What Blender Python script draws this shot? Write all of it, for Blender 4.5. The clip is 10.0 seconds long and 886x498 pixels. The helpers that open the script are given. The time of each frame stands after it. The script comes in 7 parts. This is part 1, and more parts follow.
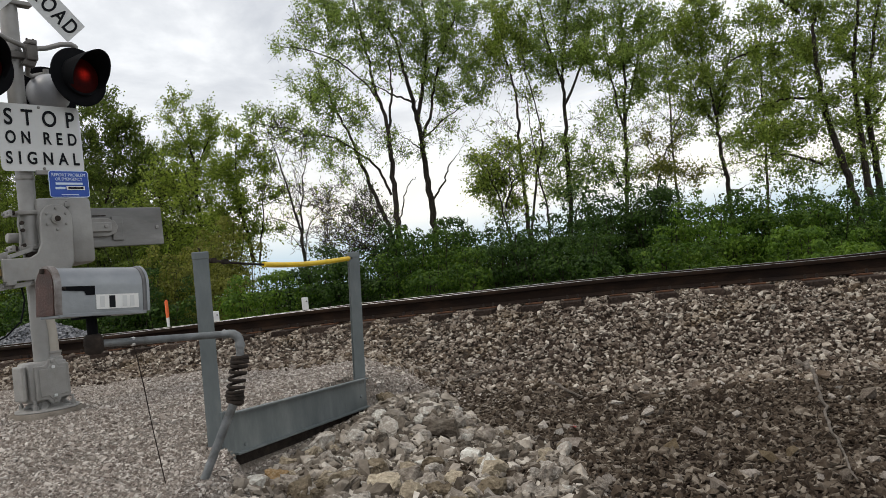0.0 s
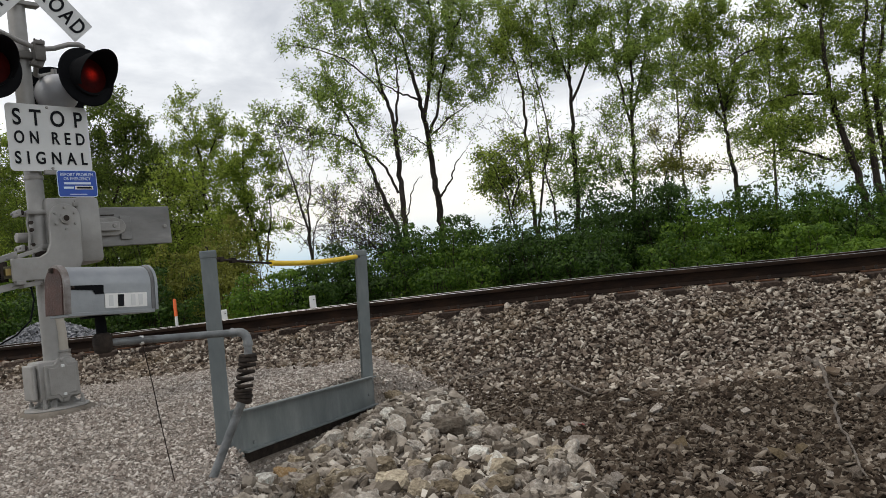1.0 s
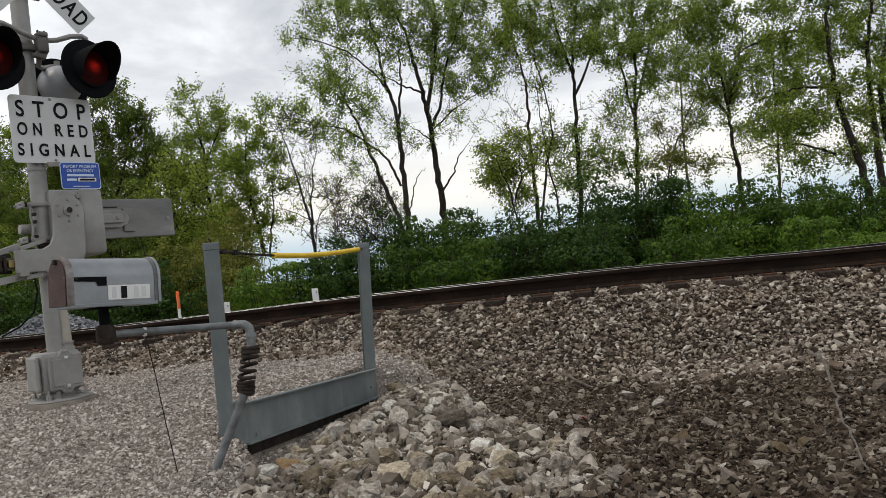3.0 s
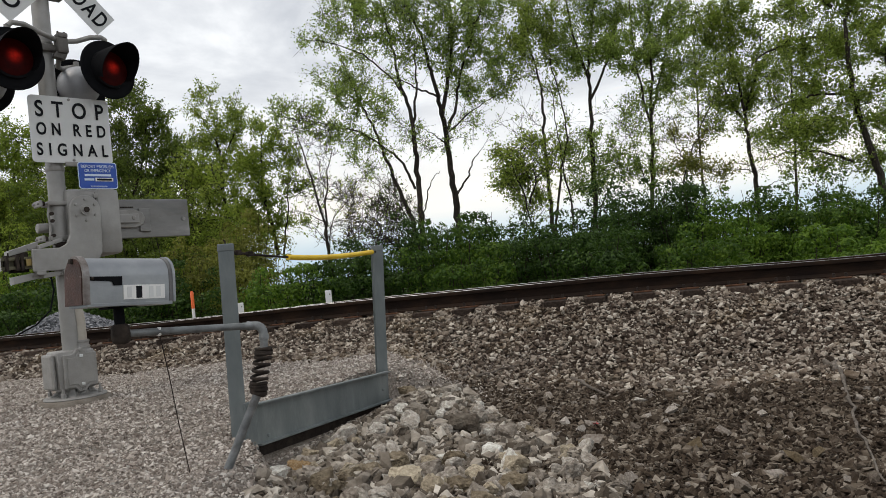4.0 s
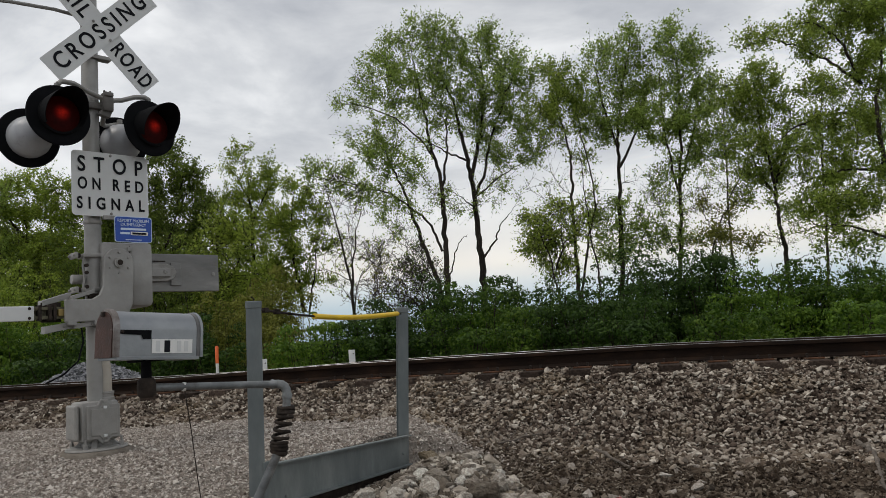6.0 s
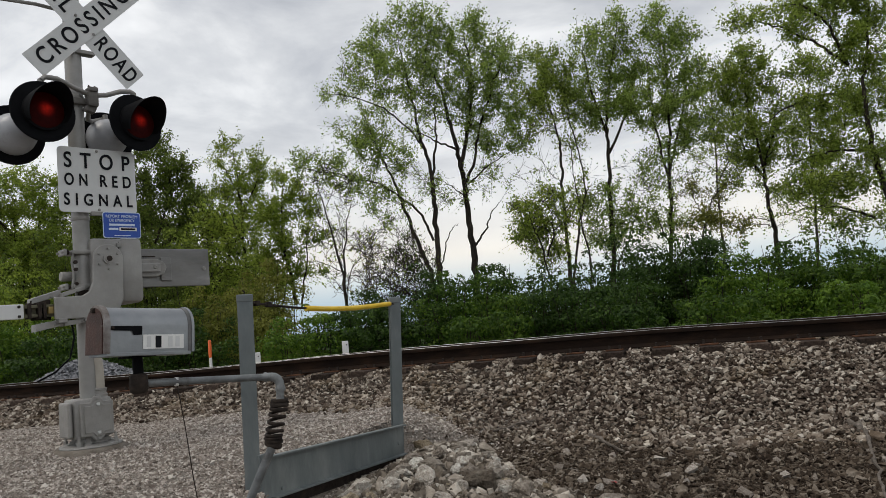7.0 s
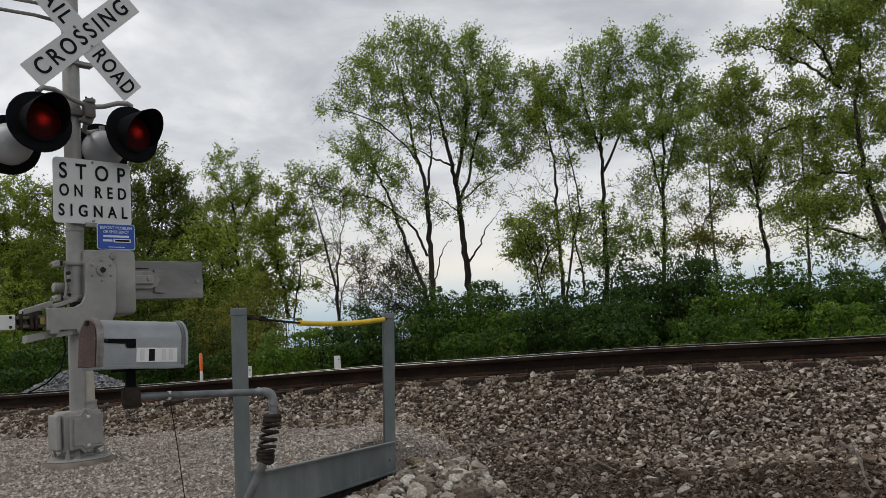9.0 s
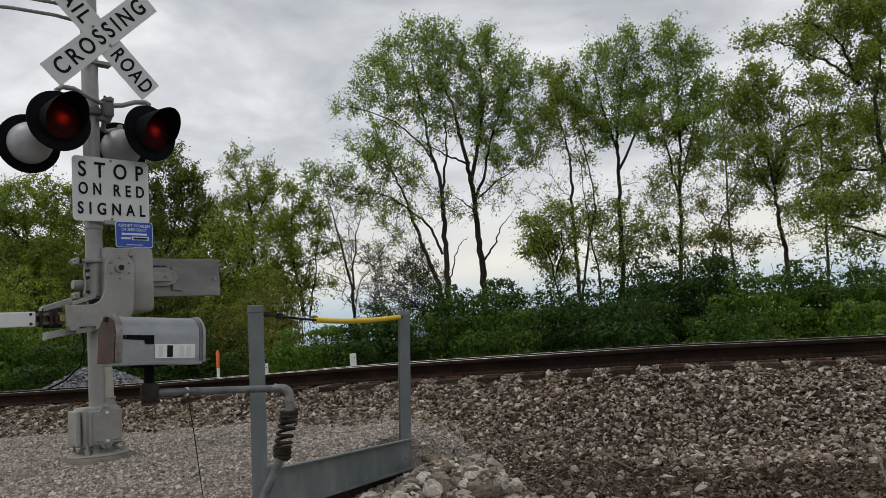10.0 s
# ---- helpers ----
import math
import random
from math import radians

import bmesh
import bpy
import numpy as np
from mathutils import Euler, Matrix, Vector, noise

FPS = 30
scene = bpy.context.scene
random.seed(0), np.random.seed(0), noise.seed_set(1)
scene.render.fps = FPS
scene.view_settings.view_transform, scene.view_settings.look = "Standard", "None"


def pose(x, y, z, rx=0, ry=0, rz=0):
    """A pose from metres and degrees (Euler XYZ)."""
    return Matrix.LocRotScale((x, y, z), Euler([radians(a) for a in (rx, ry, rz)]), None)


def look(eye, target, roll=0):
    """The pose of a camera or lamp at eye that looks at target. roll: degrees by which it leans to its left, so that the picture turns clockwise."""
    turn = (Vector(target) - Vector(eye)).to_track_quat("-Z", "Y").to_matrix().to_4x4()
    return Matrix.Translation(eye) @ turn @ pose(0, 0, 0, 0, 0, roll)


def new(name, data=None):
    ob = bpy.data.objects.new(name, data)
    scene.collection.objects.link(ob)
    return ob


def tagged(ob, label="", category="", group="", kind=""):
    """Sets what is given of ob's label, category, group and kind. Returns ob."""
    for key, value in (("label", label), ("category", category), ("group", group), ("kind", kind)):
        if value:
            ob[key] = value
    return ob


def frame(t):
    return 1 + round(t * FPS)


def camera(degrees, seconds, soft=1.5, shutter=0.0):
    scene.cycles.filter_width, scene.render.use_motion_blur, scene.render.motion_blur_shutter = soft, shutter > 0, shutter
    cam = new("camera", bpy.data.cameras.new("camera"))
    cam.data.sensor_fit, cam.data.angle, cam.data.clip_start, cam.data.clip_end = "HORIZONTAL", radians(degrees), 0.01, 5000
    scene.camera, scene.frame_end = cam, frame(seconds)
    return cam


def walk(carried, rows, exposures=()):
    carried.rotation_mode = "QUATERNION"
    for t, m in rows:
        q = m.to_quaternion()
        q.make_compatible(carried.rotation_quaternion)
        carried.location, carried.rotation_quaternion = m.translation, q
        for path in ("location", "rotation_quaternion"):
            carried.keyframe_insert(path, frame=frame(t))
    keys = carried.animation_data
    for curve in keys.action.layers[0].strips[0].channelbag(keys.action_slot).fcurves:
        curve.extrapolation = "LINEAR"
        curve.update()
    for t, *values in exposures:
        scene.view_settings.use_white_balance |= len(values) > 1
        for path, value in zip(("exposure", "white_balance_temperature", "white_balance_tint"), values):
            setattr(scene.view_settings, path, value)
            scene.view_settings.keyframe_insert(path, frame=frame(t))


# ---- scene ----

PATH = [
    (0.0, pose(0.017, 0.021, 1.138, 91.61, 6.56, -3.56)),
    (0.5, pose(0.016, 0.021, 1.138, 91.60, 6.57, -3.02)),
    (1.0, pose(0.017, 0.022, 1.138, 91.51, 6.78, -3.02)),
    (1.5, pose(0.015, 0.018, 1.139, 91.38, 6.92, -2.94)),
    (2.0, pose(0.015, 0.025, 1.137, 91.21, 6.95, -2.89)),
    (2.5, pose(0.017, 0.021, 1.135, 91.07, 6.73, -2.81)),
    (2.7, pose(0.017, 0.022, 1.135, 91.01, 6.66, -2.89)),
    (3.8, pose(0.016, 0.024, 1.138, 91.28, 6.08, -2.04)),
    (4.0, pose(0.016, 0.025, 1.138, 91.38, 5.92, -1.83)),
    (4.5, pose(0.013, 0.022, 1.135, 91.85, 5.91, -1.89)),
    (5.0, pose(0.008, -0.001, 1.146, 96.05, 4.49, -1.07)),
    (5.5, pose(0.009, -0.008, 1.149, 96.28, 4.01, -0.52)),
    (5.7, pose(0.011, -0.006, 1.149, 96.24, 3.78, -0.17)),
    (6.8, pose(0.016, 0.003, 1.148, 95.67, 4.76, -0.13)),
    (7.0, pose(0.018, 0.005, 1.148, 95.33, 5.20, -0.53)),
    (7.5, pose(0.021, 0.018, 1.146, 94.76, 5.50, -1.92)),
    (8.0, pose(0.015, 0.012, 1.151, 95.20, 5.22, -2.10)),
    (8.5, pose(0.010, 0.000, 1.154, 96.32, 4.59, -1.65)),
    (9.0, pose(0.004, 0.000, 1.156, 96.44, 4.41, -1.13)),
    (9.5, pose(0.003, -0.001, 1.154, 96.46, 4.38, -0.88)),
    (10.0, pose(-0.000, -0.000, 1.150, 96.40, 4.30, 0.00)),
]
cam = camera(60.0, 10.0, soft=0.5)
walk(cam, PATH, exposures=[(0.0, -0.06), (1.0, -0.08), (2.0, -0.15), (2.7, -0.15), (3.8, -0.09), (4.5, -0.1), (5.0, -0.24), (5.5, -0.42), (5.7, -0.42), (7.0, -0.32), (7.6, -0.28), (8.0, -0.26), (8.6, -0.42), (10.0, -0.45)])

# ---- world and sun: an overcast afternoon ----
world = bpy.data.worlds.new("overcast_sky")
scene.world = world
world.use_nodes = True
wn, wl = world.node_tree.nodes, world.node_tree.links
wn.clear()


def wnode(kind, **values):
    n = wn.new(kind)
    for k, v in values.items():
        n.inputs[k].default_value = v
    return n


def ramp_fill(ramp, stops):
    el = ramp.color_ramp.elements
    while len(el) > 1:
        el.remove(el[-1])
    for i, (p, c) in enumerate(stops):
        e = el[0] if i == 0 else el.new(p)
        e.position = p
        e.color = (*c, 1) if len(c) == 3 else c


SUN_EL, SUN_AZ = radians(62), radians(-115)
sky = wn.new("ShaderNodeTexSky")
sky.sky_type, sky.sun_disc, sky.sun_elevation, sky.sun_rotation = "NISHITA", False, SUN_EL, SUN_AZ
tc = wn.new("ShaderNodeTexCoord")
sep = wn.new("ShaderNodeSeparateXYZ")
wl.new(tc.outputs["Generated"], sep.inputs[0])
# height above the horizon, and cloud sheets flattened towards it
up = wnode("ShaderNodeMath")
up.operation = "MAXIMUM"
up.inputs[1].default_value = 0.0
wl.new(sep.outputs["Z"], up.inputs[0])
den = wnode("ShaderNodeMath")
den.operation = "ADD"
den.inputs[1].default_value = 0.16
wl.new(up.outputs[0], den.inputs[0])
comb = wn.new("ShaderNodeCombineXYZ")
for axis in "XY":
    dv = wnode("ShaderNodeMath")
    dv.operation = "DIVIDE"
    wl.new(sep.outputs[axis], dv.inputs[0])
    wl.new(den.outputs[0], dv.inputs[1])
    wl.new(dv.outputs[0], comb.inputs[axis])
cl = wnode("ShaderNodeTexNoise", Scale=1.5, Detail=8.0, Roughness=0.55, Distortion=0.35)
wl.new(comb.outputs[0], cl.inputs["Vector"])
cr = wn.new("ShaderNodeValToRGB")
ramp_fill(cr, [(0.34, (0.45, 0.458, 0.472)), (0.44, (0.58, 0.585, 0.595)), (0.53, (0.74, 0.742, 0.738)), (0.63, (1.0, 0.995, 0.975))])
wl.new(cl.outputs["Fac"], cr.inputs[0])
band = wn.new("ShaderNodeValToRGB")
ramp_fill(band, [(0.0, (0.40, 0.52, 0.62)), (0.035, (0.46, 0.58, 0.68)), (0.06, (0.70, 0.73, 0.75)), (0.085, (0.96, 0.89, 0.80)), (0.16, (0.93, 0.90, 0.86)), (0.34, (0.75, 0.75, 0.74))])
wl.new(up.outputs[0], band.inputs[0])
fade = wn.new("ShaderNodeMapRange")
fade.inputs["From Min"].default_value, fade.inputs["From Max"].default_value = 0.06, 0.30
wl.new(up.outputs[0], fade.inputs["Value"])
mixc = wn.new("ShaderNodeMix")
mixc.data_type = "RGBA"
wl.new(fade.outputs[0], mixc.inputs["Factor"])
wl.new(band.outputs[0], mixc.inputs[6])
wl.new(cr.outputs[0], mixc.inputs[7])
bg1 = wnode("ShaderNodeBackground", Strength=1.13)
wl.new(mixc.outputs[2], bg1.inputs["Color"])
bg2 = wnode("ShaderNodeBackground", Strength=0.03)
wl.new(sky.outputs[0], bg2.inputs["Color"])
addw = wn.new("ShaderNodeAddShader")
wl.new(bg1.outputs[0], addw.inputs[0])
wl.new(bg2.outputs[0], addw.inputs[1])
wo = wn.new("ShaderNodeOutputWorld")
wl.new(addw.outputs[0], wo.inputs[0])

sun = new("sun", bpy.data.lights.new("sun", "SUN"))
sun.data.energy, sun.data.angle, sun.data.color = 1.4, radians(25), (1.0, 0.92, 0.81)
sd = Vector((math.sin(SUN_AZ) * math.cos(SUN_EL), math.cos(SUN_AZ) * math.cos(SUN_EL), math.sin(SUN_EL)))
sun.matrix_world = look(sd * 60, (0, 0, 0))


# ---- materials ----
def material(name, stops, scale=4.0, rough=0.7, metal=0.0, bump=0.0, bscale=40.0, detail=6.0, per="", spread=0.3, spots=None, stretch=None, trans=0.0, coat=0.0):
    """Colour ramp over noise at two scales, relief, and a change of tone per object or per island."""
    m = bpy.data.materials.new(name)
    m.use_nodes = True
    n, l = m.node_tree.nodes, m.node_tree.links
    b = n["Principled BSDF"]
    b.inputs["Roughness"].default_value, b.inputs["Metallic"].default_value = rough, metal
    b.inputs["Coat Weight"].default_value = coat
    b.inputs["Specular IOR Level"].default_value = 0.12 if rough >= 0.75 else (0.3 if trans else 0.5)
    co = n.new("ShaderNodeTexCoord")
    vec = co.outputs["Object"]
    if stretch:
        mp = n.new("ShaderNodeMapping")
        mp.inputs["Scale"].default_value = stretch
        l.new(vec, mp.inputs[0])
        vec = mp.outputs[0]
    n1 = n.new("ShaderNodeTexNoise")
    n1.inputs["Scale"].default_value, n1.inputs["Detail"].default_value, n1.inputs["Roughness"].default_value = scale, detail, 0.62
    l.new(vec, n1.inputs["Vector"])
    fac = n1.outputs["Fac"]
    if per:
        if per == "island":
            r = n.new("ShaderNodeNewGeometry").outputs["Random Per Island"]
        else:
            r = n.new("ShaderNodeObjectInfo").outputs["Random"]
        mr = n.new("ShaderNodeMapRange")
        mr.inputs["To Min"].default_value, mr.inputs["To Max"].default_value = -spread, spread
        l.new(r, mr.inputs["Value"])
        ad = n.new("ShaderNodeMath")
        ad.operation = "ADD"
        l.new(fac, ad.inputs[0])
        l.new(mr.outputs[0], ad.inputs[1])
        fac = ad.outputs[0]
    rp = n.new("ShaderNodeValToRGB")
    ramp_fill(rp, stops)
    l.new(fac, rp.inputs[0])
    col = rp.outputs[0]
    if spots:
        sc, lo, hi, sc_col = spots
        n2 = n.new("ShaderNodeTexNoise")
        n2.inputs["Scale"].default_value, n2.inputs["Detail"].default_value, n2.inputs["Roughness"].default_value = sc, 8.0, 0.7
        l.new(vec, n2.inputs["Vector"])
        m2 = n.new("ShaderNodeMapRange")
        m2.inputs["From Min"].default_value, m2.inputs["From Max"].default_value = lo, hi
        l.new(n2.outputs["Fac"], m2.inputs["Value"])
        mx = n.new("ShaderNodeMix")
        mx.data_type = "RGBA"
        l.new(m2.outputs[0], mx.inputs["Factor"])
        l.new(col, mx.inputs[6])
        mx.inputs[7].default_value = (*sc_col, 1)
        col = mx.outputs[2]
    l.new(col, b.inputs["Base Color"])
    if bump:
        n3 = n.new("ShaderNodeTexNoise")
        n3.inputs["Scale"].default_value, n3.inputs["Detail"].default_value = bscale, 6.0
        l.new(vec, n3.inputs["Vector"])
        bp = n.new("ShaderNodeBump")
        bp.inputs["Strength"].default_value, bp.inputs["Distance"].default_value = bump, 0.02
        l.new(n3.outputs["Fac"], bp.inputs["Height"])
        l.new(bp.outputs[0], b.inputs["Normal"])
    if trans:
        tr = n.new("ShaderNodeBsdfTranslucent")
        l.new(col, tr.inputs["Color"])
        ms = n.new("ShaderNodeMixShader")
        ms.inputs[0].default_value = trans
        l.new(b.outputs[0], ms.inputs[1])
        l.new(tr.outputs[0], ms.inputs[2])
        l.new(ms.outputs[0], n["Material Output"].inputs["Surface"])
    return m


ALU = material("weathered_silver_paint", [(0.3, (0.190, 0.187, 0.178)), (0.5, (0.258, 0.253, 0.242)), (0.7, (0.322, 0.317, 0.304))], 3.0, 0.5, 0.25, 0.08, 60, spots=(9.0, 0.58, 0.75, (0.27, 0.25, 0.23)))
CASTP = material("cast_silver_paint", [(0.3, (0.203, 0.199, 0.187)), (0.6, (0.289, 0.281, 0.266))], 6.0, 0.5, 0.2, 0.25, 120, spots=(7.0, 0.6, 0.78, (0.30, 0.27, 0.24)))
CASTDARK = material("tarnished_cast_iron", [(0.3, (0.075, 0.068, 0.060)), (0.6, (0.150, 0.142, 0.132))], 6.0, 0.6, 0.2, 0.3, 120)
GALV = material("galvanised_steel", [(0.3, (0.118, 0.136, 0.140)), (0.5, (0.160, 0.182, 0.184)), (0.7, (0.235, 0.256, 0.250))], 5.0, 0.55, 0.35, 0.1, 90, spots=(14.0, 0.6, 0.8, (0.13, 0.13, 0.125)), stretch=(1, 1, 0.35))
PIPE = material("dull_galvanised_pipe", [(0.28, (0.085, 0.090, 0.092)), (0.5, (0.165, 0.176, 0.180)), (0.68, (0.270, 0.280, 0.282))], 9.0, 0.55, 0.3, 0.15, 120, spots=(6.0, 0.52, 0.68, (0.07, 0.062, 0.056)))
BLACKP = material("flat_black_paint", [(0.3, (0.0025, 0.003, 0.004)), (0.7, (0.006, 0.0065, 0.008))], 8.0, 0.85, 0.0, 0.1, 80)
IRON = material("dark_rusty_iron", [(0.3, (0.018, 0.015, 0.014)), (0.6, (0.045, 0.036, 0.03)), (0.8, (0.09, 0.06, 0.042))], 18.0, 0.8, 0.1, 0.4, 150)
WHITE = material("white_sign_sheeting", [(0.3, (0.555, 0.565, 0.560)), (0.7, (0.645, 0.655, 0.650))], 2.5, 0.45, 0.0, 0.03, 60, spots=(11.0, 0.62, 0.85, (0.55, 0.54, 0.50)))
WHITEPLAIN = material("white_paint", [(0.3, (0.68, 0.68, 0.66)), (0.7, (0.8, 0.8, 0.78))], 6.0, 0.6)
LETTER = material("black_sign_letters", [(0.3, (0.007, 0.008, 0.010)), (0.7, (0.014, 0.015, 0.018))], 6.0, 0.8)
BLUE = material("blue_sign_sheeting", [(0.3, (0.008, 0.055, 0.34)), (0.7, (0.014, 0.085, 0.44))], 5.0, 0.4)
BLUELINE = material("pale_blue_ink", [(0.3, (0.55, 0.66, 0.80)), (0.7, (0.65, 0.74, 0.85))], 6.0, 0.5)
BACKING = material("bare_aluminium_plate", [(0.3, (0.150, 0.150, 0.146)), (0.55, (0.215, 0.213, 0.206)), (0.75, (0.330, 0.324, 0.312))], 3.0, 0.5, 0.45, 0.08, 40, spots=(5.0, 0.52, 0.8, (0.13, 0.12, 0.11)), stretch=(0.5, 1, 1.6))
MAILBODY = material("dull_aluminium_mailbox", [(0.3, (0.189, 0.202, 0.216)), (0.55, (0.258, 0.272, 0.285)), (0.7, (0.307, 0.321, 0.331))], 4.0, 0.38, 0.8, 0.06, 50, spots=(12.0, 0.6, 0.8, (0.22, 0.225, 0.23)))
MAILRUST = material("rust_brown_door_paint", [(0.3, (0.028, 0.014, 0.011)), (0.5, (0.051, 0.022, 0.016)), (0.7, (0.087, 0.046, 0.034))], 9.0, 0.7, 0.0, 0.25, 90, spots=(16.0, 0.6, 0.8, (0.26, 0.24, 0.22)))
YELLOW = material("yellow_plastic_sleeve", [(0.3, (0.62, 0.40, 0.012)), (0.7, (0.78, 0.53, 0.02))], 9.0, 0.45)
ORANGE = material("orange_marker_plastic", [(0.3, (0.70, 0.10, 0.02)), (0.7, (0.82, 0.16, 0.03))], 6.0, 0.5)
CONCRETE = material("weathered_concrete", [(0.3, (0.20, 0.185, 0.165)), (0.6, (0.31, 0.29, 0.265))], 9.0, 0.9, 0.0, 0.5, 60)
FOOTING = material("brown_stained_concrete", [(0.3, (0.115, 0.098, 0.080)), (0.6, (0.205, 0.182, 0.155))], 9.0, 0.9, 0.0, 0.5, 60)
RAILSIDE = material("rusted_rail_side", [(0.3, (0.009, 0.006, 0.005)), (0.5, (0.016, 0.010, 0.007)), (0.72, (0.032, 0.018, 0.011))], 7.0, 0.92, 0.0, 0.3, 80, stretch=(0.25, 1, 1))
RAILTOP = material("polished_rail_head", [(0.3, (0.234, 0.234, 0.234)), (0.7, (0.324, 0.324, 0.324))], 5.0, 0.35, 1.0, stretch=(0.05, 1, 1))
PLATE = material("rusty_tie_plate", [(0.3, (0.066, 0.033, 0.020)), (0.6, (0.118, 0.060, 0.036))], 12.0, 0.85, 0.1, 0.3, 90)
TIE = material("old_creosoted_timber", [(0.3, (0.022, 0.016, 0.013)), (0.6, (0.06, 0.043, 0.034)), (0.8, (0.11, 0.085, 0.068))], 5.0, 0.9, 0.0, 0.5, 30, per="object", spread=0.16, stretch=(6, 1, 6))
BALLAST = material("limestone_ballast", [(0.06, (0.036, 0.026, 0.020)), (0.32, (0.110, 0.084, 0.066)), (0.56, (0.208, 0.172, 0.139)), (0.80, (0.318, 0.277, 0.230)), (0.99, (0.52, 0.475, 0.41))], 14.0, 0.9, 0.0, 0.5, 60, per="island", spread=0.45, spots=(1.3, 0.50, 1.25, (0.24, 0.17, 0.08)))
FINE = material("fine_grey_gravel", [(0.12, (0.133, 0.108, 0.093)), (0.42, (0.277, 0.240, 0.208)), (0.62, (0.385, 0.347, 0.309)), (0.9, (0.573, 0.535, 0.489))], 14.0, 0.9, 0.0, 0.3, 60, per="island", spread=0.34)
SOILSTONE = material("dirty_brown_stones", [(0.14, (0.019, 0.013, 0.009)), (0.45, (0.061, 0.045, 0.032)), (0.68, (0.116, 0.093, 0.071)), (0.95, (0.303, 0.265, 0.218))], 12.0, 0.9, 0.0, 0.4, 60, per="island", spread=0.34)
BLUESTONE = material("blue_grey_crushed_stone", [(0.2, (0.12, 0.125, 0.135)), (0.6, (0.22, 0.225, 0.24)), (0.9, (0.34, 0.345, 0.36))], 12.0, 0.9, per="island", spread=0.3)
ROCK = material("broken_limestone", [(0.12, (0.116, 0.095, 0.076)), (0.38, (0.262, 0.229, 0.193)), (0.60, (0.458, 0.421, 0.370)), (0.88, (0.780, 0.780, 0.720))], 2.6, 0.9, 0.0, 0.9, 7, per="object", spread=0.26, spots=(1.5, 0.54, 0.85, (0.16, 0.13, 0.095)))
ROCKDARK = material("dark_weathered_limestone", [(0.12, (0.065, 0.051, 0.039)), (0.38, (0.144, 0.124, 0.101)), (0.60, (0.254, 0.228, 0.194)), (0.88, (0.459, 0.428, 0.378))], 2.6, 0.9, 0.0, 0.9, 7, per="object", spread=0.26, spots=(1.5, 0.54, 0.85, (0.09, 0.075, 0.055)))
ROCKTAN = material("tan_weathered_limestone", [(0.12, (0.079, 0.059, 0.039)), (0.38, (0.177, 0.143, 0.099)), (0.60, (0.309, 0.261, 0.190)), (0.88, (0.561, 0.488, 0.370))], 2.6, 0.9, 0.0, 0.9, 7, per="object", spread=0.26, spots=(1.5, 0.54, 0.85, (0.13, 0.10, 0.055)))
RUBBLE = material("limestone_rubble", [(0.14, (0.074, 0.060, 0.046)), (0.45, (0.180, 0.154, 0.125)), (0.68, (0.324, 0.288, 0.242)), (0.95, (0.576, 0.534, 0.468))], 10.0, 0.9, 0.0, 0.4, 60, per="island", spread=0.36)
SINGLE = material("single_pale_stones", [(0.14, (0.10, 0.08, 0.062)), (0.45, (0.20, 0.17, 0.142)), (0.68, (0.32, 0.285, 0.25)), (0.95, (0.52, 0.49, 0.44))], 4.0, 0.9, 0.0, 0.5, 30, per="object", spread=0.32)
TAN = material("tan_sandstone", [(0.3, (0.075, 0.055, 0.032)), (0.6, (0.145, 0.112, 0.070))], 4.0, 0.9, 0.0, 0.5, 30)
OCHRE = material("ochre_stained_limestone", [(0.25, (0.17, 0.10, 0.045)), (0.5, (0.30, 0.20, 0.10)), (0.75, (0.40, 0.34, 0.26))], 8.0, 0.9, 0.0, 0.6, 45)
DEADWOOD = material("weathered_dead_wood", [(0.3, (0.060, 0.048, 0.040)), (0.6, (0.17, 0.148, 0.126)), (0.8, (0.30, 0.27, 0.24))], 12.0, 0.9, 0.0, 0.6, 60, stretch=(1, 1, 4))
BARK = material("grey_brown_bark", [(0.3, (0.020, 0.016, 0.013)), (0.5, (0.042, 0.034, 0.028)), (0.75, (0.085, 0.07, 0.058))], 9.0, 0.95, 0.0, 0.8, 30, stretch=(3, 3, 0.6))


def leaf_material(name, dark, mid, light, through_light=0.52):
    return material(name, [(0.2, dark), (0.5, mid), (0.85, light)], 0.9, 0.55, 0.0, per="island", spread=0.3, trans=through_light, detail=3.0)


LEAF = leaf_material("spring_green_leaves", (0.155, 0.222, 0.047), (0.268, 0.375, 0.072), (0.405, 0.525, 0.118), 0.58)
LEAFDARK = leaf_material("deep_green_leaves", (0.066, 0.104, 0.017), (0.118, 0.170, 0.025), (0.195, 0.258, 0.038))
LEAFPALE = leaf_material("pale_yellow_green_leaves", (0.148, 0.211, 0.025), (0.253, 0.340, 0.045), (0.385, 0.471, 0.070))
LEAFBUSH = leaf_material("shrub_leaves", (0.028, 0.066, 0.006), (0.060, 0.122, 0.011), (0.125, 0.195, 0.020), 0.45)
LEAFFRESH = leaf_material("fresh_shrub_leaves", (0.050, 0.105, 0.010), (0.098, 0.182, 0.017), (0.170, 0.270, 0.028), 0.48)
SHRUBDARK = leaf_material("dark_shrub_leaves", (0.018, 0.043, 0.006), (0.036, 0.079, 0.010), (0.074, 0.136, 0.017), 0.40)
LEAFFAR = leaf_material("olive_wood_leaves", (0.052, 0.070, 0.014), (0.090, 0.114, 0.022), (0.150, 0.178, 0.036))
LEAFMID = leaf_material("olive_spring_leaves", (0.148, 0.208, 0.036), (0.252, 0.342, 0.054), (0.390, 0.485, 0.088), 0.56)
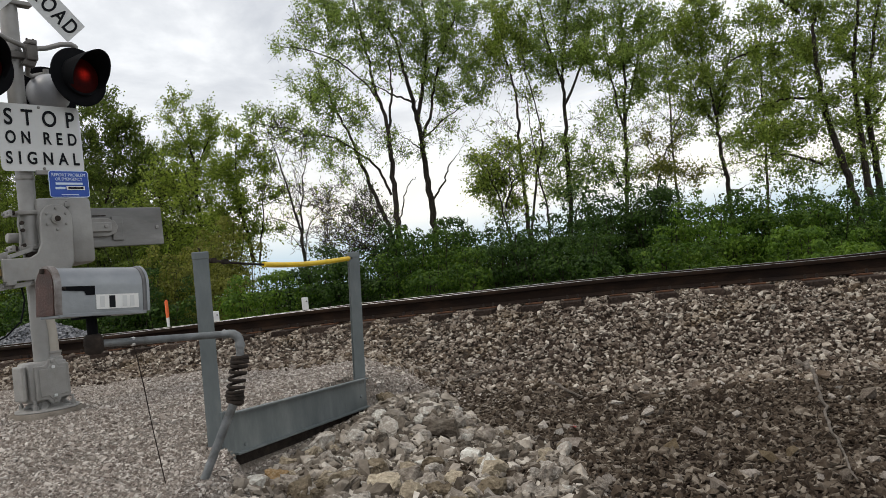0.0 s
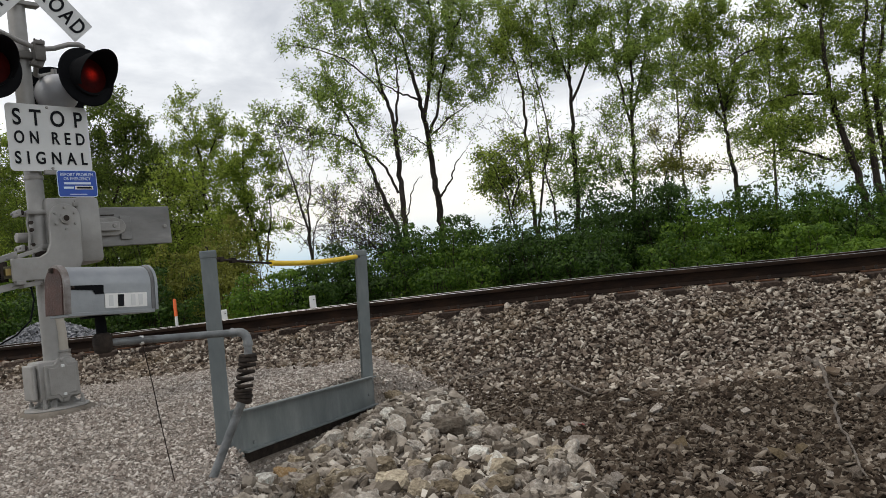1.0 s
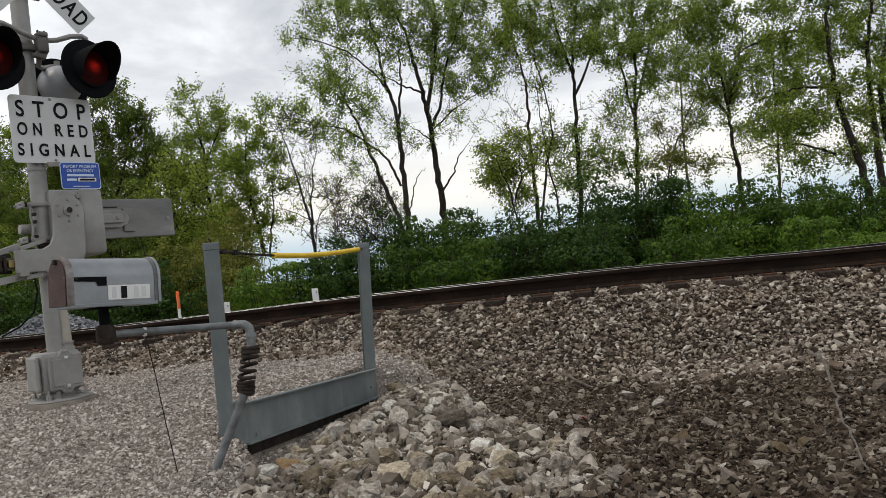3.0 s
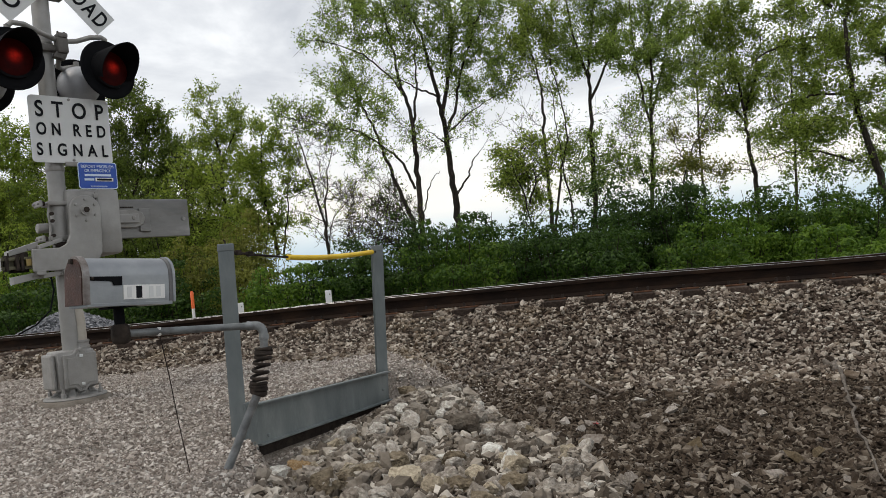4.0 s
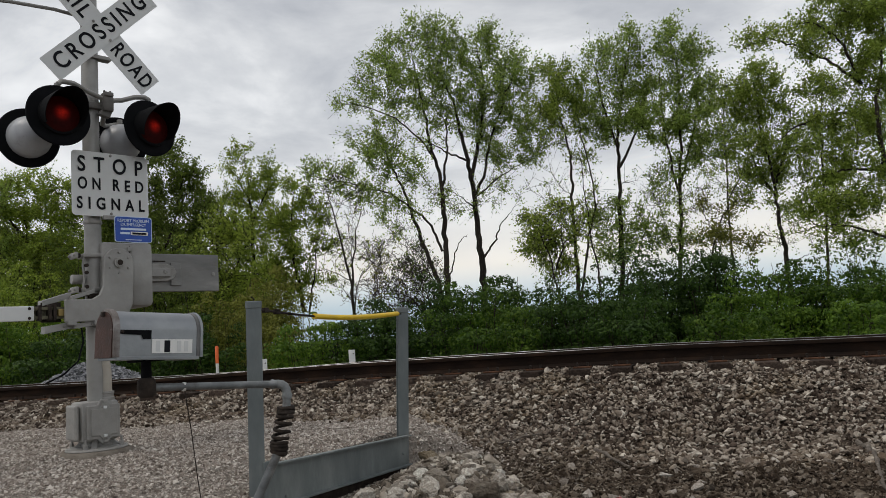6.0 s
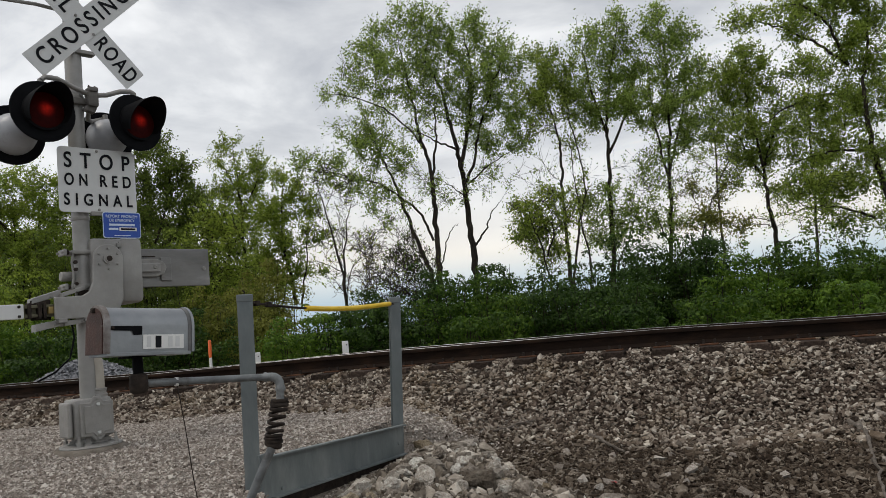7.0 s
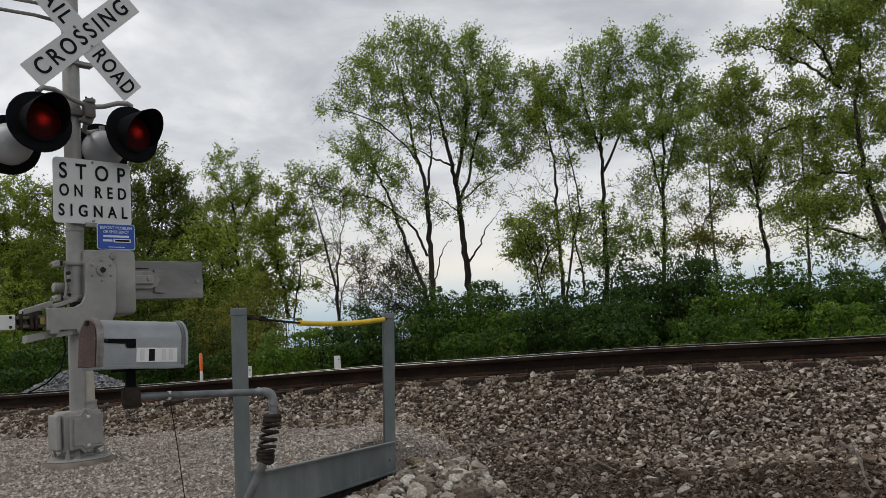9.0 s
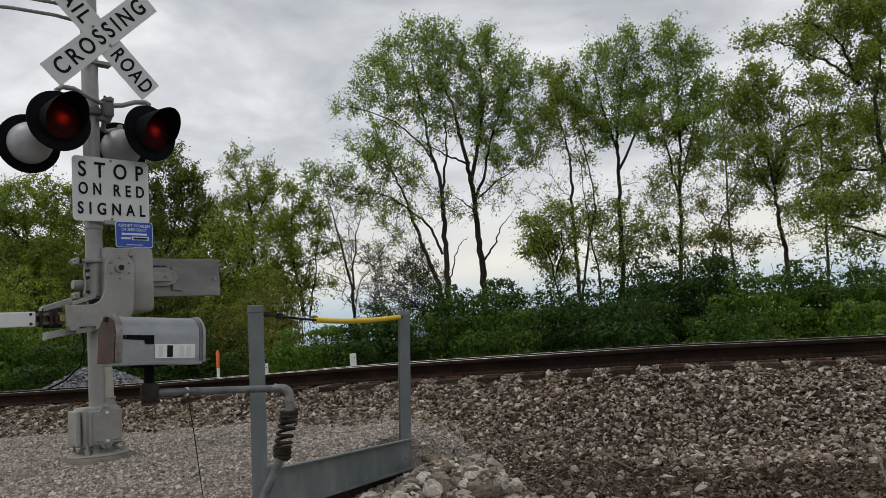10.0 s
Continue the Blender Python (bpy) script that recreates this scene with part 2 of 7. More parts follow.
LEAFBROWN = leaf_material("bronze_new_leaves", (0.115, 0.123, 0.022), (0.203, 0.215, 0.038), (0.297, 0.307, 0.065))


def lens_material():
    m = material("lit_red_lens", [(0.3, (0.012, 0.001, 0.001)), (0.7, (0.03, 0.0015, 0.0015))], 24.0, 0.78)
    n, l = m.node_tree.nodes, m.node_tree.links
    b = n["Principled BSDF"]
    co = n.new("ShaderNodeTexCoord")
    g = n.new("ShaderNodeTexGradient")
    g.gradient_type = "SPHERICAL"
    mp = n.new("ShaderNodeMapping")
    mp.inputs["Scale"].default_value = (11.5, 11.5, 11.5)
    l.new(co.outputs["Object"], mp.inputs[0])
    l.new(mp.outputs[0], g.inputs[0])
    sc = n.new("ShaderNodeMath")
    sc.operation = "MULTIPLY"
    # the lens's ribs break the light up
    rib = n.new("ShaderNodeTexNoise")
    rib.inputs["Scale"].default_value, rib.inputs["Detail"].default_value = 34.0, 3.0
    l.new(co.outputs["Object"], rib.inputs["Vector"])
    pw = n.new("ShaderNodeMath")
    pw.operation = "POWER"
    pw.inputs[1].default_value = 2.4
    l.new(g.outputs["Fac"], pw.inputs[0])
    br = n.new("ShaderNodeMath")
    br.operation = "MULTIPLY"
    l.new(pw.outputs[0], br.inputs[0])
    l.new(rib.outputs["Fac"], br.inputs[1])
    sc.inputs[1].default_value = 1.05
    l.new(br.outputs[0], sc.inputs[0])
    ad = n.new("ShaderNodeMath")
    ad.operation = "ADD"
    ad.inputs[1].default_value = 0.004
    l.new(sc.outputs[0], ad.inputs[0])
    b.inputs["Emission Color"].default_value = (1.0, 0.03, 0.015, 1)
    l.new(ad.outputs[0], b.inputs["Emission Strength"])
    return m


LENS = lens_material()
LAMPGREY = material("pale_grey_lamp_enamel", [(0.3, (0.30, 0.31, 0.33)), (0.6, (0.38, 0.39, 0.41))], 5.0, 0.42, 0.1, 0.06, 60, spots=(9.0, 0.58, 0.8, (0.24, 0.23, 0.22)))


# ---- mesh helpers ----
def part(name, bm, mat, parent=None, label="", smooth=False):
    me = bpy.data.meshes.new(name)
    bm.to_mesh(me)
    bm.free()
    me.materials.append(mat)
    if smooth:
        me.shade_smooth()
        me.set_sharp_from_angle(angle=radians(40))
    ob = new(name, me)
    ob.parent = parent
    if label:
        tagged(ob, label)
    return ob


def thing(name, m, label, category, group="", kind=""):
    e = new(name)
    e.matrix_world = m
    e.empty_display_size = 0.1
    return tagged(e, label, category, group, kind)


def box(x0, x1, y0, y1, z0, z1, bevel=0.0, bm=None, turn=None):
    b = bm or bmesh.new()
    r = bmesh.ops.create_cube(b, size=1)
    m = Matrix.LocRotScale(((x0 + x1) / 2, (y0 + y1) / 2, (z0 + z1) / 2), None, (x1 - x0, y1 - y0, z1 - z0))
    bmesh.ops.transform(b, matrix=(turn @ m) if turn else m, verts=r["verts"])
    if bevel:
        es = {e for v in r["verts"] for e in v.link_edges}
        bmesh.ops.bevel(b, geom=list(es), offset=bevel, segments=2, affect="EDGES", profile=0.5)
    return b


def sweep(points, radii, sides=12, bm=None, cap=True):
    """A round bar along points; radii one number or one for each point."""
    b = bm or bmesh.new()
    pts = [Vector(p) for p in points]
    if isinstance(radii, (int, float)):
        radii = [radii] * len(pts)
    rings, side = [], None
    for i, p in enumerate(pts):
        d = (pts[min(i + 1, len(pts) - 1)] - pts[max(i - 1, 0)]).normalized()
        if side is None:
            side = d.cross(Vector((0, 0, 1)) if abs(d.z) < 0.9 else Vector((1, 0, 0))).normalized()
        side = (side - d * side.dot(d)).normalized()
        other = d.cross(side)
        rings.append([b.verts.new(p + radii[i] * (math.cos(a) * side + math.sin(a) * other)) for a in (2 * math.pi * k / sides for k in range(sides))])
    for r0, r1 in zip(rings, rings[1:]):
        for k in range(sides):
            b.faces.new((r0[k], r0[(k + 1) % sides], r1[(k + 1) % sides], r1[k]))
    if cap:
        b.faces.new(rings[0][::-1])
        b.faces.new(rings[-1])
    return b


def lathe(profile, sides=32, m=None, bm=None):
    """Profile of (radius, height) turned about z, then placed by m."""
    b = bm or bmesh.new()
    start = len(b.verts)
    rings = [[b.verts.new((r * math.cos(2 * math.pi * k / sides), r * math.sin(2 * math.pi * k / sides), h)) for k in range(sides)] for r, h in profile]
    for r0, r1 in zip(rings, rings[1:]):
        for k in range(sides):
            b.faces.new((r0[k], r0[(k + 1) % sides], r1[(k + 1) % sides], r1[k]))
    b.faces.new(rings[0][::-1])
    b.faces.new(rings[-1])
    if m:
        b.verts.ensure_lookup_table()
        bmesh.ops.transform(b, matrix=m, verts=b.verts[start:])
    return b


def outline(points, depth, bevel=0.0, m=None):
    """A flat shape of x, z points, given a thickness from y = 0 back to y = depth."""
    b = bmesh.new()
    f = b.faces.new([b.verts.new((x, 0, z)) for x, z in points])
    bmesh.ops.recalc_face_normals(b, faces=[f])
    r = bmesh.ops.extrude_face_region(b, geom=[f])
    bmesh.ops.translate(b, vec=(0, depth, 0), verts=[v for v in r["geom"] if isinstance(v, bmesh.types.BMVert)])
    bmesh.ops.recalc_face_normals(b, faces=b.faces)
    if bevel:
        bmesh.ops.bevel(b, geom=list(b.edges), offset=bevel, segments=1, affect="EDGES")
    if m:
        bmesh.ops.transform(b, matrix=m, verts=b.verts)
    return b


def round_rect(x0, x1, z0, z1, r, n=5):
    out = []
    for cx, cz, a0 in ((x1 - r, z1 - r, 0), (x0 + r, z1 - r, 90), (x0 + r, z0 + r, 180), (x1 - r, z0 + r, 270)):
        out += [(cx + r * math.cos(radians(a0 + 90 * k / n)), cz + r * math.sin(radians(a0 + 90 * k / n))) for k in range(n + 1)]
    return out


def lettering(body, size, m, mat, parent, width=None, spacing=1.0, bold=0.0):
    """Words in the built-in font as a thin mesh, centred on m, facing -y, drawn out to width."""
    cu = bpy.data.curves.new("words", "FONT")
    cu.body, cu.size, cu.align_x, cu.align_y, cu.extrude, cu.offset = body, size, "CENTER", "CENTER", 0.0015, bold
    cu.space_character = spacing
    tmp = bpy.data.objects.new("words", cu)
    scene.collection.objects.link(tmp)
    bpy.context.view_layer.update()
    me = bpy.data.meshes.new_from_object(tmp.evaluated_get(bpy.context.evaluated_depsgraph_get()))
    bpy.data.objects.remove(tmp)
    co = np.empty(len(me.vertices) * 3, np.float32)
    me.vertices.foreach_get("co", co)
    co = co.reshape(-1, 3)
    k = width / (co[:, 0].max() - co[:, 0].min()) if width else 1
    me.transform(m @ pose(0, 0, 0, 90) @ Matrix.Diagonal((k, 1, 1, 1)))
    me.materials.clear()
    me.materials.append(mat)
    # every letter is a part of its own
    whole = bmesh.new()
    whole.from_mesh(me)
    left = set(whole.verts)
    while left:
        group, todo = set(), [min(left, key=lambda v: v.index)]
        while todo:
            v = todo.pop()
            if v not in group:
                group.add(v)
                todo += [e.other_vert(v) for e in v.link_edges]
        left -= group
        one = whole.copy()
        keep = {v.index for v in group}
        bmesh.ops.delete(one, geom=[v for v in one.verts if v.index not in keep], context="VERTS")
        part("letter", one, mat, parent)
    whole.free()
    bpy.data.meshes.remove(me)


def mesh_from_arrays(name, verts, faces, mat, smooth=False):
    """verts (n, 3); faces (m, k) with k corners each."""
    me = bpy.data.meshes.new(name)
    k = faces.shape[1]
    me.vertices.add(len(verts))
    me.vertices.foreach_set("co", np.ascontiguousarray(verts, np.float32).ravel())
    me.loops.add(faces.size)
    me.loops.foreach_set("vertex_index", np.ascontiguousarray(faces, np.int32).ravel())
    me.polygons.add(len(faces))
    me.polygons.foreach_set("loop_start", np.arange(0, faces.size, k, dtype=np.int32))
    me.update(calc_edges=True)
    me.validate()
    me.materials.append(mat)
    if smooth:
        me.shade_smooth()
    else:
        me.shade_flat()
    return me


# ---- the lie of the land ----
RAIL_C, RAIL_S = 9.55, -0.30


def rail_y(x):
    """Plan line of the near rail."""
    return RAIL_C + RAIL_S * x


def smooth(a, b, x):
    t = np.clip((x - a) / (b - a), 0, 1)
    return t * t * (3 - 2 * t)


def lumps(x, y, s):
    return np.sin(x * s * 1.3 + 1.7) * np.cos(y * s * 1.1 - 0.6) + 0.6 * np.sin(x * s * 2.7 - y * s * 2.1 + 0.4)


def rail_z(x):
    """Slightly settled track: lower by the crossing and further along."""
    return 0.778 + 0.051 * smooth(-4.4, -0.8, np.float64(x)) - 0.05 * smooth(2.0, 5.2, np.float64(x))


def ground_z(x, y):
    """Height of the ground: gravel pad by the crossing, a dip beside it, ballast shoulder, flat land beyond."""
    x, y = np.asarray(x, float), np.asarray(y, float)
    d = (rail_y(x) - y) / math.sqrt(1 + RAIL_S ** 2)
    pad = 0.02 + 0.20 * smooth(1.5, 4.2, y) + 0.14 * smooth(4.2, 6.4, y)
    dip = -0.02 + 0.05 * smooth(6.0, 2.0, y) + 0.03 * smooth(3.0, 6.0, x) + 0.06 * np.exp(-((x + 0.45) / 0.75) ** 2) * smooth(3.2, 4.6, y)
    # the channel between the posts holds the pad back like a low wall
    wall = -1.25 + 0.455 * (np.clip(y, 4.6, 6.5) - 4.75)
    wall = wall + 0.30 * smooth(4.80, 4.55, y)
    wide = 0.05 + 0.7 * smooth(4.7, 3.4, y) + 1.0 * smooth(6.45, 7.0, y)
    w = smooth(wall - 0.02, wall - 0.02 + wide, x)
    base = pad * (1 - w) + dip * w + 0.012 * lumps(x, y, 2.2)
    # the ballast lies nearly level with the ties
    crest = rail_z(x) - 0.282 + 0.045 * smooth(0.62, 0.44, d)
    sh = 0.548 - 0.398 * np.clip(d - 0.66, 0, 9) ** 0.96 + (crest - 0.548) * np.exp(-np.clip(d - 0.66, 0, 9) / 0.5)
    sh = np.maximum(sh, -1)
    k = 0.06
    h = np.clip(0.5 + 0.5 * (sh - base) / k, 0, 1)
    z = base * (1 - h) + sh * h + k * h * (1 - h)
    top = np.minimum(z, crest)
    far = crest - (crest - 0.32) * smooth(2.3, 4.2, -d)
    z = np.where(d < 0.66, far, top)
    return z + 0.006 * lumps(x, y, 7.0)


def rng(seed):
    return np.random.default_rng(seed)


def terrain():
    # near land in a fine net, everything else out to the horizon in a coarse skirt, one sheet
    xs = np.concatenate([-np.geomspace(900, 13, 16), np.linspace(-12, 10, 250), np.geomspace(11, 900, 16)])
    ys = np.concatenate([-np.geomspace(900, 5, 10), np.linspace(-4, 13, 190), np.geomspace(13.6, 1500, 22)])
    X, Y = np.meshgrid(xs, ys)
    Z = ground_z(X, Y)
    nx, ny = len(xs), len(ys)
    i = np.arange(nx * ny).reshape(ny, nx)
    f = np.stack([i[:-1, :-1], i[:-1, 1:], i[1:, 1:], i[1:, :-1]], -1).reshape(-1, 4)
    me = mesh_from_arrays("ground", np.stack([X, Y, Z], -1).reshape(-1, 3), f, ground_material(), True)
    return tagged(new("ground", me), "gravel pad, brown stony dip and ballast shoulder beside a railway", "ground", kind="structure")


def ground_material():
    m = bpy.data.materials.new("gravel_soil_and_grass")
    m.use_nodes = True
    n, l = m.node_tree.nodes, m.node_tree.links
    b = n["Principled BSDF"]
    b.inputs["Roughness"].default_value = 0.95
    b.inputs["Specular IOR Level"].default_value = 0.1
    co = n.new("ShaderNodeTexCoord")

    def noise_node(scale, detail=8.0):
        t = n.new("ShaderNodeTexNoise")
        t.inputs["Scale"].default_value, t.inputs["Detail"].default_value, t.inputs["Roughness"].default_value = scale, detail, 0.65
        l.new(co.outputs["Object"], t.inputs["Vector"])
        return t

    def ramp(stops, src):
        r = n.new("ShaderNodeValToRGB")
        ramp_fill(r, stops)
        l.new(src, r.inputs[0])
        return r.outputs[0]

    def blend(fac, a, c):
        mx = n.new("ShaderNodeMix")
        mx.data_type = "RGBA"
        l.new(fac, mx.inputs["Factor"])
        l.new(a, mx.inputs[6])
        l.new(c, mx.inputs[7])
        return mx.outputs[2]

    grain = noise_node(55.0)
    gravel = ramp([(0.3, (0.10, 0.085, 0.072)), (0.5, (0.20, 0.178, 0.156)), (0.7, (0.31, 0.285, 0.255))], grain.outputs["Fac"])
    # ground under the ballast, darkened to paint shade into gaps between stones
    dark_gap_bed = ramp([(0.3, (0.028, 0.021, 0.016)), (0.5, (0.06, 0.048, 0.039)), (0.7, (0.14, 0.12, 0.10))], grain.outputs["Fac"])
    soil = ramp([(0.3, (0.018, 0.012, 0.009)), (0.5, (0.04, 0.028, 0.021)), (0.72, (0.09, 0.07, 0.055))], grain.outputs["Fac"])
    grass = ramp([(0.3, (0.02, 0.035, 0.01)), (0.6, (0.05, 0.08, 0.02))], noise_node(3.0).outputs["Fac"])
    sp = n.new("ShaderNodeSeparateXYZ")
    l.new(co.outputs["Object"], sp.inputs[0])
    wob = noise_node(1.1, 5.0)

    def step(src, lo, hi):
        r = n.new("ShaderNodeMapRange")
        r.interpolation_type = "SMOOTHSTEP"
        r.inputs["From Min"].default_value, r.inputs["From Max"].default_value = lo, hi
        l.new(src, r.inputs["Value"])
        return r.outputs[0]

    def plus(a, c, k):
        q = n.new("ShaderNodeMath")
        q.operation = "MULTIPLY_ADD"
        l.new(c, q.inputs[0])
        q.inputs[1].default_value = k
        l.new(a, q.inputs[2])
        return q.outputs[0]

    # bare soil lies in the dip, grass beyond the track
    col = blend(step(plus(plus(sp.outputs["Y"], sp.outputs["X"], 0.3), wob.outputs["Fac"], 0.5), 7.6, 8.2), gravel, dark_gap_bed)
    col = blend(step(plus(sp.outputs["X"], wob.outputs["Fac"], 1.6), 1.2, 2.2), col, soil)
    col = blend(step(plus(sp.outputs["Y"], sp.outputs["X"], 0.3), 12.6, 14.5), col, grass)
    l.new(col, b.inputs["Base Color"])
    bp = n.new("ShaderNodeBump")
    bp.inputs["Strength"].default_value, bp.inputs["Distance"].default_value = 0.8, 0.03
    l.new(grain.outputs["Fac"], bp.inputs["Height"])
    l.new(bp.outputs[0], b.inputs["Normal"])
    return m


# ---- loose stone ----
def broken_stone(r, points=11, flat=0.62):
    """An angular stone: the hull of a few points strewn near a block's faces."""
    p = r.uniform(-1, 1, (points, 3))
    k = r.integers(0, 3, points)
    p[np.arange(points), k] = np.sign(p[np.arange(points), k]) * r.uniform(0.82, 1.0, points)
    p *= np.array([1.0, r.uniform(0.6, 0.9), r.uniform(0.75, 1.2) * flat])
    p /= np.maximum(1, np.linalg.norm(p, axis=1) / 1.12)[:, None]
    b = bmesh.new()
    for q in p:
        b.verts.new(q)
    bmesh.ops.convex_hull(b, input=b.verts)
    for v in [v for v in b.verts if not v.link_faces]:
        b.verts.remove(v)
    bmesh.ops.triangulate(b, faces=b.faces)
    b.verts.index_update()
    v = np.array([x.co for x in b.verts])
    f = np.array([[x.index for x in q.verts] for q in b.faces])
    b.free()
    return v, f


def stone_shapes(seed, count):
    r = rng(seed)
    return [broken_stone(r) for _ in range(count)]


def small_shapes(seed, count):
    """Cheap chips of eight triangles."""
    r = rng(seed)
    c = np.array([[1, 0, 0], [-1, 0, 0], [0, 1, 0], [0, -1, 0], [0, 0, 1], [0, 0, -1]], float)
    t = np.array([[0, 2, 4], [2, 1, 4], [1, 3, 4], [3, 0, 4], [2, 0, 5], [1, 2, 5], [3, 1, 5], [0, 3, 5]])
    return [((c + r.normal(0, 0.28, (6, 3))) * np.array([1.0, r.uniform(0.6, 0.9), r.uniform(0.5, 0.8)]), t) for _ in range(count)]


def turn_matrices(r, n, tilt=0.6):
    a, bx, by = r.uniform(0, 2 * np.pi, n), r.normal(0, tilt, n), r.normal(0, tilt, n)
    ca, sa, cb, sb, cc, sc = np.cos(a), np.sin(a), np.cos(bx), np.sin(bx), np.cos(by), np.sin(by)
    o, z = np.ones(n), np.zeros(n)
    Rz = np.stack([ca, -sa, z, sa, ca, z, z, z, o], -1).reshape(n, 3, 3)
    Rx = np.stack([o, z, z, z, cb, -sb, z, sb, cb], -1).reshape(n, 3, 3)
    Ry = np.stack([cc, z, sc, z, o, z, -sc, z, cc], -1).reshape(n, 3, 3)
    return Rx @ Ry @ Rz


def scatter(name, shapes, xy, sizes, mat, seed, label, category, sink=0.3, tilt=0.5, lift=None, uneven=0.0):
    """One joined mesh of loose stones lying on the ground."""
    r = rng(seed)
    n = len(xy)
    z = ground_z(xy[:, 0], xy[:, 1]) if lift is None else lift
    P = np.column_stack([xy, z + sizes * sink + rng(seed + 500).uniform(-0.4, 1.0, n) * uneven])
    M = turn_matrices(r, n, tilt) * sizes[:, None, None]
    pick = r.integers(0, len(shapes), n)
    V, F, base = [], [], 0
    for k, (v, t) in enumerate(shapes):
        s = np.where(pick == k)[0]
        if len(s) == 0:
            continue
        w = np.einsum("nij,vj->nvi", M[s], v) + P[s][:, None, :]
        V.append(w.reshape(-1, 3))
        F.append((t[None] + (base + np.arange(len(s)) * len(v))[:, None, None]).reshape(-1, 3))
        base += len(s) * len(v)
    me = mesh_from_arrays(name, np.concatenate(V), np.concatenate(F), mat)
    return tagged(new(name, me), label, category, kind="stuff")


def loose_stone():
    def spread(n, seed, x0, x1, y0, y1):
        r = rng(seed)
        return np.column_stack([r.uniform(x0, x1, n), r.uniform(y0, y1, n)])

    def dist(p):
        return (rail_y(p[:, 0]) - p[:, 1]) / math.sqrt(1 + RAIL_S ** 2)

    def dip_weight(p):
        e = 0.1 + 0.3 * lumps(p[:, 0], p[:, 1], 1.4)
        return smooth(0.0, 1.3, p[:, 0] - e) * smooth(2.0, 2.7, dist(p) + 0.3 * lumps(p[:, 0], p[:, 1], 1.1))

    r = rng(5)
    big = [broken_stone(rng(11 + k), 11, 0.56) for k in range(20)]
    flat = [broken_stone(rng(71 + k), 8, 0.5) for k in range(12)]
    # ballast: shoulder and between the ties, thinning into the dip
    p = spread(140000, 21, -8.0, 6.4, 4.8, 12.0)
    d = dist(p)
    foot = 2.05 + 0.35 * lumps(p[:, 0], p[:, 1], 0.9) * 0.5 + 0.9 * smooth(0.6, 1.7, p[:, 0]) - 0.15
    keep = (rng(26).random(len(p)) < smooth(-8.0, -7.0, p[:, 0]) * smooth(6.4, 5.8, p[:, 0])) & (d > -0.5) & (d < foot + r.normal(0, 0.12, len(p)))
    # the ties lie bare
    q = math.sqrt(1 + RAIL_S ** 2)
    tie = ((p[:, 0] - RAIL_S / q * d + 13.4) * q / 0.505 + 0.5) % 1 - 0.5
    keep &= ~((np.abs(tie) < 0.27) & (d < 0.60) & (d > -0.5))
    p = p[keep]
    s = rng(22).gamma(5, 0.0030, len(p)) + 0.0065
    scatter("ballast_stones", big, p, s, BALLAST, 23, "grey-brown crushed limestone ballast on the track shoulder", "ballast", 0.3, 0.45, uneven=0.020)
    # pad: fine crushed gravel
    p = spread(175000, 31, -5.9, 1.2, 2.3, 9.0)
    d = dist(p)
    keep = (d > 1.5) & (rng(36).random(len(p)) < smooth(2.3, 3.5, p[:, 1]) * smooth(-5.9, -4.9, p[:, 0])) & (rng(32).random(len(p)) > smooth(0.0, 0.1 + 2.1 * smooth(5.85, 6.5, p[:, 1]) + 0.6 * smooth(4.8, 4.4, p[:, 1]), p[:, 0] + 1.15 - 0.25 * smooth(4.8, 4.55, p[:, 1]) - 0.455 * (np.clip(p[:, 1], 4.75, 6.5) - 4.75)))
    p = p[keep]
    s = rng(33).gamma(3, 0.0023, len(p)) + 0.0048
    scatter("fine_gravel", small_shapes(34, 12), p, s, FINE, 35, "fine pale grey crushed gravel on the pad", "gravel", 0.1)
    # dip: dirty stones half sunk in brown soil
    p = spread(98000, 41, -0.5, 5.8, 2.0, 7.5)
    w = dip_weight(p)
    keep = (rng(46).random(len(p)) < smooth(2.0, 3.3, p[:, 1]) * smooth(5.8, 4.8, p[:, 0])) & (rng(42).random(len(p)) < 0.9 - 0.66 * smooth(0.5, 1.2, lumps(p[:, 0] + 0.4, p[:, 1], 1.2) * w)) & (dist(p) > 1.9) & (p[:, 0] > 0.1 + 0.18 * smooth(5.9, 6.5, p[:, 1]) + rng(47).normal(0, 0.10, len(p)))
    p = p[keep]
    s = rng(43).gamma(3, 0.0036, len(p)) + 0.0055
    scatter("dirty_stones", flat, p, s, SOILSTONE, 44, "dirty brown stones half sunk in damp soil", "stones", 0.15, 0.55, uneven=0.006)
    # a heap of fresh blue-grey stone beyond the track
    rr = rng(51)
    a, q = rr.uniform(0, 2 * np.pi, 3200), np.sqrt(rr.random(3200))
    xy = np.column_stack([-6.55 + 1.45 * q * np.cos(a), 14.5 + 0.9 * q * np.sin(a)])
    z = 0.34 + 0.76 * np.clip(1 - q, 0, 1) ** 0.8
    scatter("stone_heap", flat, xy, rr.uniform(0.028, 0.055, 3200), BLUESTONE, 52, "heap of blue-grey crushed stone beyond the track", "stone heap", 0.0, lift=z)


# ---- track, the far rail a little lower ----
CANT = 0.019


def rail_profile():
    w = [(-0.076, -0.186), (0.076, -0.186), (0.076, -0.176), (0.03, -0.160), (0.011, -0.145), (0.009, -0.06), (0.014, -0.05), (0.036, -0.042), (0.037, -0.012), (0.030, -0.002), (-0.030, -0.002), (-0.037, -0.012), (-0.036, -0.042), (-0.014, -0.05), (-0.009, -0.06), (-0.011, -0.145), (-0.03, -0.160), (-0.076, -0.176)]
    return w


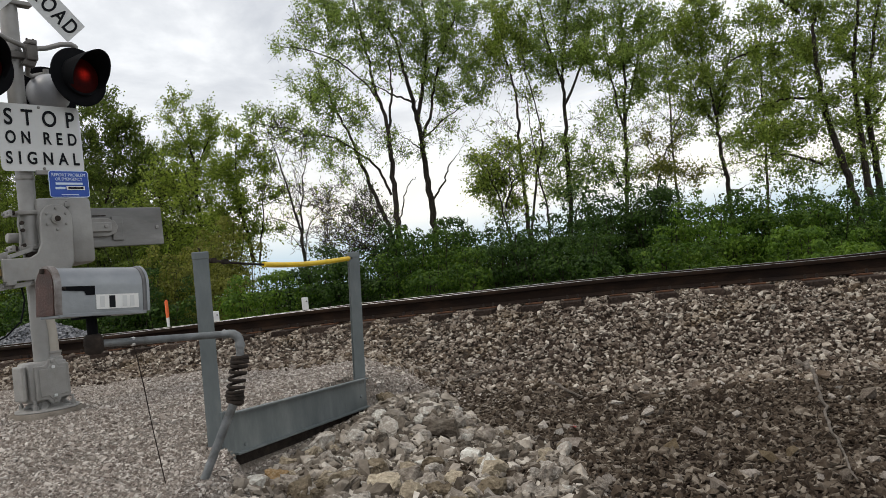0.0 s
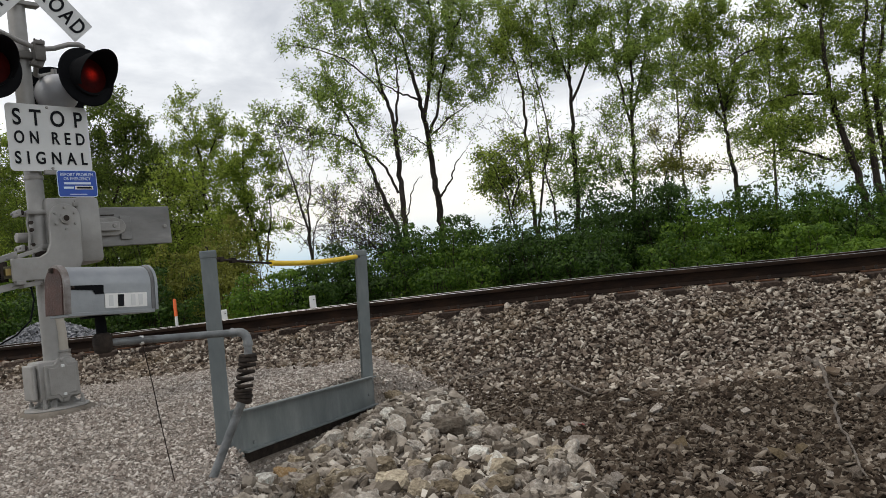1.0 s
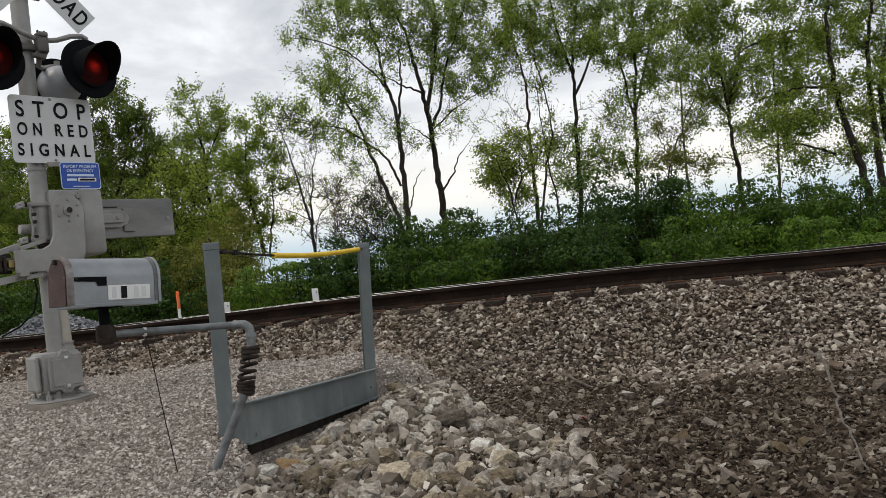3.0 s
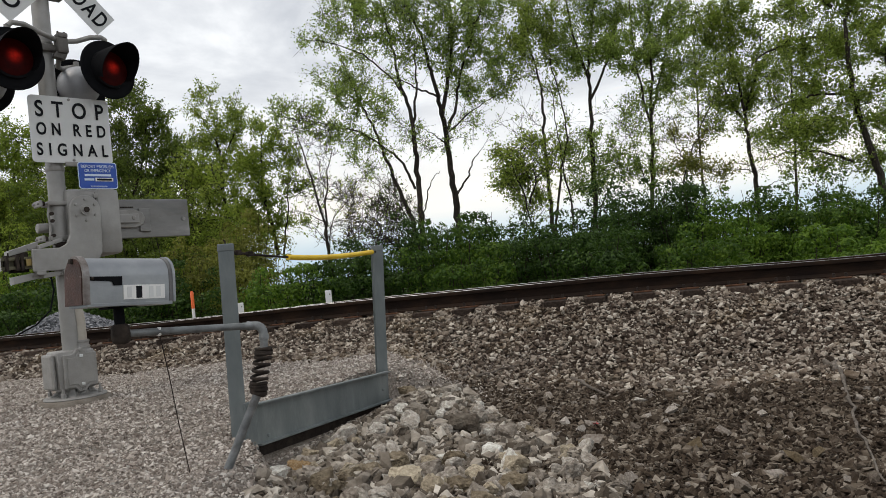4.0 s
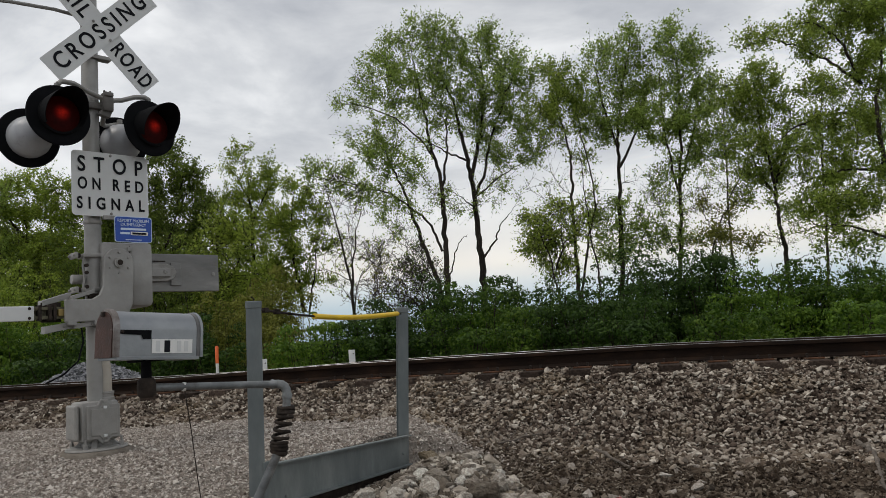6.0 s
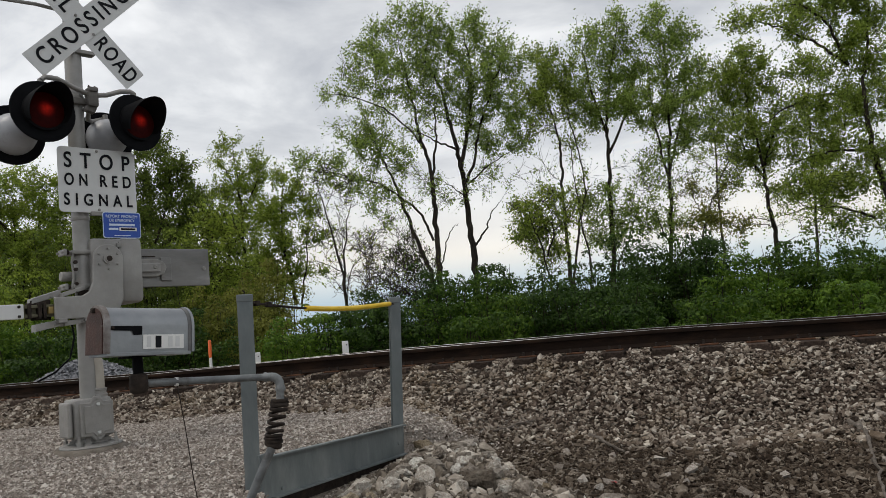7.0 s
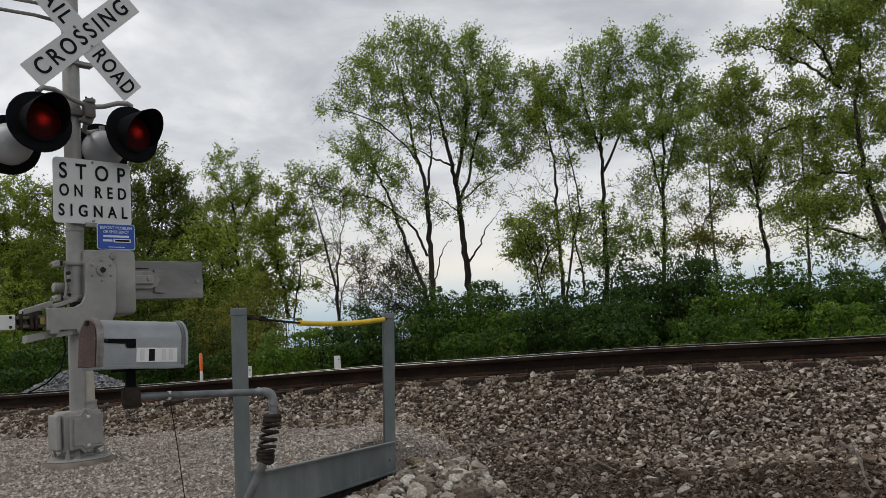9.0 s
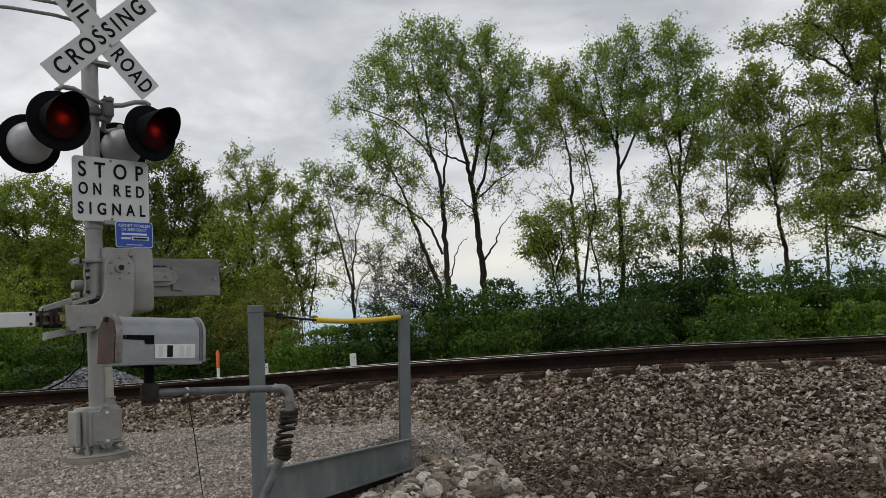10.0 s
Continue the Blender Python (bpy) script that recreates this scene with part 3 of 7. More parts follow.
def along(points_of, profile, bm):
    rings = []
    for p, across in points_of:
        rings.append([bm.verts.new((p[0] + across[0] * u, p[1] + across[1] * u, p[2] + v)) for u, v in profile])
    k = len(profile)
    for a, b in zip(rings, rings[1:]):
        for i in range(k):
            bm.faces.new((a[i], b[i], b[(i + 1) % k], a[(i + 1) % k]))
    bm.faces.new(rings[0])
    bm.faces.new(rings[-1][::-1])
    bmesh.ops.recalc_face_normals(bm, faces=bm.faces)
    return bm


def track():
    q = math.sqrt(1 + RAIL_S ** 2)
    dirv, acr = Vector((1 / q, RAIL_S / q, 0)), Vector((-RAIL_S / q, 1 / q, 0))
    t = thing("railway_track", pose(0, 0, 0), "rusty steel rails on dark timber ties in ballast", "railway track", kind="structure")
    for off in (0.0, 1.51):
        line = []
        for x in [-140, -60, -30, -18, *np.arange(-12, 12.1, 0.5), 18, 30, 60, 140]:
            z = float(rail_z(x)) - CANT * off
            line.append((Vector((x, rail_y(x), z)) + acr * off, acr))
        r = part("rail", along(line, rail_profile(), bmesh.new()), RAILSIDE, t, "rust-brown rail with a polished head", True)
        head = [(p + Vector((0, 0, 0.002)), a) for p, a in line]
        part("running_surface", along(head, [(-0.026, -0.002), (0.026, -0.002), (0.024, 0.0005), (-0.024, 0.0005)], bmesh.new()), RAILTOP, r, "bright worn rail head")
    base = box(-0.115, 0.115, -0.53, 2.04, -0.185, 0.0, 0.008)
    tie0 = part("tie", base, TIE, t)
    plate0 = part("tie_plate", box(-0.098, 0.098, -0.19, 0.17, 0.0, 0.016, 0.003), PLATE, t)
    spike0 = part("spike", box(-0.012, 0.012, -0.018, 0.018, 0.0, 0.05, 0.004), IRON, t)
    R = rng(77)
    yaw = math.degrees(math.atan(RAIL_S))
    k = 0
    x = -13.4
    while x < 11.5:
        jit = R.normal(0, 0.02)
        m = Matrix.Translation(Vector((x + jit, rail_y(x + jit), float(rail_z(x)) - 0.204))) @ pose(0, R.normal(0, 0.03), 0, -math.degrees(CANT), 0, yaw + R.normal(0, 0.7))
        tie = tie0 if k == 0 else new("tie", tie0.data)
        tie.parent, tie.matrix_world = t, m
        for off in (0.0, 1.51):
            pl = plate0 if (k == 0 and off == 0) else new("tie_plate", plate0.data)
            pl.parent, pl.matrix_world = t, m @ pose(0, off, 0.002)
            if off == 0 and -8 < x < 8:
                for sx in (-0.06, 0.06):
                    sk = new("spike", spike0.data)
                    sk.parent, sk.matrix_world = t, m @ pose(sx, -0.10, 0.012)
        x += 0.505 / q
        k += 1
    bpy.data.objects.remove(spike0)


# ---- crossing signal ----
def sign_board(name, x0, x1, z0, z1, y, mat, parent, label, r=0.035):
    return part(name, outline(round_rect(x0, x1, z0, z1, r), 0.004, m=pose(0, y, 0)), mat, parent, label)


def bolt(parent, x, y, z, r=0.012, name="bolt", mat=None):
    return part(name, lathe([(r, 0), (r, 0.006), (r * 0.7, 0.011)], 8, pose(x, y, z, 90)), mat or CASTP, parent)


def signal_lamp(parent, x, z, facing):
    """A round black target with hood, domed housing and red lens, on its arm. facing: pose of the unit, -y in front."""
    m = facing
    target = part("target_disc", lathe([(0.245, 0.0), (0.252, 0.006), (0.252, 0.014), (0.245, 0.02)], 48, m @ pose(0, 0.03, 0, 90)), BLACKP, parent, "round black background disc", True)
    part("lamp_housing", lathe([(0.175, 0.0), (0.175, 0.03), (0.165, 0.09), (0.135, 0.15), (0.085, 0.19), (0.03, 0.205)], 32, m @ pose(0, 0.03, 0, -90)), LAMPGREY, target, "domed grey lamp housing", True)
    part("bezel", lathe([(0.165, 0.0), (0.165, 0.03), (0.150, 0.034)], 40, m @ pose(0, 0.012, 0, 90)), BLACKP, target, "", True)
    lens = part("lens", lathe([(0.148, 0.0), (0.135, 0.012), (0.09, 0.024), (0.03, 0.030)], 40, pose(0, 0, 0, 90)), LENS, target, "lit red lens", True)
    lens.matrix_local = m @ pose(0, -0.022, 0)
    # hood: a sheet curved over the lens, long on top and short at the sides
    b = bmesh.new()
    n = 28
    inner, outer = [], []
    for i in range(n + 1):
        a = radians(-35 + 250 * i / n)
        reach = 0.05 + 0.24 * max(0.0, math.sin(a) * 0.5 + 0.5) ** 1.4
        for ring, rad in ((inner, 0.158), (outer, 0.163)):
            ring.append([b.verts.new(m @ Vector((rad * math.cos(a), -0.015 - reach * k / 3, rad * math.sin(a) - 0.02 * (k / 3) ** 2))) for k in range(4)])
    for i in range(n):
        for k in range(3):
            b.faces.new((inner[i][k], inner[i + 1][k], inner[i + 1][k + 1], inner[i][k + 1]))
            b.faces.new((outer[i][k], outer[i][k + 1], outer[i + 1][k + 1], outer[i + 1][k]))
        b.faces.new((inner[i][3], inner[i + 1][3], outer[i + 1][3], outer[i][3]))
    for i in (0, n):
        for k in range(3):
            b.faces.new((inner[i][k], inner[i][k + 1], outer[i][k + 1], outer[i][k]))
    bmesh.ops.recalc_face_normals(b, faces=b.faces)
    part("hood", b, BLACKP, target, "black visor", True)
    return target


def crossing_signal():
    PX, PY, PZ = -2.89, 6.45, 0.362
    root = thing("crossing_signal", pose(PX, PY, 0, 0, 0, 45), "silver railway crossing signal mast with lights, signs and a lowered gate", "crossing signal")
    # mast with clamp collars
    mast = part("mast", lathe([(0.068, 0.62), (0.068, 4.55), (0.05, 4.58)], 28), ALU, root, "silver-painted steel tube", True)
    for z in (0.64, 2.255, 3.30, 4.02):
        part("collar", lathe([(0.072, z), (0.075, z + 0.004), (0.075, z + 0.030), (0.072, z + 0.034)], 28), CASTP, mast, "", True)
    # foundation and junction box base
    part("foundation", lathe([(0.285, PZ - 0.2), (0.29, PZ - 0.02), (0.28, PZ + 0.012), (0.26, PZ + 0.03)], 28, pose(-0.01, 0, 0)), FOOTING, root, "round concrete footing", True)
    flange = part("base_casting", lathe([(0.235, PZ + 0.028), (0.24, PZ + 0.036), (0.235, PZ + 0.048), (0.12, PZ + 0.06), (0.10, PZ + 0.12)], 28), CASTP, root, "", True)
    for k in range(4):
        turn = pose(0, 0, 0, 0, 0, 45 + 90 * k)
        part("anchor_bolt", lathe([(0.02, PZ + 0.045), (0.02, PZ + 0.085), (0.011, PZ + 0.085), (0.011, PZ + 0.125)], 6, turn @ pose(0.205, 0, 0)), CASTP, flange)
        foot = outline([(0.06, PZ + 0.03), (0.245, PZ + 0.03), (0.235, PZ + 0.05), (0.175, PZ + 0.065), (0.145, PZ + 0.09), (0.135, PZ + 0.13), (0.06, PZ + 0.13)], 0.05, 0.006, turn @ pose(0, -0.025 if k % 2 else -0.03, 0, 0, 0, 18))
        part("foot", foot, CASTP, flange)
    jb = part("junction_box", box(-0.165, 0.14, -0.125, 0.13, PZ + 0.10, PZ + 0.42, 0.028), CASTP, root, "grey cast junction box with a bolted door", True)
    pts = [(-0.13, PZ + 0.12), (-0.05, PZ + 0.12), (-0.02, PZ + 0.08), (0.03, PZ + 0.08), (0.06, PZ + 0.12), (0.132, PZ + 0.12), (0.132, PZ + 0.39), (0.06, PZ + 0.39), (0.03, PZ + 0.435), (-0.02, PZ + 0.435), (-0.05, PZ + 0.39), (-0.13, PZ + 0.39)]
    door = part("box_door", outline(pts, 0.03, 0.006, pose(0, -0.158, 0)), CASTP, jb)
    inner = [(0.005 + (x - 0.005) * 0.8, PZ + 0.255 + (z - PZ - 0.255) * 0.8) for x, z in pts]
    part("door_panel", outline(inner, 0.012, 0.004, pose(0, -0.168, 0)), CASTP, door)
    for z in (PZ + 0.10, PZ + 0.415):
        bolt(door, 0.005, -0.158, z, 0.014)
    for z in (PZ + 0.145, PZ + 0.37):
        part("latch", box(-0.008, 0.018, -0.182, -0.165, z - 0.011, z + 0.011, 0.004), WHITE, door)
    left = part("side_door", box(-0.205, -0.168, -0.10, 0.11, PZ + 0.12, PZ + 0.40, 0.014), CASTP, jb)
    part("hinge", sweep([(-0.195, -0.115, PZ + 0.14), (-0.195, -0.115, PZ + 0.38)], 0.009, 8), CASTP, left)
    # conduit running up the front of the mast from the box
    part("conduit", sweep([(0.075, -0.03, PZ + 0.40), (0.075, -0.03, 1.0), (0.062, -0.04, 1.12), (0.035, -0.05, 1.26), (0.03, -0.052, 1.5)], [0.045, 0.042, 0.04, 0.038, 0.036], 16), material("old_plastic_conduit", [(0.3, (0.34, 0.31, 0.26)), (0.7, (0.44, 0.41, 0.36))], 5.0, 0.7, 0.0, 0.1, 60), root, "beige conduit sweeping into the box", True)
    part("conduit_collar", lathe([(0.062, PZ + 0.41), (0.062, PZ + 0.44), (0.054, PZ + 0.445), (0.054, PZ + 0.47), (0.06, PZ + 0.475), (0.06, PZ + 0.49)], 20, pose(0.075, -0.03, 0)), CASTP, root, "", True)
    part("cable", sweep([(-0.16, -0.12, 1.46), (-0.14, -0.13, 1.28), (-0.18, -0.13, 1.12), (-0.29, -0.12, 1.02), (-0.42, -0.1, 0.96)], 0.007, 6), BLACKP, root, "thin black drooping cable")
    # gate mechanism: housing, round-ended cast arm, gate stub and counterweight plate
    mech = part("gate_mechanism", box(0.03, 0.47, -0.10, 0.26, 1.55, 2.10, 0.035), CASTP, root, "silver painted gate machine housing", True)
    part("seam", box(0.262, 0.268, -0.103, -0.098, 1.58, 2.07), IRON, mech, "dark joint between the housing halves")
    for z in (1.62, 1.83, 2.04):
        part("cover_hinge", box(0.245, 0.285, -0.118, -0.098, z - 0.02, z + 0.02, 0.004), CASTP, mech)
    for z in (1.60, 1.66, 1.72, 1.84, 1.90):
        part("clamp_nut", lathe([(0.016, 0), (0.016, 0.03)], 6, pose(-0.085, -0.06, z, 90)), IRON, mast, "dark rusty nut")
    part("rusty_bracket", box(-0.075, 0.03, -0.095, -0.06, 1.625, 1.665, 0.004), IRON, mast, "dark rusty bracket")
    part("housing_cover", box(0.27, 0.475, -0.112, 0.27, 1.545, 2.108, 0.045), ALU, mech, "", True)
    lever = []
    for i in range(17):
        a = radians(0 + 180 * i / 16)
        lever.append((0.145 + 0.125 * math.cos(a), 1.915 + 0.125 * math.sin(a)))
    lever += [(0.012, 1.72), (-0.02, 1.645), (-0.08, 1.612), (-0.29, 1.612), (-0.29, 1.432), (0.12, 1.432), (0.21, 1.47), (0.255, 1.56)]
    arm = part("gate_arm_casting", outline(lever, 0.035, 0.006, pose(0, -0.175, 0)), ALU, root, "silver bent cast lever")
    part("pivot", lathe([(0.045, 0), (0.045, 0.016), (0.03, 0.016), (0.03, 0.024)], 20, pose(0.145, -0.176, 1.915, 90)), CASTP, arm, "", True)
    part("pivot_hole", lathe([(0.024, 0), (0.024, 0.004)], 14, pose(0.145, -0.198, 1.915, 90)), IRON, arm)
    for i in range(6):
        a = radians(30 + 60 * i)
        bolt(arm, 0.145 + 0.088 * math.cos(a), -0.175, 1.915 + 0.088 * math.sin(a), 0.012)
    for x in (0.0, 0.06):
        part("tab", box(-0.27 + x * 3.4, -0.20 + x * 3.4, -0.18, -0.12, 1.405, 1.44, 0.004), ALU, arm)
    for name, pts, y in (("bent sheet wing over the gate stub", [(-0.42, 1.615), (-0.20, 1.682), (-0.20, 1.628), (-0.42, 1.572)], -0.05), ("inner sheet over the gate stub", [(-0.215, 1.645), (-0.03, 1.702), (-0.03, 1.668), (-0.215, 1.612)], -0.11), ("bent sheet wing below the gate stub", [(-0.42, 1.405), (-0.20, 1.440), (-0.20, 1.388), (-0.42, 1.348)], -0.12), ("inner sheet below the gate stub", [(-0.215, 1.420), (0.0, 1.436), (0.0, 1.402), (-0.215, 1.378)], -0.15)):
        wing = part("channel_wing", outline(pts, 0.11, 0.003, pose(0, y, 0)), ALU, arm, name)
        mid = ((pts[0][0] + pts[1][0]) / 2 + 0.03, sum(p[1] for p in pts) / 4)
        bolt(wing, mid[0], y, mid[1], 0.009)
    gate = part("gate_arm", box(-5.2, -0.50, -0.115, -0.075, 1.455, 1.57, 0.006), WHITE, root, "white gate arm lowered across the road")
    for z in (1.475, 1.55):
        bolt(gate, -0.535, -0.115, z, 0.012, mat=IRON)
    OLIVE = material("olive_weathered_metal", [(0.3, (0.085, 0.080, 0.050)), (0.7, (0.18, 0.17, 0.11))], 8.0, 0.6, 0.3, 0.1, 60)
    adapter = bmesh.new()
    box(-0.52, -0.26, -0.10, -0.045, 1.535, 1.56, 0.003, adapter)
    box(-0.52, -0.26, -0.10, -0.045, 1.465, 1.49, 0.003, adapter)
    box(-0.52, -0.26, -0.062, -0.045, 1.48, 1.545, 0.0, adapter)
    part("gate_adapter", adapter, OLIVE, gate, "dull olive channel-shaped adapter")
    part("shear_pin_block", box(-0.325, -0.285, -0.13, -0.062, 1.485, 1.54, 0.004), material("brass_block", [(0.3, (0.30, 0.22, 0.08)), (0.7, (0.42, 0.32, 0.13))], 8.0, 0.5, 0.6), gate, "yellow shear pin block")
    for x in (-0.46, -0.385, -0.35):
        part("adapter_rib", box(x - 0.011, x + 0.011, -0.13, -0.05, 1.452, 1.575, 0.003), IRON, gate, "dark rusty clamp bar")
    # dark sheet that stands in for the shade behind the adapter
    part("adapter_shadow_plate", box(-0.43, -0.28, -0.045, -0.038, 1.44, 1.60), IRON, gate, "dark sheet standing in for the shade behind the adapter")
    cw = part("counterweight_plate", box(0.50, 1.19, 0.06, 0.10, 1.685, 2.03, 0.006), BACKING, root, "bare metal counterweight plate")
    part("counterweight_arm", outline([(0.44, 1.775), (0.66, 1.775), (0.725, 1.80), (0.75, 1.855), (0.725, 1.91), (0.66, 1.935), (0.44, 1.935)], 0.03, 0.005, pose(0, 0.025, 0)), CASTP, cw)
    part("slide_block", box(0.48, 0.68, -0.0, 0.03, 1.815, 1.895, 0.006), ALU, cw)
    part("clamp_bracket", outline([(0.70, 1.74), (0.80, 1.735), (0.80, 1.945), (0.70, 1.95)], 0.02, 0.004, pose(0, 0.036, 0)), BACKING, cw)
    for x, z in ((0.63, 1.86), (1.13, 1.845)):
        bolt(cw, x, 0.0 if x < 1 else 0.058, z, 0.02)
    part("slot", box(0.54, 0.66, 0.055, 0.062, 1.955, 1.965), IRON, cw)
    for z in (1.70, 1.985):
        clamp = part("mounting_clamp", box(-0.105, 0.06, -0.085, 0.085, z - 0.018, z + 0.018, 0.007), CASTP, mast, "cast clamp round the mast", True)
        for y in (-0.05, 0.045):
            part("clamp_rod", sweep([(-0.185, y, z), (-0.09, y, z)], 0.010, 8), CASTP, clamp)
            part("rod_nut", lathe([(0.02, 0), (0.02, 0.02)], 6, pose(-0.125, y, z, 0, -90)), IRON, clamp, "dark rusty nut")
        part("clamp_lug", box(-0.17, -0.145, -0.075, 0.07, z - 0.026, z + 0.026, 0.008), CASTP, clamp)
    part("side_can", lathe([(0.036, 0.0), (0.04, 0.006), (0.04, 0.085), (0.034, 0.092)], 20, pose(-0.085, 0.01, 1.79, 0, -90)), CASTP, mast, "short round grey can on the mast", True)
    part("mast_lead", sweep([(-0.09, -0.05, 1.99), (-0.105, -0.055, 1.90), (-0.095, -0.06, 1.80), (-0.11, -0.055, 1.68)], 0.011, 8), CASTP, mast, "", True)
    # signs
    s = sign_board("sign_board", -0.20, 0.445, 2.315, 2.865, -0.10, WHITE, root, "white sign STOP ON RED SIGNAL")
    for body, z, h, w in (("STOP", 2.748, 0.185, 0.55), ("ON", 2.585, 0.140, 0.185), ("RED", 2.585, 0.140, 0.265), ("SIGNAL", 2.418, 0.140, 0.57)):
        lettering(body, h, pose({"ON": -0.058, "RED": 0.268}.get(body, 0.122), -0.104, z), LETTER, s, w, {"STOP": 1.9}.get(body, 1.75), 0.003)
    for z in (2.34, 2.845):
        bolt(s, 0.12, -0.10, z, 0.012)
        part("strap", box(-0.10, 0.22, -0.094, -0.06, z - 0.02, z + 0.02, 0.004), CASTP, s)
    b = sign_board("emergency_notice", 0.145, 0.458, 2.105, 2.318, -0.115, BLUE, root, "small blue emergency notice with pale lettering", 0.02)
    part("border", outline(round_rect(0.139, 0.464, 2.099, 2.324, 0.023), 0.003, m=pose(0, -0.1125, 0)), BLUELINE, b)
    lettering("REPORT PROBLEM", 0.036, pose(0.30, -0.117, 2.286), BLUELINE, b, 0.27)
    lettering("OR EMERGENCY", 0.036, pose(0.30, -0.117, 2.251), BLUELINE, b, 0.22)
    for x0, x1, z0, z1 in ((0.19, 0.41, 2.205, 2.223), (0.185, 0.265, 2.168, 2.186), (0.23, 0.37, 2.118, 2.124)):
        part("text_bar", box(x0, x1, -0.119, -0.116, z0, z1), BLUELINE, b)
    tag = part("number_patch", box(0.275, 0.425, -0.119, -0.116, 2.162, 2.192), WHITEPLAIN, b)
    part("text_bar", box(0.288, 0.412, -0.121, -0.1185, 2.169, 2.185), LETTER, tag)
    part("notice_strap", box(0.05, 0.30, -0.109, -0.075, 2.29, 2.325, 0.004), CASTP, b)
    # cross of two boards
    CX, CZ = 0.075, 3.955
    cross = part("crossbuck_board", outline(round_rect(-0.61, 0.61, -0.114, 0.114, 0.006, 1), 0.004), WHITE, root, "white crossed board reading RAILROAD, behind")
    cross.matrix_local = pose(CX, -0.085, CZ) @ pose(0, 0, 0, 0, 45.5, 0)
    lettering("RAIL", 0.195, pose(-0.36, -0.002, 0), LETTER, cross, 0.38, 1.25, 0.003)
    lettering("ROAD", 0.195, pose(0.37, -0.002, 0), LETTER, cross, 0.42, 1.25, 0.003)
    cross2 = part("crossbuck_board", outline(round_rect(-0.61, 0.61, -0.114, 0.114, 0.006, 1), 0.004), WHITE, root, "white crossed board reading CROSSING, in front")
    cross2.matrix_local = pose(CX, -0.094, CZ) @ pose(0, 0, 0, 0, -45.5, 0)
    lettering("CROSSING", 0.195, pose(0, -0.002, 0), LETTER, cross2, 1.06, 1.4, 0.003)
    for dx, dz in ((0.0, 0.10), (0.0, -0.10)):
        bolt(cross2, dx, -0.001, dz, 0.012)
    part("crossbuck_clamp", box(-0.05, 0.16, -0.084, 0.0, 3.70, 3.735, 0.006), CASTP, root)
    # lamps on their cross arm
    jc = part("junction_casting", box(0.055, 0.145, -0.155, -0.055, 3.225, 3.36, 0.016), CASTDARK, root, "grey cast clamp holding the lamp arms", True)
    part("clamp_lid", box(0.062, 0.138, -0.168, -0.06, 3.352, 3.392, 0.010), CASTDARK, jc, "", True)
    part("clamp_saddle", box(-0.085, 0.07, -0.105, 0.03, 3.245, 3.30, 0.010), CASTDARK, jc, "", True)
    part("clamp_web", outline([(0.02, 3.19), (0.115, 3.17), (0.14, 3.23), (0.05, 3.24)], 0.05, 0.006, pose(0, -0.13, 0)), CASTDARK, jc)
    for x in (0.075, 0.125):
        part("clamp_bolt", lathe([(0.010, 3.385), (0.010, 3.405), (0.006, 3.412)], 6, pose(x, -0.12, 0)), IRON, jc, "dark rusty bolt")
    armb = sweep([(0.43, -0.20, 3.365), (0.40, -0.19, 3.385), (0.32, -0.17, 3.38), (0.22, -0.13, 3.345), (0.10, -0.10, 3.33), (-0.08, -0.13, 3.38), (-0.20, -0.17, 3.41), (-0.30, -0.20, 3.40), (-0.33, -0.20, 3.37)], 0.021, 10)
    part("lamp_arm", armb, CASTP, root, "curved conduit carrying the lamps", True)
    part("lamp_arm", sweep([(0.10, -0.05, 3.24), (0.12, 0.05, 3.16), (0.20, 0.16, 3.18), (0.30, 0.20, 3.22), (0.33, 0.20, 3.20)], 0.021, 10), CASTP, root, "", True)
    part("lamp_arm", sweep([(0.05, 0.05, 3.24), (-0.10, 0.14, 3.27), (-0.30, 0.2, 3.28), (-0.42, 0.2, 3.24)], 0.021, 10), CASTP, root, "", True)
    for x, z, y, yaw in ((-0.33, 3.105, -0.235, 2), (0.43, 3.105, -0.235, 10)):
        part("lamp_stem", sweep([(x, y + 0.05, 3.38), (x, y + 0.06, 3.24)], 0.024, 10), CASTP, root)
        signal_lamp(root, x, z, pose(x, y, z, -3, 0, yaw))
    for x, z, y in ((-0.43, 3.0, 0.23), (0.325, 3.04, 0.23)):
        part("lamp_stem", sweep([(x, y - 0.05, 3.26), (x, y - 0.06, 3.1)], 0.024, 10), CASTP, root)
        signal_lamp(root, x, z, pose(x, y, z, 0, 0, 180))
    # two grey service cables arching down to the mast top
    for dz, end in ((0.0, (-0.05, -0.02, 4.07)), (0.11, (-0.06, -0.03, 4.18))):
        part("service_cable", sweep([(-1.6, 0.2, 3.94 + dz), (-1.1, 0.12, 4.05 + dz), (-0.6, 0.05, 4.09 + dz), (-0.28, 0.0, 4.09 + dz), end], 0.016, 8), ALU, root, "grey conduit arching to the mast")
    return root



# ---- guard frame of two steel posts, a channel and a sleeved cable ----
def i_beam(length, w=0.10, t=0.009):
    """An I section standing along z, its web along y."""
    b = bmesh.new()
    box(-w / 2, w / 2, -w / 2, -w / 2 + t, 0, length, 0.0015, b)
    box(-w / 2, w / 2, w / 2 - t, w / 2, 0, length, 0.0015, b)
    box(-t / 2, t / 2, -w / 2 + t - 0.001, w / 2 - t + 0.001, 0, length, 0, b)
    return b


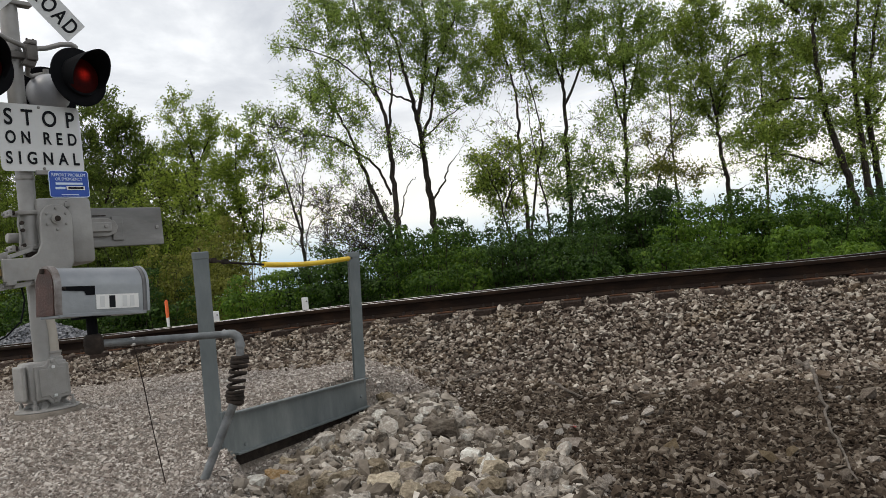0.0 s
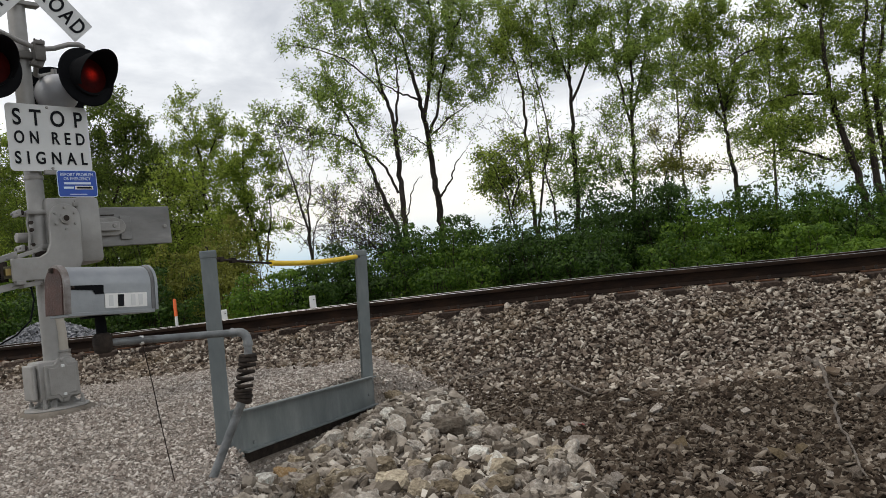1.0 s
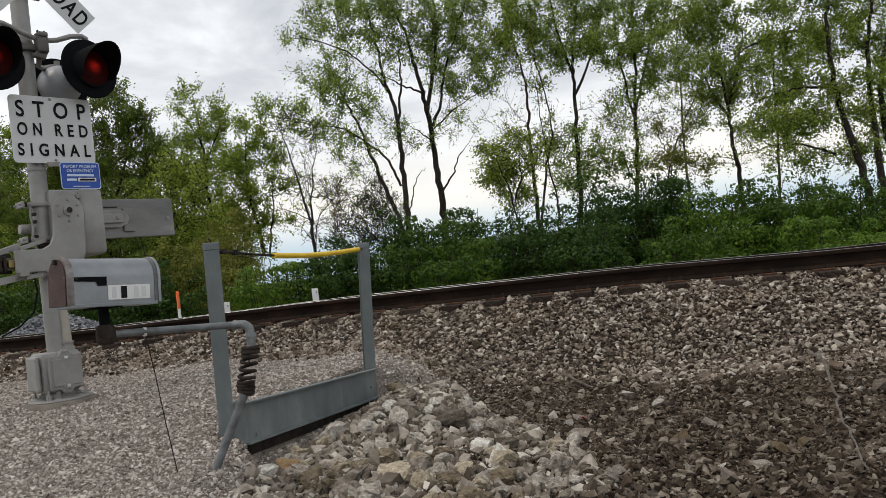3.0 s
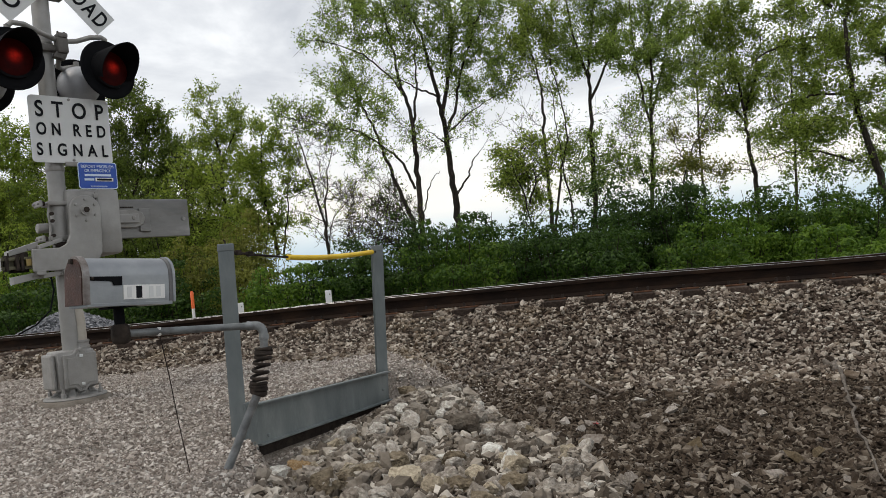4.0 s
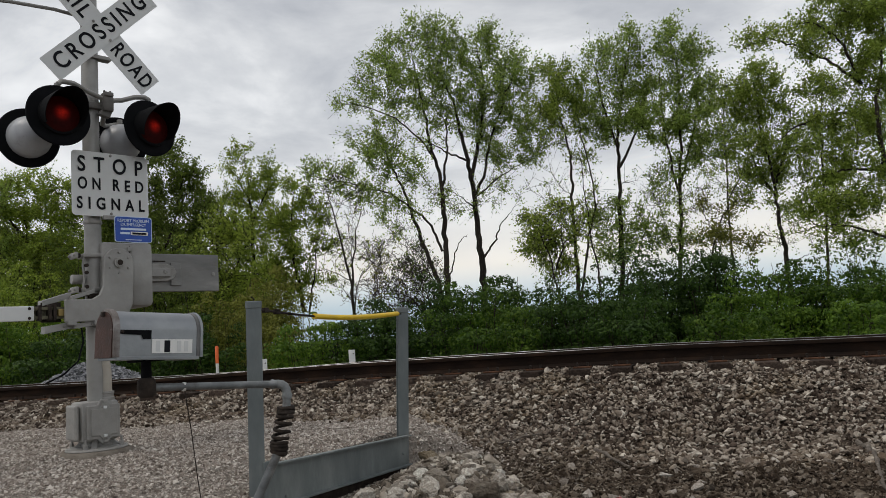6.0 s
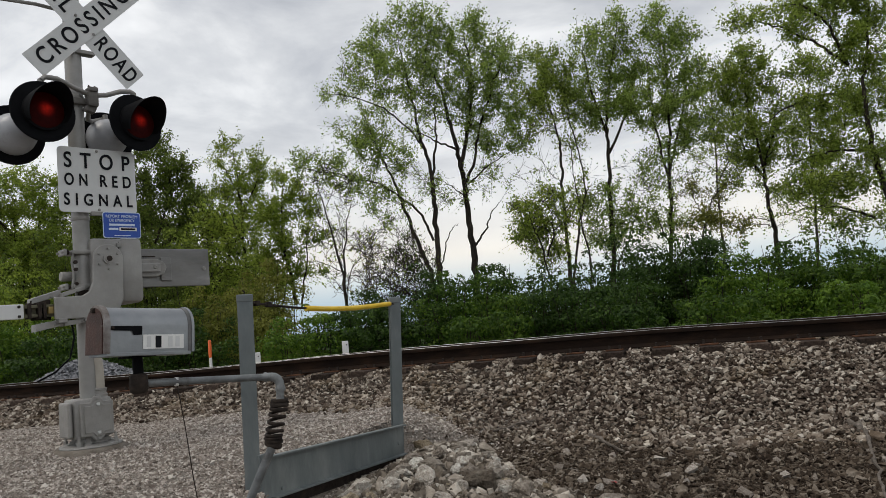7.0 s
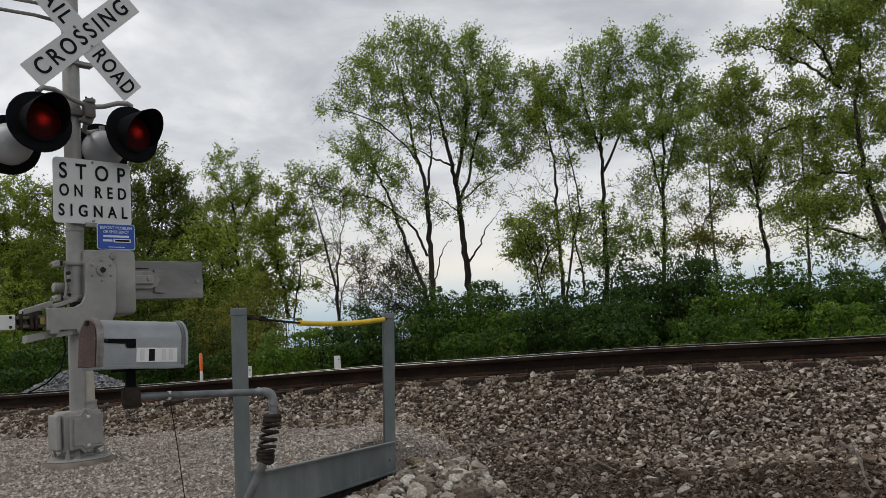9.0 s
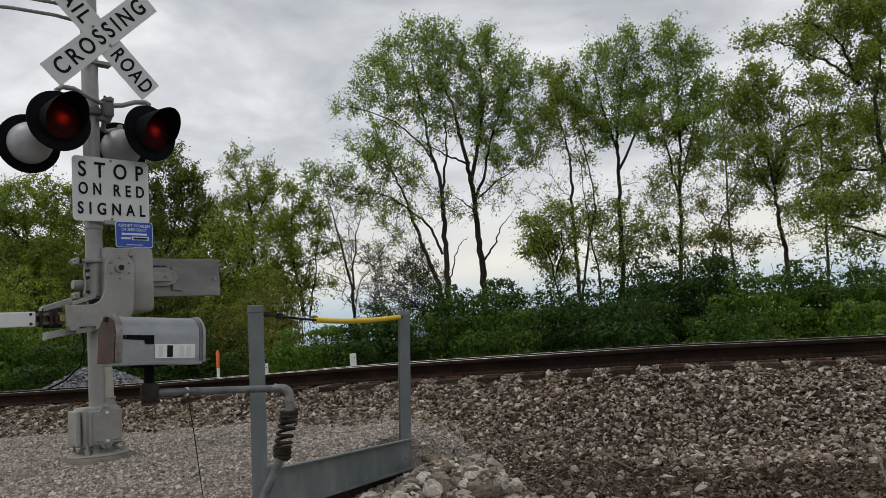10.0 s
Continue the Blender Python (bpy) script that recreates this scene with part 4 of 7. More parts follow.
def guard_frame():
    A, B = Vector((-1.175, 4.8, 0.0)), Vector((-0.385, 6.45, 0.0))
    ang = math.degrees(math.atan2(B.y - A.y, B.x - A.x))
    root = thing("guard_frame", pose(A.x, A.y, 0, 0, 0, ang), "grey galvanised steel guard with a sleeved cable between two posts", "guard frame")
    L = (B - A).length
    back = root.matrix_world.inverted()
    tops = []
    # each post leans a little; foot, head, flange width
    for foot, head, w in (((-1.186, 4.8, -0.1), (-1.155, 4.8, 1.408), 0.094), ((-0.41, 6.45, -0.25), (-0.313, 6.45, 1.365), 0.086)):
        foot, head = Vector(foot), Vector(head)
        long = (head - foot).length
        m = Matrix.Translation(foot) @ (head - foot).to_track_quat("Z", "Y").to_matrix().to_4x4() @ pose(0, 0, 0, 0, 0, 104)
        post = part("post", i_beam(long, w), GALV, root, "galvanised I-section post")
        post.matrix_local = back @ m
        w = w / 2 + 0.003
        cap = part("cap", box(-w, w, -w, w, long - 0.035, long + 0.012, 0.006), GALV, post, "welded cap")
        part("eye_bolt", sweep([(0.0, 0, long + 0.01), (0.0, 0, long + 0.03), (0.012, 0, long + 0.04)], 0.005, 6), IRON, cap)
        tops.append(back @ head)
    # channel: web plate with two lips, between the posts and a little towards the road
    def plate_z(x, lo):
        return (0.165 if lo else 0.425) + (x / L) * ((0.095 if lo else 0.335) - (0.165 if lo else 0.425))
    b = bmesh.new()
    y0 = -0.062
    for face in ((0.06, L - 0.03),):
        x0, x1 = face
        rings = []
        for x in (x0, x1):
            lo, hi = plate_z(x, True), plate_z(x, False)
            sec = [(y0, lo), (y0 - 0.05, lo), (y0 - 0.05, lo + 0.01), (y0 - 0.009, lo + 0.013), (y0 - 0.009, hi - 0.013), (y0 - 0.05, hi - 0.01), (y0 - 0.05, hi), (y0, hi)]
            rings.append([b.verts.new((x, y, z)) for y, z in sec])
        k = len(rings[0])
        for i in range(k):
            b.faces.new((rings[0][i], rings[1][i], rings[1][(i + 1) % k], rings[0][(i + 1) % k]))
        b.faces.new(rings[0])
        b.faces.new(rings[1][::-1])
    bmesh.ops.recalc_face_normals(b, faces=b.faces)
    ch = part("channel", b, GALV, root, "grey steel channel laid on edge")
    # plate set back below; its dark colour paints the shade under the channel
    under = bmesh.new()
    ends = [[under.verts.new((x, y, plate_z(x, True) + z)) for y, z in ((y0 + 0.034, -0.085), (y0 + 0.042, -0.085), (y0 + 0.042, 0.004), (y0 + 0.034, 0.004))] for x in (0.12, L - 0.02)]
    for i in range(4):
        under.faces.new((ends[0][i], ends[1][i], ends[1][(i + 1) % 4], ends[0][(i + 1) % 4]))
    under.faces.new(ends[0])
    under.faces.new(ends[1][::-1])
    bmesh.ops.recalc_face_normals(under, faces=under.faces)
    part("lower_plate", under, IRON, root, "recessed plate below the channel, coloured dark for the shaded gap")
    for x, z in ((0.18, 0.2), (L - 0.12, 0.2)):
        bolt(ch, x, y0 - 0.01, z, 0.013, mat=GALV)
    part("end_plate", box(-0.02, 0.075, -0.075, -0.055, 0.14, 0.44, 0.003), GALV, root)
    # cable with a yellow sleeve
    P0, P1 = tops
    def sag(t):
        p = P0.lerp(P1, t)
        return (p.x, p.y, p.z - 0.035 - 0.045 * math.sin(math.pi * t))
    part("cable", sweep([sag(t) for t in np.linspace(0.02, 0.98, 24)], 0.008, 8), IRON, root, "rusty wire cable", True)
    part("cable_sleeve", sweep([sag(t) for t in np.linspace(0.335, 0.955, 24)], 0.019, 12), YELLOW, root, "yellow plastic sleeve", True)
    for t in (0.06, 0.12, 0.985):
        p = sag(t)
        part("cable_clip", box(p[0] - 0.022, p[0] + 0.022, p[1] - 0.014, p[1] + 0.014, p[2] - 0.014, p[2] + 0.018, 0.004), IRON, root)
    return root


# ---- mailbox on a sprung pipe arm ----
def mailbox():
    bx, by, bz = -1.518, 3.52, 1.124
    ang = 47
    root = thing("mailbox", pose(bx, by, bz + 0.012, 0, 3.6, ang), "dull silver metal mailbox with a rusty brown door", "mailbox")
    L, W, H = 0.405, 0.180, 0.214
    def shell(r, x0, x1, thick=0.0):
        b = bmesh.new()
        pts = [(-r, 0.0), (r, 0.0)] + [(r * math.cos(radians(a)), H - W / 2 + r * math.sin(radians(a))) for a in range(0, 181, 12)]
        rings = [[b.verts.new((x, y, z)) for y, z in pts] for x in (x0, x1)]
        k = len(pts)
        for i in range(k):
            b.faces.new((rings[0][i], rings[1][i], rings[1][(i + 1) % k], rings[0][(i + 1) % k]))
        b.faces.new(rings[0])
        b.faces.new(rings[1][::-1])
        bmesh.ops.recalc_face_normals(b, faces=b.faces)
        for e in b.edges:
            if abs(e.verts[0].co.x - e.verts[1].co.x) < 1e-5:
                e.smooth = False
        return b
    body = part("body", shell(W / 2, 0.0, L), MAILBODY, root, "", True)
    part("door", shell(W / 2 - 0.004, -0.021, 0.001), MAILRUST, root, "rust-brown front door", True)
    part("front_rim", shell(W / 2 + 0.009, -0.016, 0.012), material("rust_flecked_rim", [(0.3, (0.085, 0.065, 0.055)), (0.5, (0.19, 0.17, 0.16)), (0.7, (0.28, 0.27, 0.265))], 14.0, 0.55, 0.4, 0.15, 90), root, "rust-flecked rim round the door", True)
    part("front_band", shell(W / 2 + 0.003, 0.012, 0.022), MAILBODY, root, "", True)
    part("rear_band", shell(W / 2 + 0.007, L + 0.004, L + 0.018), MAILBODY, root, "flared rear edge", True)
    part("rear_rim", shell(W / 2 + 0.003, L - 0.012, L + 0.004), material("dark_tarnished_metal", [(0.3, (0.09, 0.09, 0.09)), (0.7, (0.2, 0.2, 0.2))], 8, 0.6, 0.4), root, "dark rear rim", True)
    part("door_latch", box(-0.034, -0.01, -0.012, 0.012, H - 0.026, H - 0.004, 0.003), IRON, root)
    s = -W / 2
    flag = part("flag", outline([(0.012, 0.124), (0.160, 0.124), (0.160, 0.083), (0.122, 0.083), (0.114, 0.102), (0.012, 0.106)], 0.004, m=pose(0, s - 0.007, 0)), BLACKP, root, "lowered black flag")
    bolt(flag, 0.022, s - 0.007, 0.115, 0.007, mat=IRON)
    plate = part("number_plate", box(0.166, 0.368, s - 0.004, s - 0.001, 0.018, 0.084, 0.0), WHITEPLAIN, root, "white number panel")
    part("text_bar", box(0.226, 0.254, s - 0.006, s - 0.0035, 0.023, 0.078), LETTER, plate)
    for x in (0.184, 0.290, 0.326):
        part("text_bar", box(x, x + 0.02, s - 0.0055, s - 0.0035, 0.026, 0.076), WHITE, plate)
    part("bottom_lip", box(0.0, L, -W / 2 - 0.006, W / 2 + 0.006, -0.012, 0.004, 0.002), MAILBODY, root)
    # support: black stem, pipe arm, elbow, coil spring and slanting foot
    arm = thing("mailbox_support", pose(0, 0, 0), "galvanised pipe arm on a rusty coil spring and slanted pipe", "mailbox support")
    sx, sy = bx + 0.183 * math.cos(radians(ang)), by + 0.183 * math.sin(radians(ang))
    part("stem", lathe([(0.024, 0.99), (0.024, 1.075), (0.022, 1.118)], 14, pose(sx, sy, 0)), BLACKP, arm, "black stem below the box", True)
    part("mounting_plate", box(-0.07, 0.07, -0.05, 0.05, 1.105, 1.115, 0.002, turn=pose(sx, sy, 0, 0, 0, ang)), BLACKP, arm)
    part("tee", lathe([(0.030, -0.046), (0.040, -0.036), (0.044, 0.0), (0.040, 0.034), (0.030, 0.046)], 18, pose(sx, sy, 0.985)), IRON, arm, "dark pipe tee", True)
    ex, ey, ez = -0.822, 4.0, 0.942
    part("pipe", sweep([(sx, sy, 0.985), (ex - 0.03, ey - 0.002, ez)], 0.0178, 16), PIPE, arm, "horizontal galvanised pipe", True)
    part("elbow", sweep([(ex - 0.065, ey, ez), (ex - 0.055, ey, ez), (ex - 0.05, ey, ez), (ex - 0.03, ey, ez), (ex - 0.012, ey, ez - 0.004), (ex + 0.002, ey, ez - 0.014), (ex + 0.011, ey, ez - 0.03), (ex + 0.014, ey, ez - 0.05), (ex + 0.014, ey, ez - 0.06), (ex + 0.014, ey, ez - 0.075)], [0.025, 0.027, 0.022, 0.022, 0.023, 0.023, 0.023, 0.022, 0.027, 0.025], 14), PIPE, arm, "", True)
    part("upper_nipple", sweep([(ex + 0.014, ey, ez - 0.06), (ex + 0.008, ey, ez - 0.125)], 0.021, 12), PIPE, arm, "", True)
    top, bot = Vector((ex + 0.006, ey, ez - 0.115)), Vector((-0.862, ey, 0.605))
    part("spring_seat", sweep([top, top + Vector((0, 0, -0.004)), top + Vector((-0.001, 0, -0.012)), top + Vector((-0.001, 0, -0.015)), top + Vector((-0.002, 0, -0.019)), top + Vector((-0.003, 0, -0.027)), top + Vector((-0.003, 0, -0.03))], [0.040, 0.045, 0.045, 0.039, 0.044, 0.044, 0.039], 18), IRON, arm, "", True)
    part("spring_seat", sweep([bot + Vector((0.005, 0, 0.026)), bot + Vector((0.004, 0, 0.022)), bot + Vector((0.002, 0, 0.008)), bot + Vector((0.001, 0, 0.004)), bot + Vector((0, 0, 0)), bot + Vector((-0.002, 0, -0.012)), bot + Vector((-0.004, 0, -0.016))], [0.040, 0.046, 0.046, 0.039, 0.045, 0.045, 0.034], 18), IRON, arm, "", True)
    pts = []
    turns = 7
    for i in range(turns * 20 + 1):
        t = i / (turns * 20)
        drop = t + 0.085 * math.sin(2 * math.pi * t)
        c = (top + Vector((0, 0, -0.022))).lerp(bot + Vector((0, 0, 0.024)), 2 * t - drop)
        a = 2 * math.pi * turns * t
        pts.append((c.x + 0.040 * math.cos(a), c.y + 0.040 * math.sin(a), c.z))
    part("coil_spring", sweep(pts, 0.0085, 8), IRON, arm, "dark rusty coil spring", True)
    part("foot_pipe", sweep([bot, (-1.075, 4.0, 0.19)], 0.022, 16), PIPE, arm, "slanted galvanised pipe in the gravel", True)
    part("foot_collar", sweep([(-1.06, 4.0, 0.215), (-1.085, 4.0, 0.16)], 0.033, 12), CONCRETE, arm, "", True)
    tie = part("wire_tie", sweep([(-1.259, 3.744, 0.9735), (-1.254, 3.747, 0.973), (-1.246, 3.752, 0.9725), (-1.241, 3.755, 0.972)], [0.019, 0.0215, 0.0215, 0.019], 12), WHITEPLAIN, arm, "white wire tie round the pipe")
    rod = part("thin_rod", sweep([(-1.25, 3.75, 0.975), (-1.255, 3.85, 0.75), (-1.26, 3.94, 0.5), (-1.243, 4.0, 0.2)], 0.0026, 6), IRON, arm, "thin dark rod hanging to the gravel")
    return root


# ---- rock pile ----
def rough_rock(r, points, rough):
    """A broken block: a hull with its faces cut finer, then pitted and cracked at two scales."""
    v, f = broken_stone(r, points, 0.78)
    b = bmesh.new()
    vs = [b.verts.new(q) for q in v]
    for t in f:
        b.faces.new([vs[q] for q in t])
    bmesh.ops.subdivide_edges(b, edges=list(b.edges), cuts=3, use_grid_fill=True)
    bmesh.ops.smooth_vert(b, verts=list(b.verts), factor=0.4, use_axis_x=True, use_axis_y=True, use_axis_z=True)
    off = Vector(r.uniform(-50, 50, 3))
    b.normal_update()
    for q in b.verts:
        p = q.co + off
        k = 0.16 * noise.noise(p * 1.9) + 0.10 * noise.noise(p * 4.3) - 0.09 * max(0.0, 0.25 - abs(noise.noise(p * 2.6 + Vector((9, 4, 2))))) * 4
        q.co += q.normal * k * rough
    return b


def rock_pile():
    root = thing("rock_pile", pose(0, 0, 0), "pile of broken pale limestone rocks below the steel guard", "rock pile")
    r = rng(91)
    shapes = []
    for k in range(18):
        b = rough_rock(r, 13 + k % 5, 1.0)
        me = bpy.data.meshes.new("rock")
        b.to_mesh(me)
        b.free()
        me.materials.append(ROCK)
        me.shade_flat()
        shapes.append(me)

    def stained(me, mat):
        c = me.copy()
        c.materials[0] = mat
        return c

    dark = [stained(me, ROCKDARK) for me in shapes[:6]]
    tan = [stained(me, ROCKTAN) for me in shapes[6:12]]
    ochre = stained(shapes[3], OCHRE)

    def heap(x, y):
        return 0.16 * np.exp(-((x - 0.08) / 0.36) ** 2 - ((y - 6.0) / 0.6) ** 2)

    def put(x, y, s, me, lift=0.25):
        ob = new("rock", me)
        ob.parent = root
        z = float(ground_z(x, y) + heap(x, y))
        ob.matrix_world = pose(x, y, z + s * lift, r.normal(0, 22), r.normal(0, 22), r.uniform(0, 360)) @ Matrix.Diagonal((s, s, s, 1))

    # border of the pile: from the guard's foot, down and out to the dip
    n = 0
    while n < 262:
        x, y = r.uniform(-1.1, 1.0), r.uniform(3.5, 6.6)
        plate_x = -1.13 + (y - 4.75) * 0.455
        right = 0.88 - 0.33 * max(0, y - 4.5)
        if x < max(plate_x + 0.14, -0.80) or x > right:
            continue
        s = 0.030 + 0.060 * r.random() ** 1.7
        if x > right - 0.15:
            s *= 0.75
        lift = r.uniform(-0.05, 0.5)
        if x < plate_x + 0.34:
            s, lift = min(s, 0.05), -0.1
        u = r.random()
        kinds = tan if u < (0.45 if y < 4.5 else 0.12) else (dark if u > 0.80 else shapes)
        put(x, y, s, kinds[int(r.integers(len(kinds)))], lift)
        n += 1
    # larger blocks that stand out: place, half width, and which stone
    for x, y, s, k in ((-0.58, 5.20, 0.103, 0), (-0.17, 6.32, 0.090, 2), (0.12, 5.56, 0.077, 0), (-0.10, 5.43, 0.100, 1), (0.07, 5.04, 0.069, 0), (0.21, 5.13, 0.122, 1), (-0.32, 5.55, 0.085, 0), (-0.20, 5.10, 0.066, 1), (0.67, 3.95, 0.097, 0), (0.87, 4.39, 0.064, 0), (0.79, 4.03, 0.068, 0), (0.48, 4.94, 0.087, 0), (-0.04, 4.83, 0.063, 0), (-0.31, 4.55, 0.069, 0), (-0.57, 4.04, 0.101, 2), (-0.35, 4.26, 0.075, 2), (-0.16, 4.07, 0.093, 2), (0.06, 4.07, 0.068, 0), (0.40, 4.22, 0.081, 0), (0.34, 4.55, 0.059, 0), (-0.28, 4.18, 0.048, 0), (0.50, 3.88, 0.066, 0), (0.20, 4.04, 0.062, 2), (-0.03, 3.91, 0.069, 2), (0.56, 3.69, 0.065, 1), (0.42, 5.36, 0.070, 0), (0.45, 3.86, 0.053, 0), (-0.44, 4.28, 0.065, 2), (0.36, 3.64, 0.056, 0), (-0.81, 4.01, 0.067, 0), (-0.81, 4.58, 0.059, 0), (-0.04, 5.75, 0.066, 0), (0.10, 5.86, 0.058, 0), (0.32, 5.49, 0.063, 0), (-0.13, 4.98, 0.061, 0)):
        kinds = (shapes, dark, tan)[k]
        put(x, y, s, kinds[int(r.integers(len(kinds)))], 0.35)
    put(-0.78, 4.45, 0.085, ochre, 0.35)
    # rubble filling the gaps between the rocks
    q = rng(93)
    y = q.uniform(3.4, 6.7, 12000)
    x = q.uniform(-1.2, 1.1, 12000)
    ok = (x > np.maximum(-1.0 + (y - 4.75) * 0.455, -0.88)) & (x < 0.85 - 0.45 * np.clip(y - 4.6, 0, 9) * 0.8)
    xy = np.column_stack([x, y])[ok][:4000]
    scatter("rubble", stone_shapes(94, 14), xy, q.gamma(4, 0.0048, len(xy)) + 0.006, RUBBLE, 95, "small broken limestone between the rocks", "rubble", 0.4, 0.7, ground_z(xy[:, 0], xy[:, 1]) + heap(xy[:, 0], xy[:, 1]))
    return root


def dip_stones(ground):
    """Single larger stones that stand out on the dark soil, and a few known blocks."""
    r = rng(61)
    shapes = [mesh_from_arrays("stone", *broken_stone(r, 12, 0.6), SINGLE) for _ in range(10)]
    tan = shapes[2].copy()
    tan.materials[0] = TAN
    spots = [(1.76, 3.78, 0.062, tan), (1.9, 3.82, 0.055, tan), (1.40, 4.16, 0.055, tan), (1.68, 4.46, 0.045, None), (0.93, 4.56, 0.075, None), (2.07, 4.81, 0.045, None), (2.95, 4.8, 0.07, None), (1.33, 3.4, 0.07, None), (0.81, 5.8, 0.06, None)]
    for _ in range(170):
        spots.append((r.uniform(0.75, 4.2), r.uniform(3.2, 6.6), 0.022 + 0.03 * r.random() ** 2, None))
    for x, y, s, me in spots:
        ob = new("stone", me or shapes[int(r.integers(10))])
        ob.parent = ground
        ob.matrix_world = pose(x, y, float(ground_z(x, y)) + s * 0.3, r.normal(0, 18), r.normal(0, 18), r.uniform(0, 360)) @ Matrix.Diagonal((s, s, s, 1))


def stick(name, pts, radii, label):
    """A crooked stick through pts, kinked between them."""
    q = rng(len(pts) * 7 + int(radii[0] * 1e4))
    fine, rad = [], []
    for i in range(len(pts) - 1):
        for k in range(4):
            t = k / 4
            p = Vector(pts[i]).lerp(Vector(pts[i + 1]), t)
            fine.append(p + Vector(q.normal(0, 0.007, 3)) * (1 if k else 0.3))
            rad.append((radii[i] * (1 - t) + radii[i + 1] * t) * q.uniform(0.8, 1.25))
    pts, radii = fine + [Vector(pts[-1])], rad + [radii[-1]]
    ob = part(name, sweep(pts, radii, 7), DEADWOOD, None, "", True)
    return tagged(ob, label, "branch")


def dead_branches():
    def on(x, y, h=0.015):
        return (x, y, float(ground_z(x, y)) + h)
    stick("dead_branch", [on(3.32, 6.24, 0.035), on(3.24, 5.99, 0.035), on(2.96, 5.44, 0.035), on(2.63, 4.78, 0.035), on(2.37, 4.28, 0.035), on(2.15, 3.81, 0.035), on(1.85, 3.17, 0.035)], [0.022, 0.016, 0.013, 0.011, 0.009, 0.006, 0.004], "crooked grey dead branch lying in the stony dip")
    stick("dead_branch", [on(3.30, 6.35, 0.035), on(3.31, 6.24, 0.035), on(3.23, 6.04, 0.035)], [0.020, 0.024, 0.018], "short broken stub of dead wood")
    stick("dead_branch", [on(0.46, 7.32, 0.045), on(0.64, 7.36, 0.05), on(0.87, 7.38, 0.05)], [0.012, 0.012, 0.006], "thin dark stick lying on the ballast")
    stick("dead_branch", [on(1.28, 6.9, 0.045), on(1.32, 6.5, 0.045), on(1.4, 6.14, 0.035)], [0.016, 0.014, 0.008], "thin pale stick lying on the stones")


def litter():
    """A crumpled scrap lying among the stones."""
    r = rng(17)
    b = bmesh.new()
    grid = [[b.verts.new((0.014 * i, 0.014 * j, 0.012 * r.random() + 0.010 * abs(i - 1.5))) for j in range(3)] for i in range(4)]
    for i in range(3):
        for j in range(2):
            b.faces.new((grid[i][j], grid[i + 1][j], grid[i + 1][j + 1], grid[i][j + 1]))
    bmesh.ops.solidify(b, geom=list(b.faces), thickness=0.0012)
    ob = part("litter_scrap", b, material("faded_red_plastic", [(0.3, (0.34, 0.05, 0.05)), (0.7, (0.48, 0.10, 0.09))], 30.0, 0.5), None)
    x, y = 1.06, 5.06
    ob.matrix_world = pose(x, y, float(ground_z(x, y)) + 0.014, 18, 8, 40)
    return tagged(ob, "small crumpled red plastic scrap among the stones", "litter")


def marker_posts():
    m = thing("marker_post", pose(-4.03, 13.8, 0.32), "orange and white flexible marker post beyond the track", "marker post")
    part("white_base", sweep([(0, 0, 0), (0, 0, 0.55)], 0.027, 12), WHITEPLAIN, m, "white lower half", True)
    part("orange_top", sweep([(0, 0, 0.55), (0, 0, 0.83), (0, 0, 0.86)], [0.03, 0.03, 0.018], 12), ORANGE, m, "orange upper half", True)
    for x, z, w in ((-1.63, 0.945, 0.055), (-3.2, 0.885, 0.055)):
        m = thing("white_stake", pose(x, 13.8, 0.32, 0, 0, 12), "short white plastic marker beyond the track", "marker post", "white markers")
        part("stake", box(-w, w, -0.03, 0.03, 0, z - 0.32, 0.006), WHITEPLAIN, m)
        part("hole", box(0.012, 0.03, -0.034, -0.028, z - 0.40, z - 0.38), IRON, m)


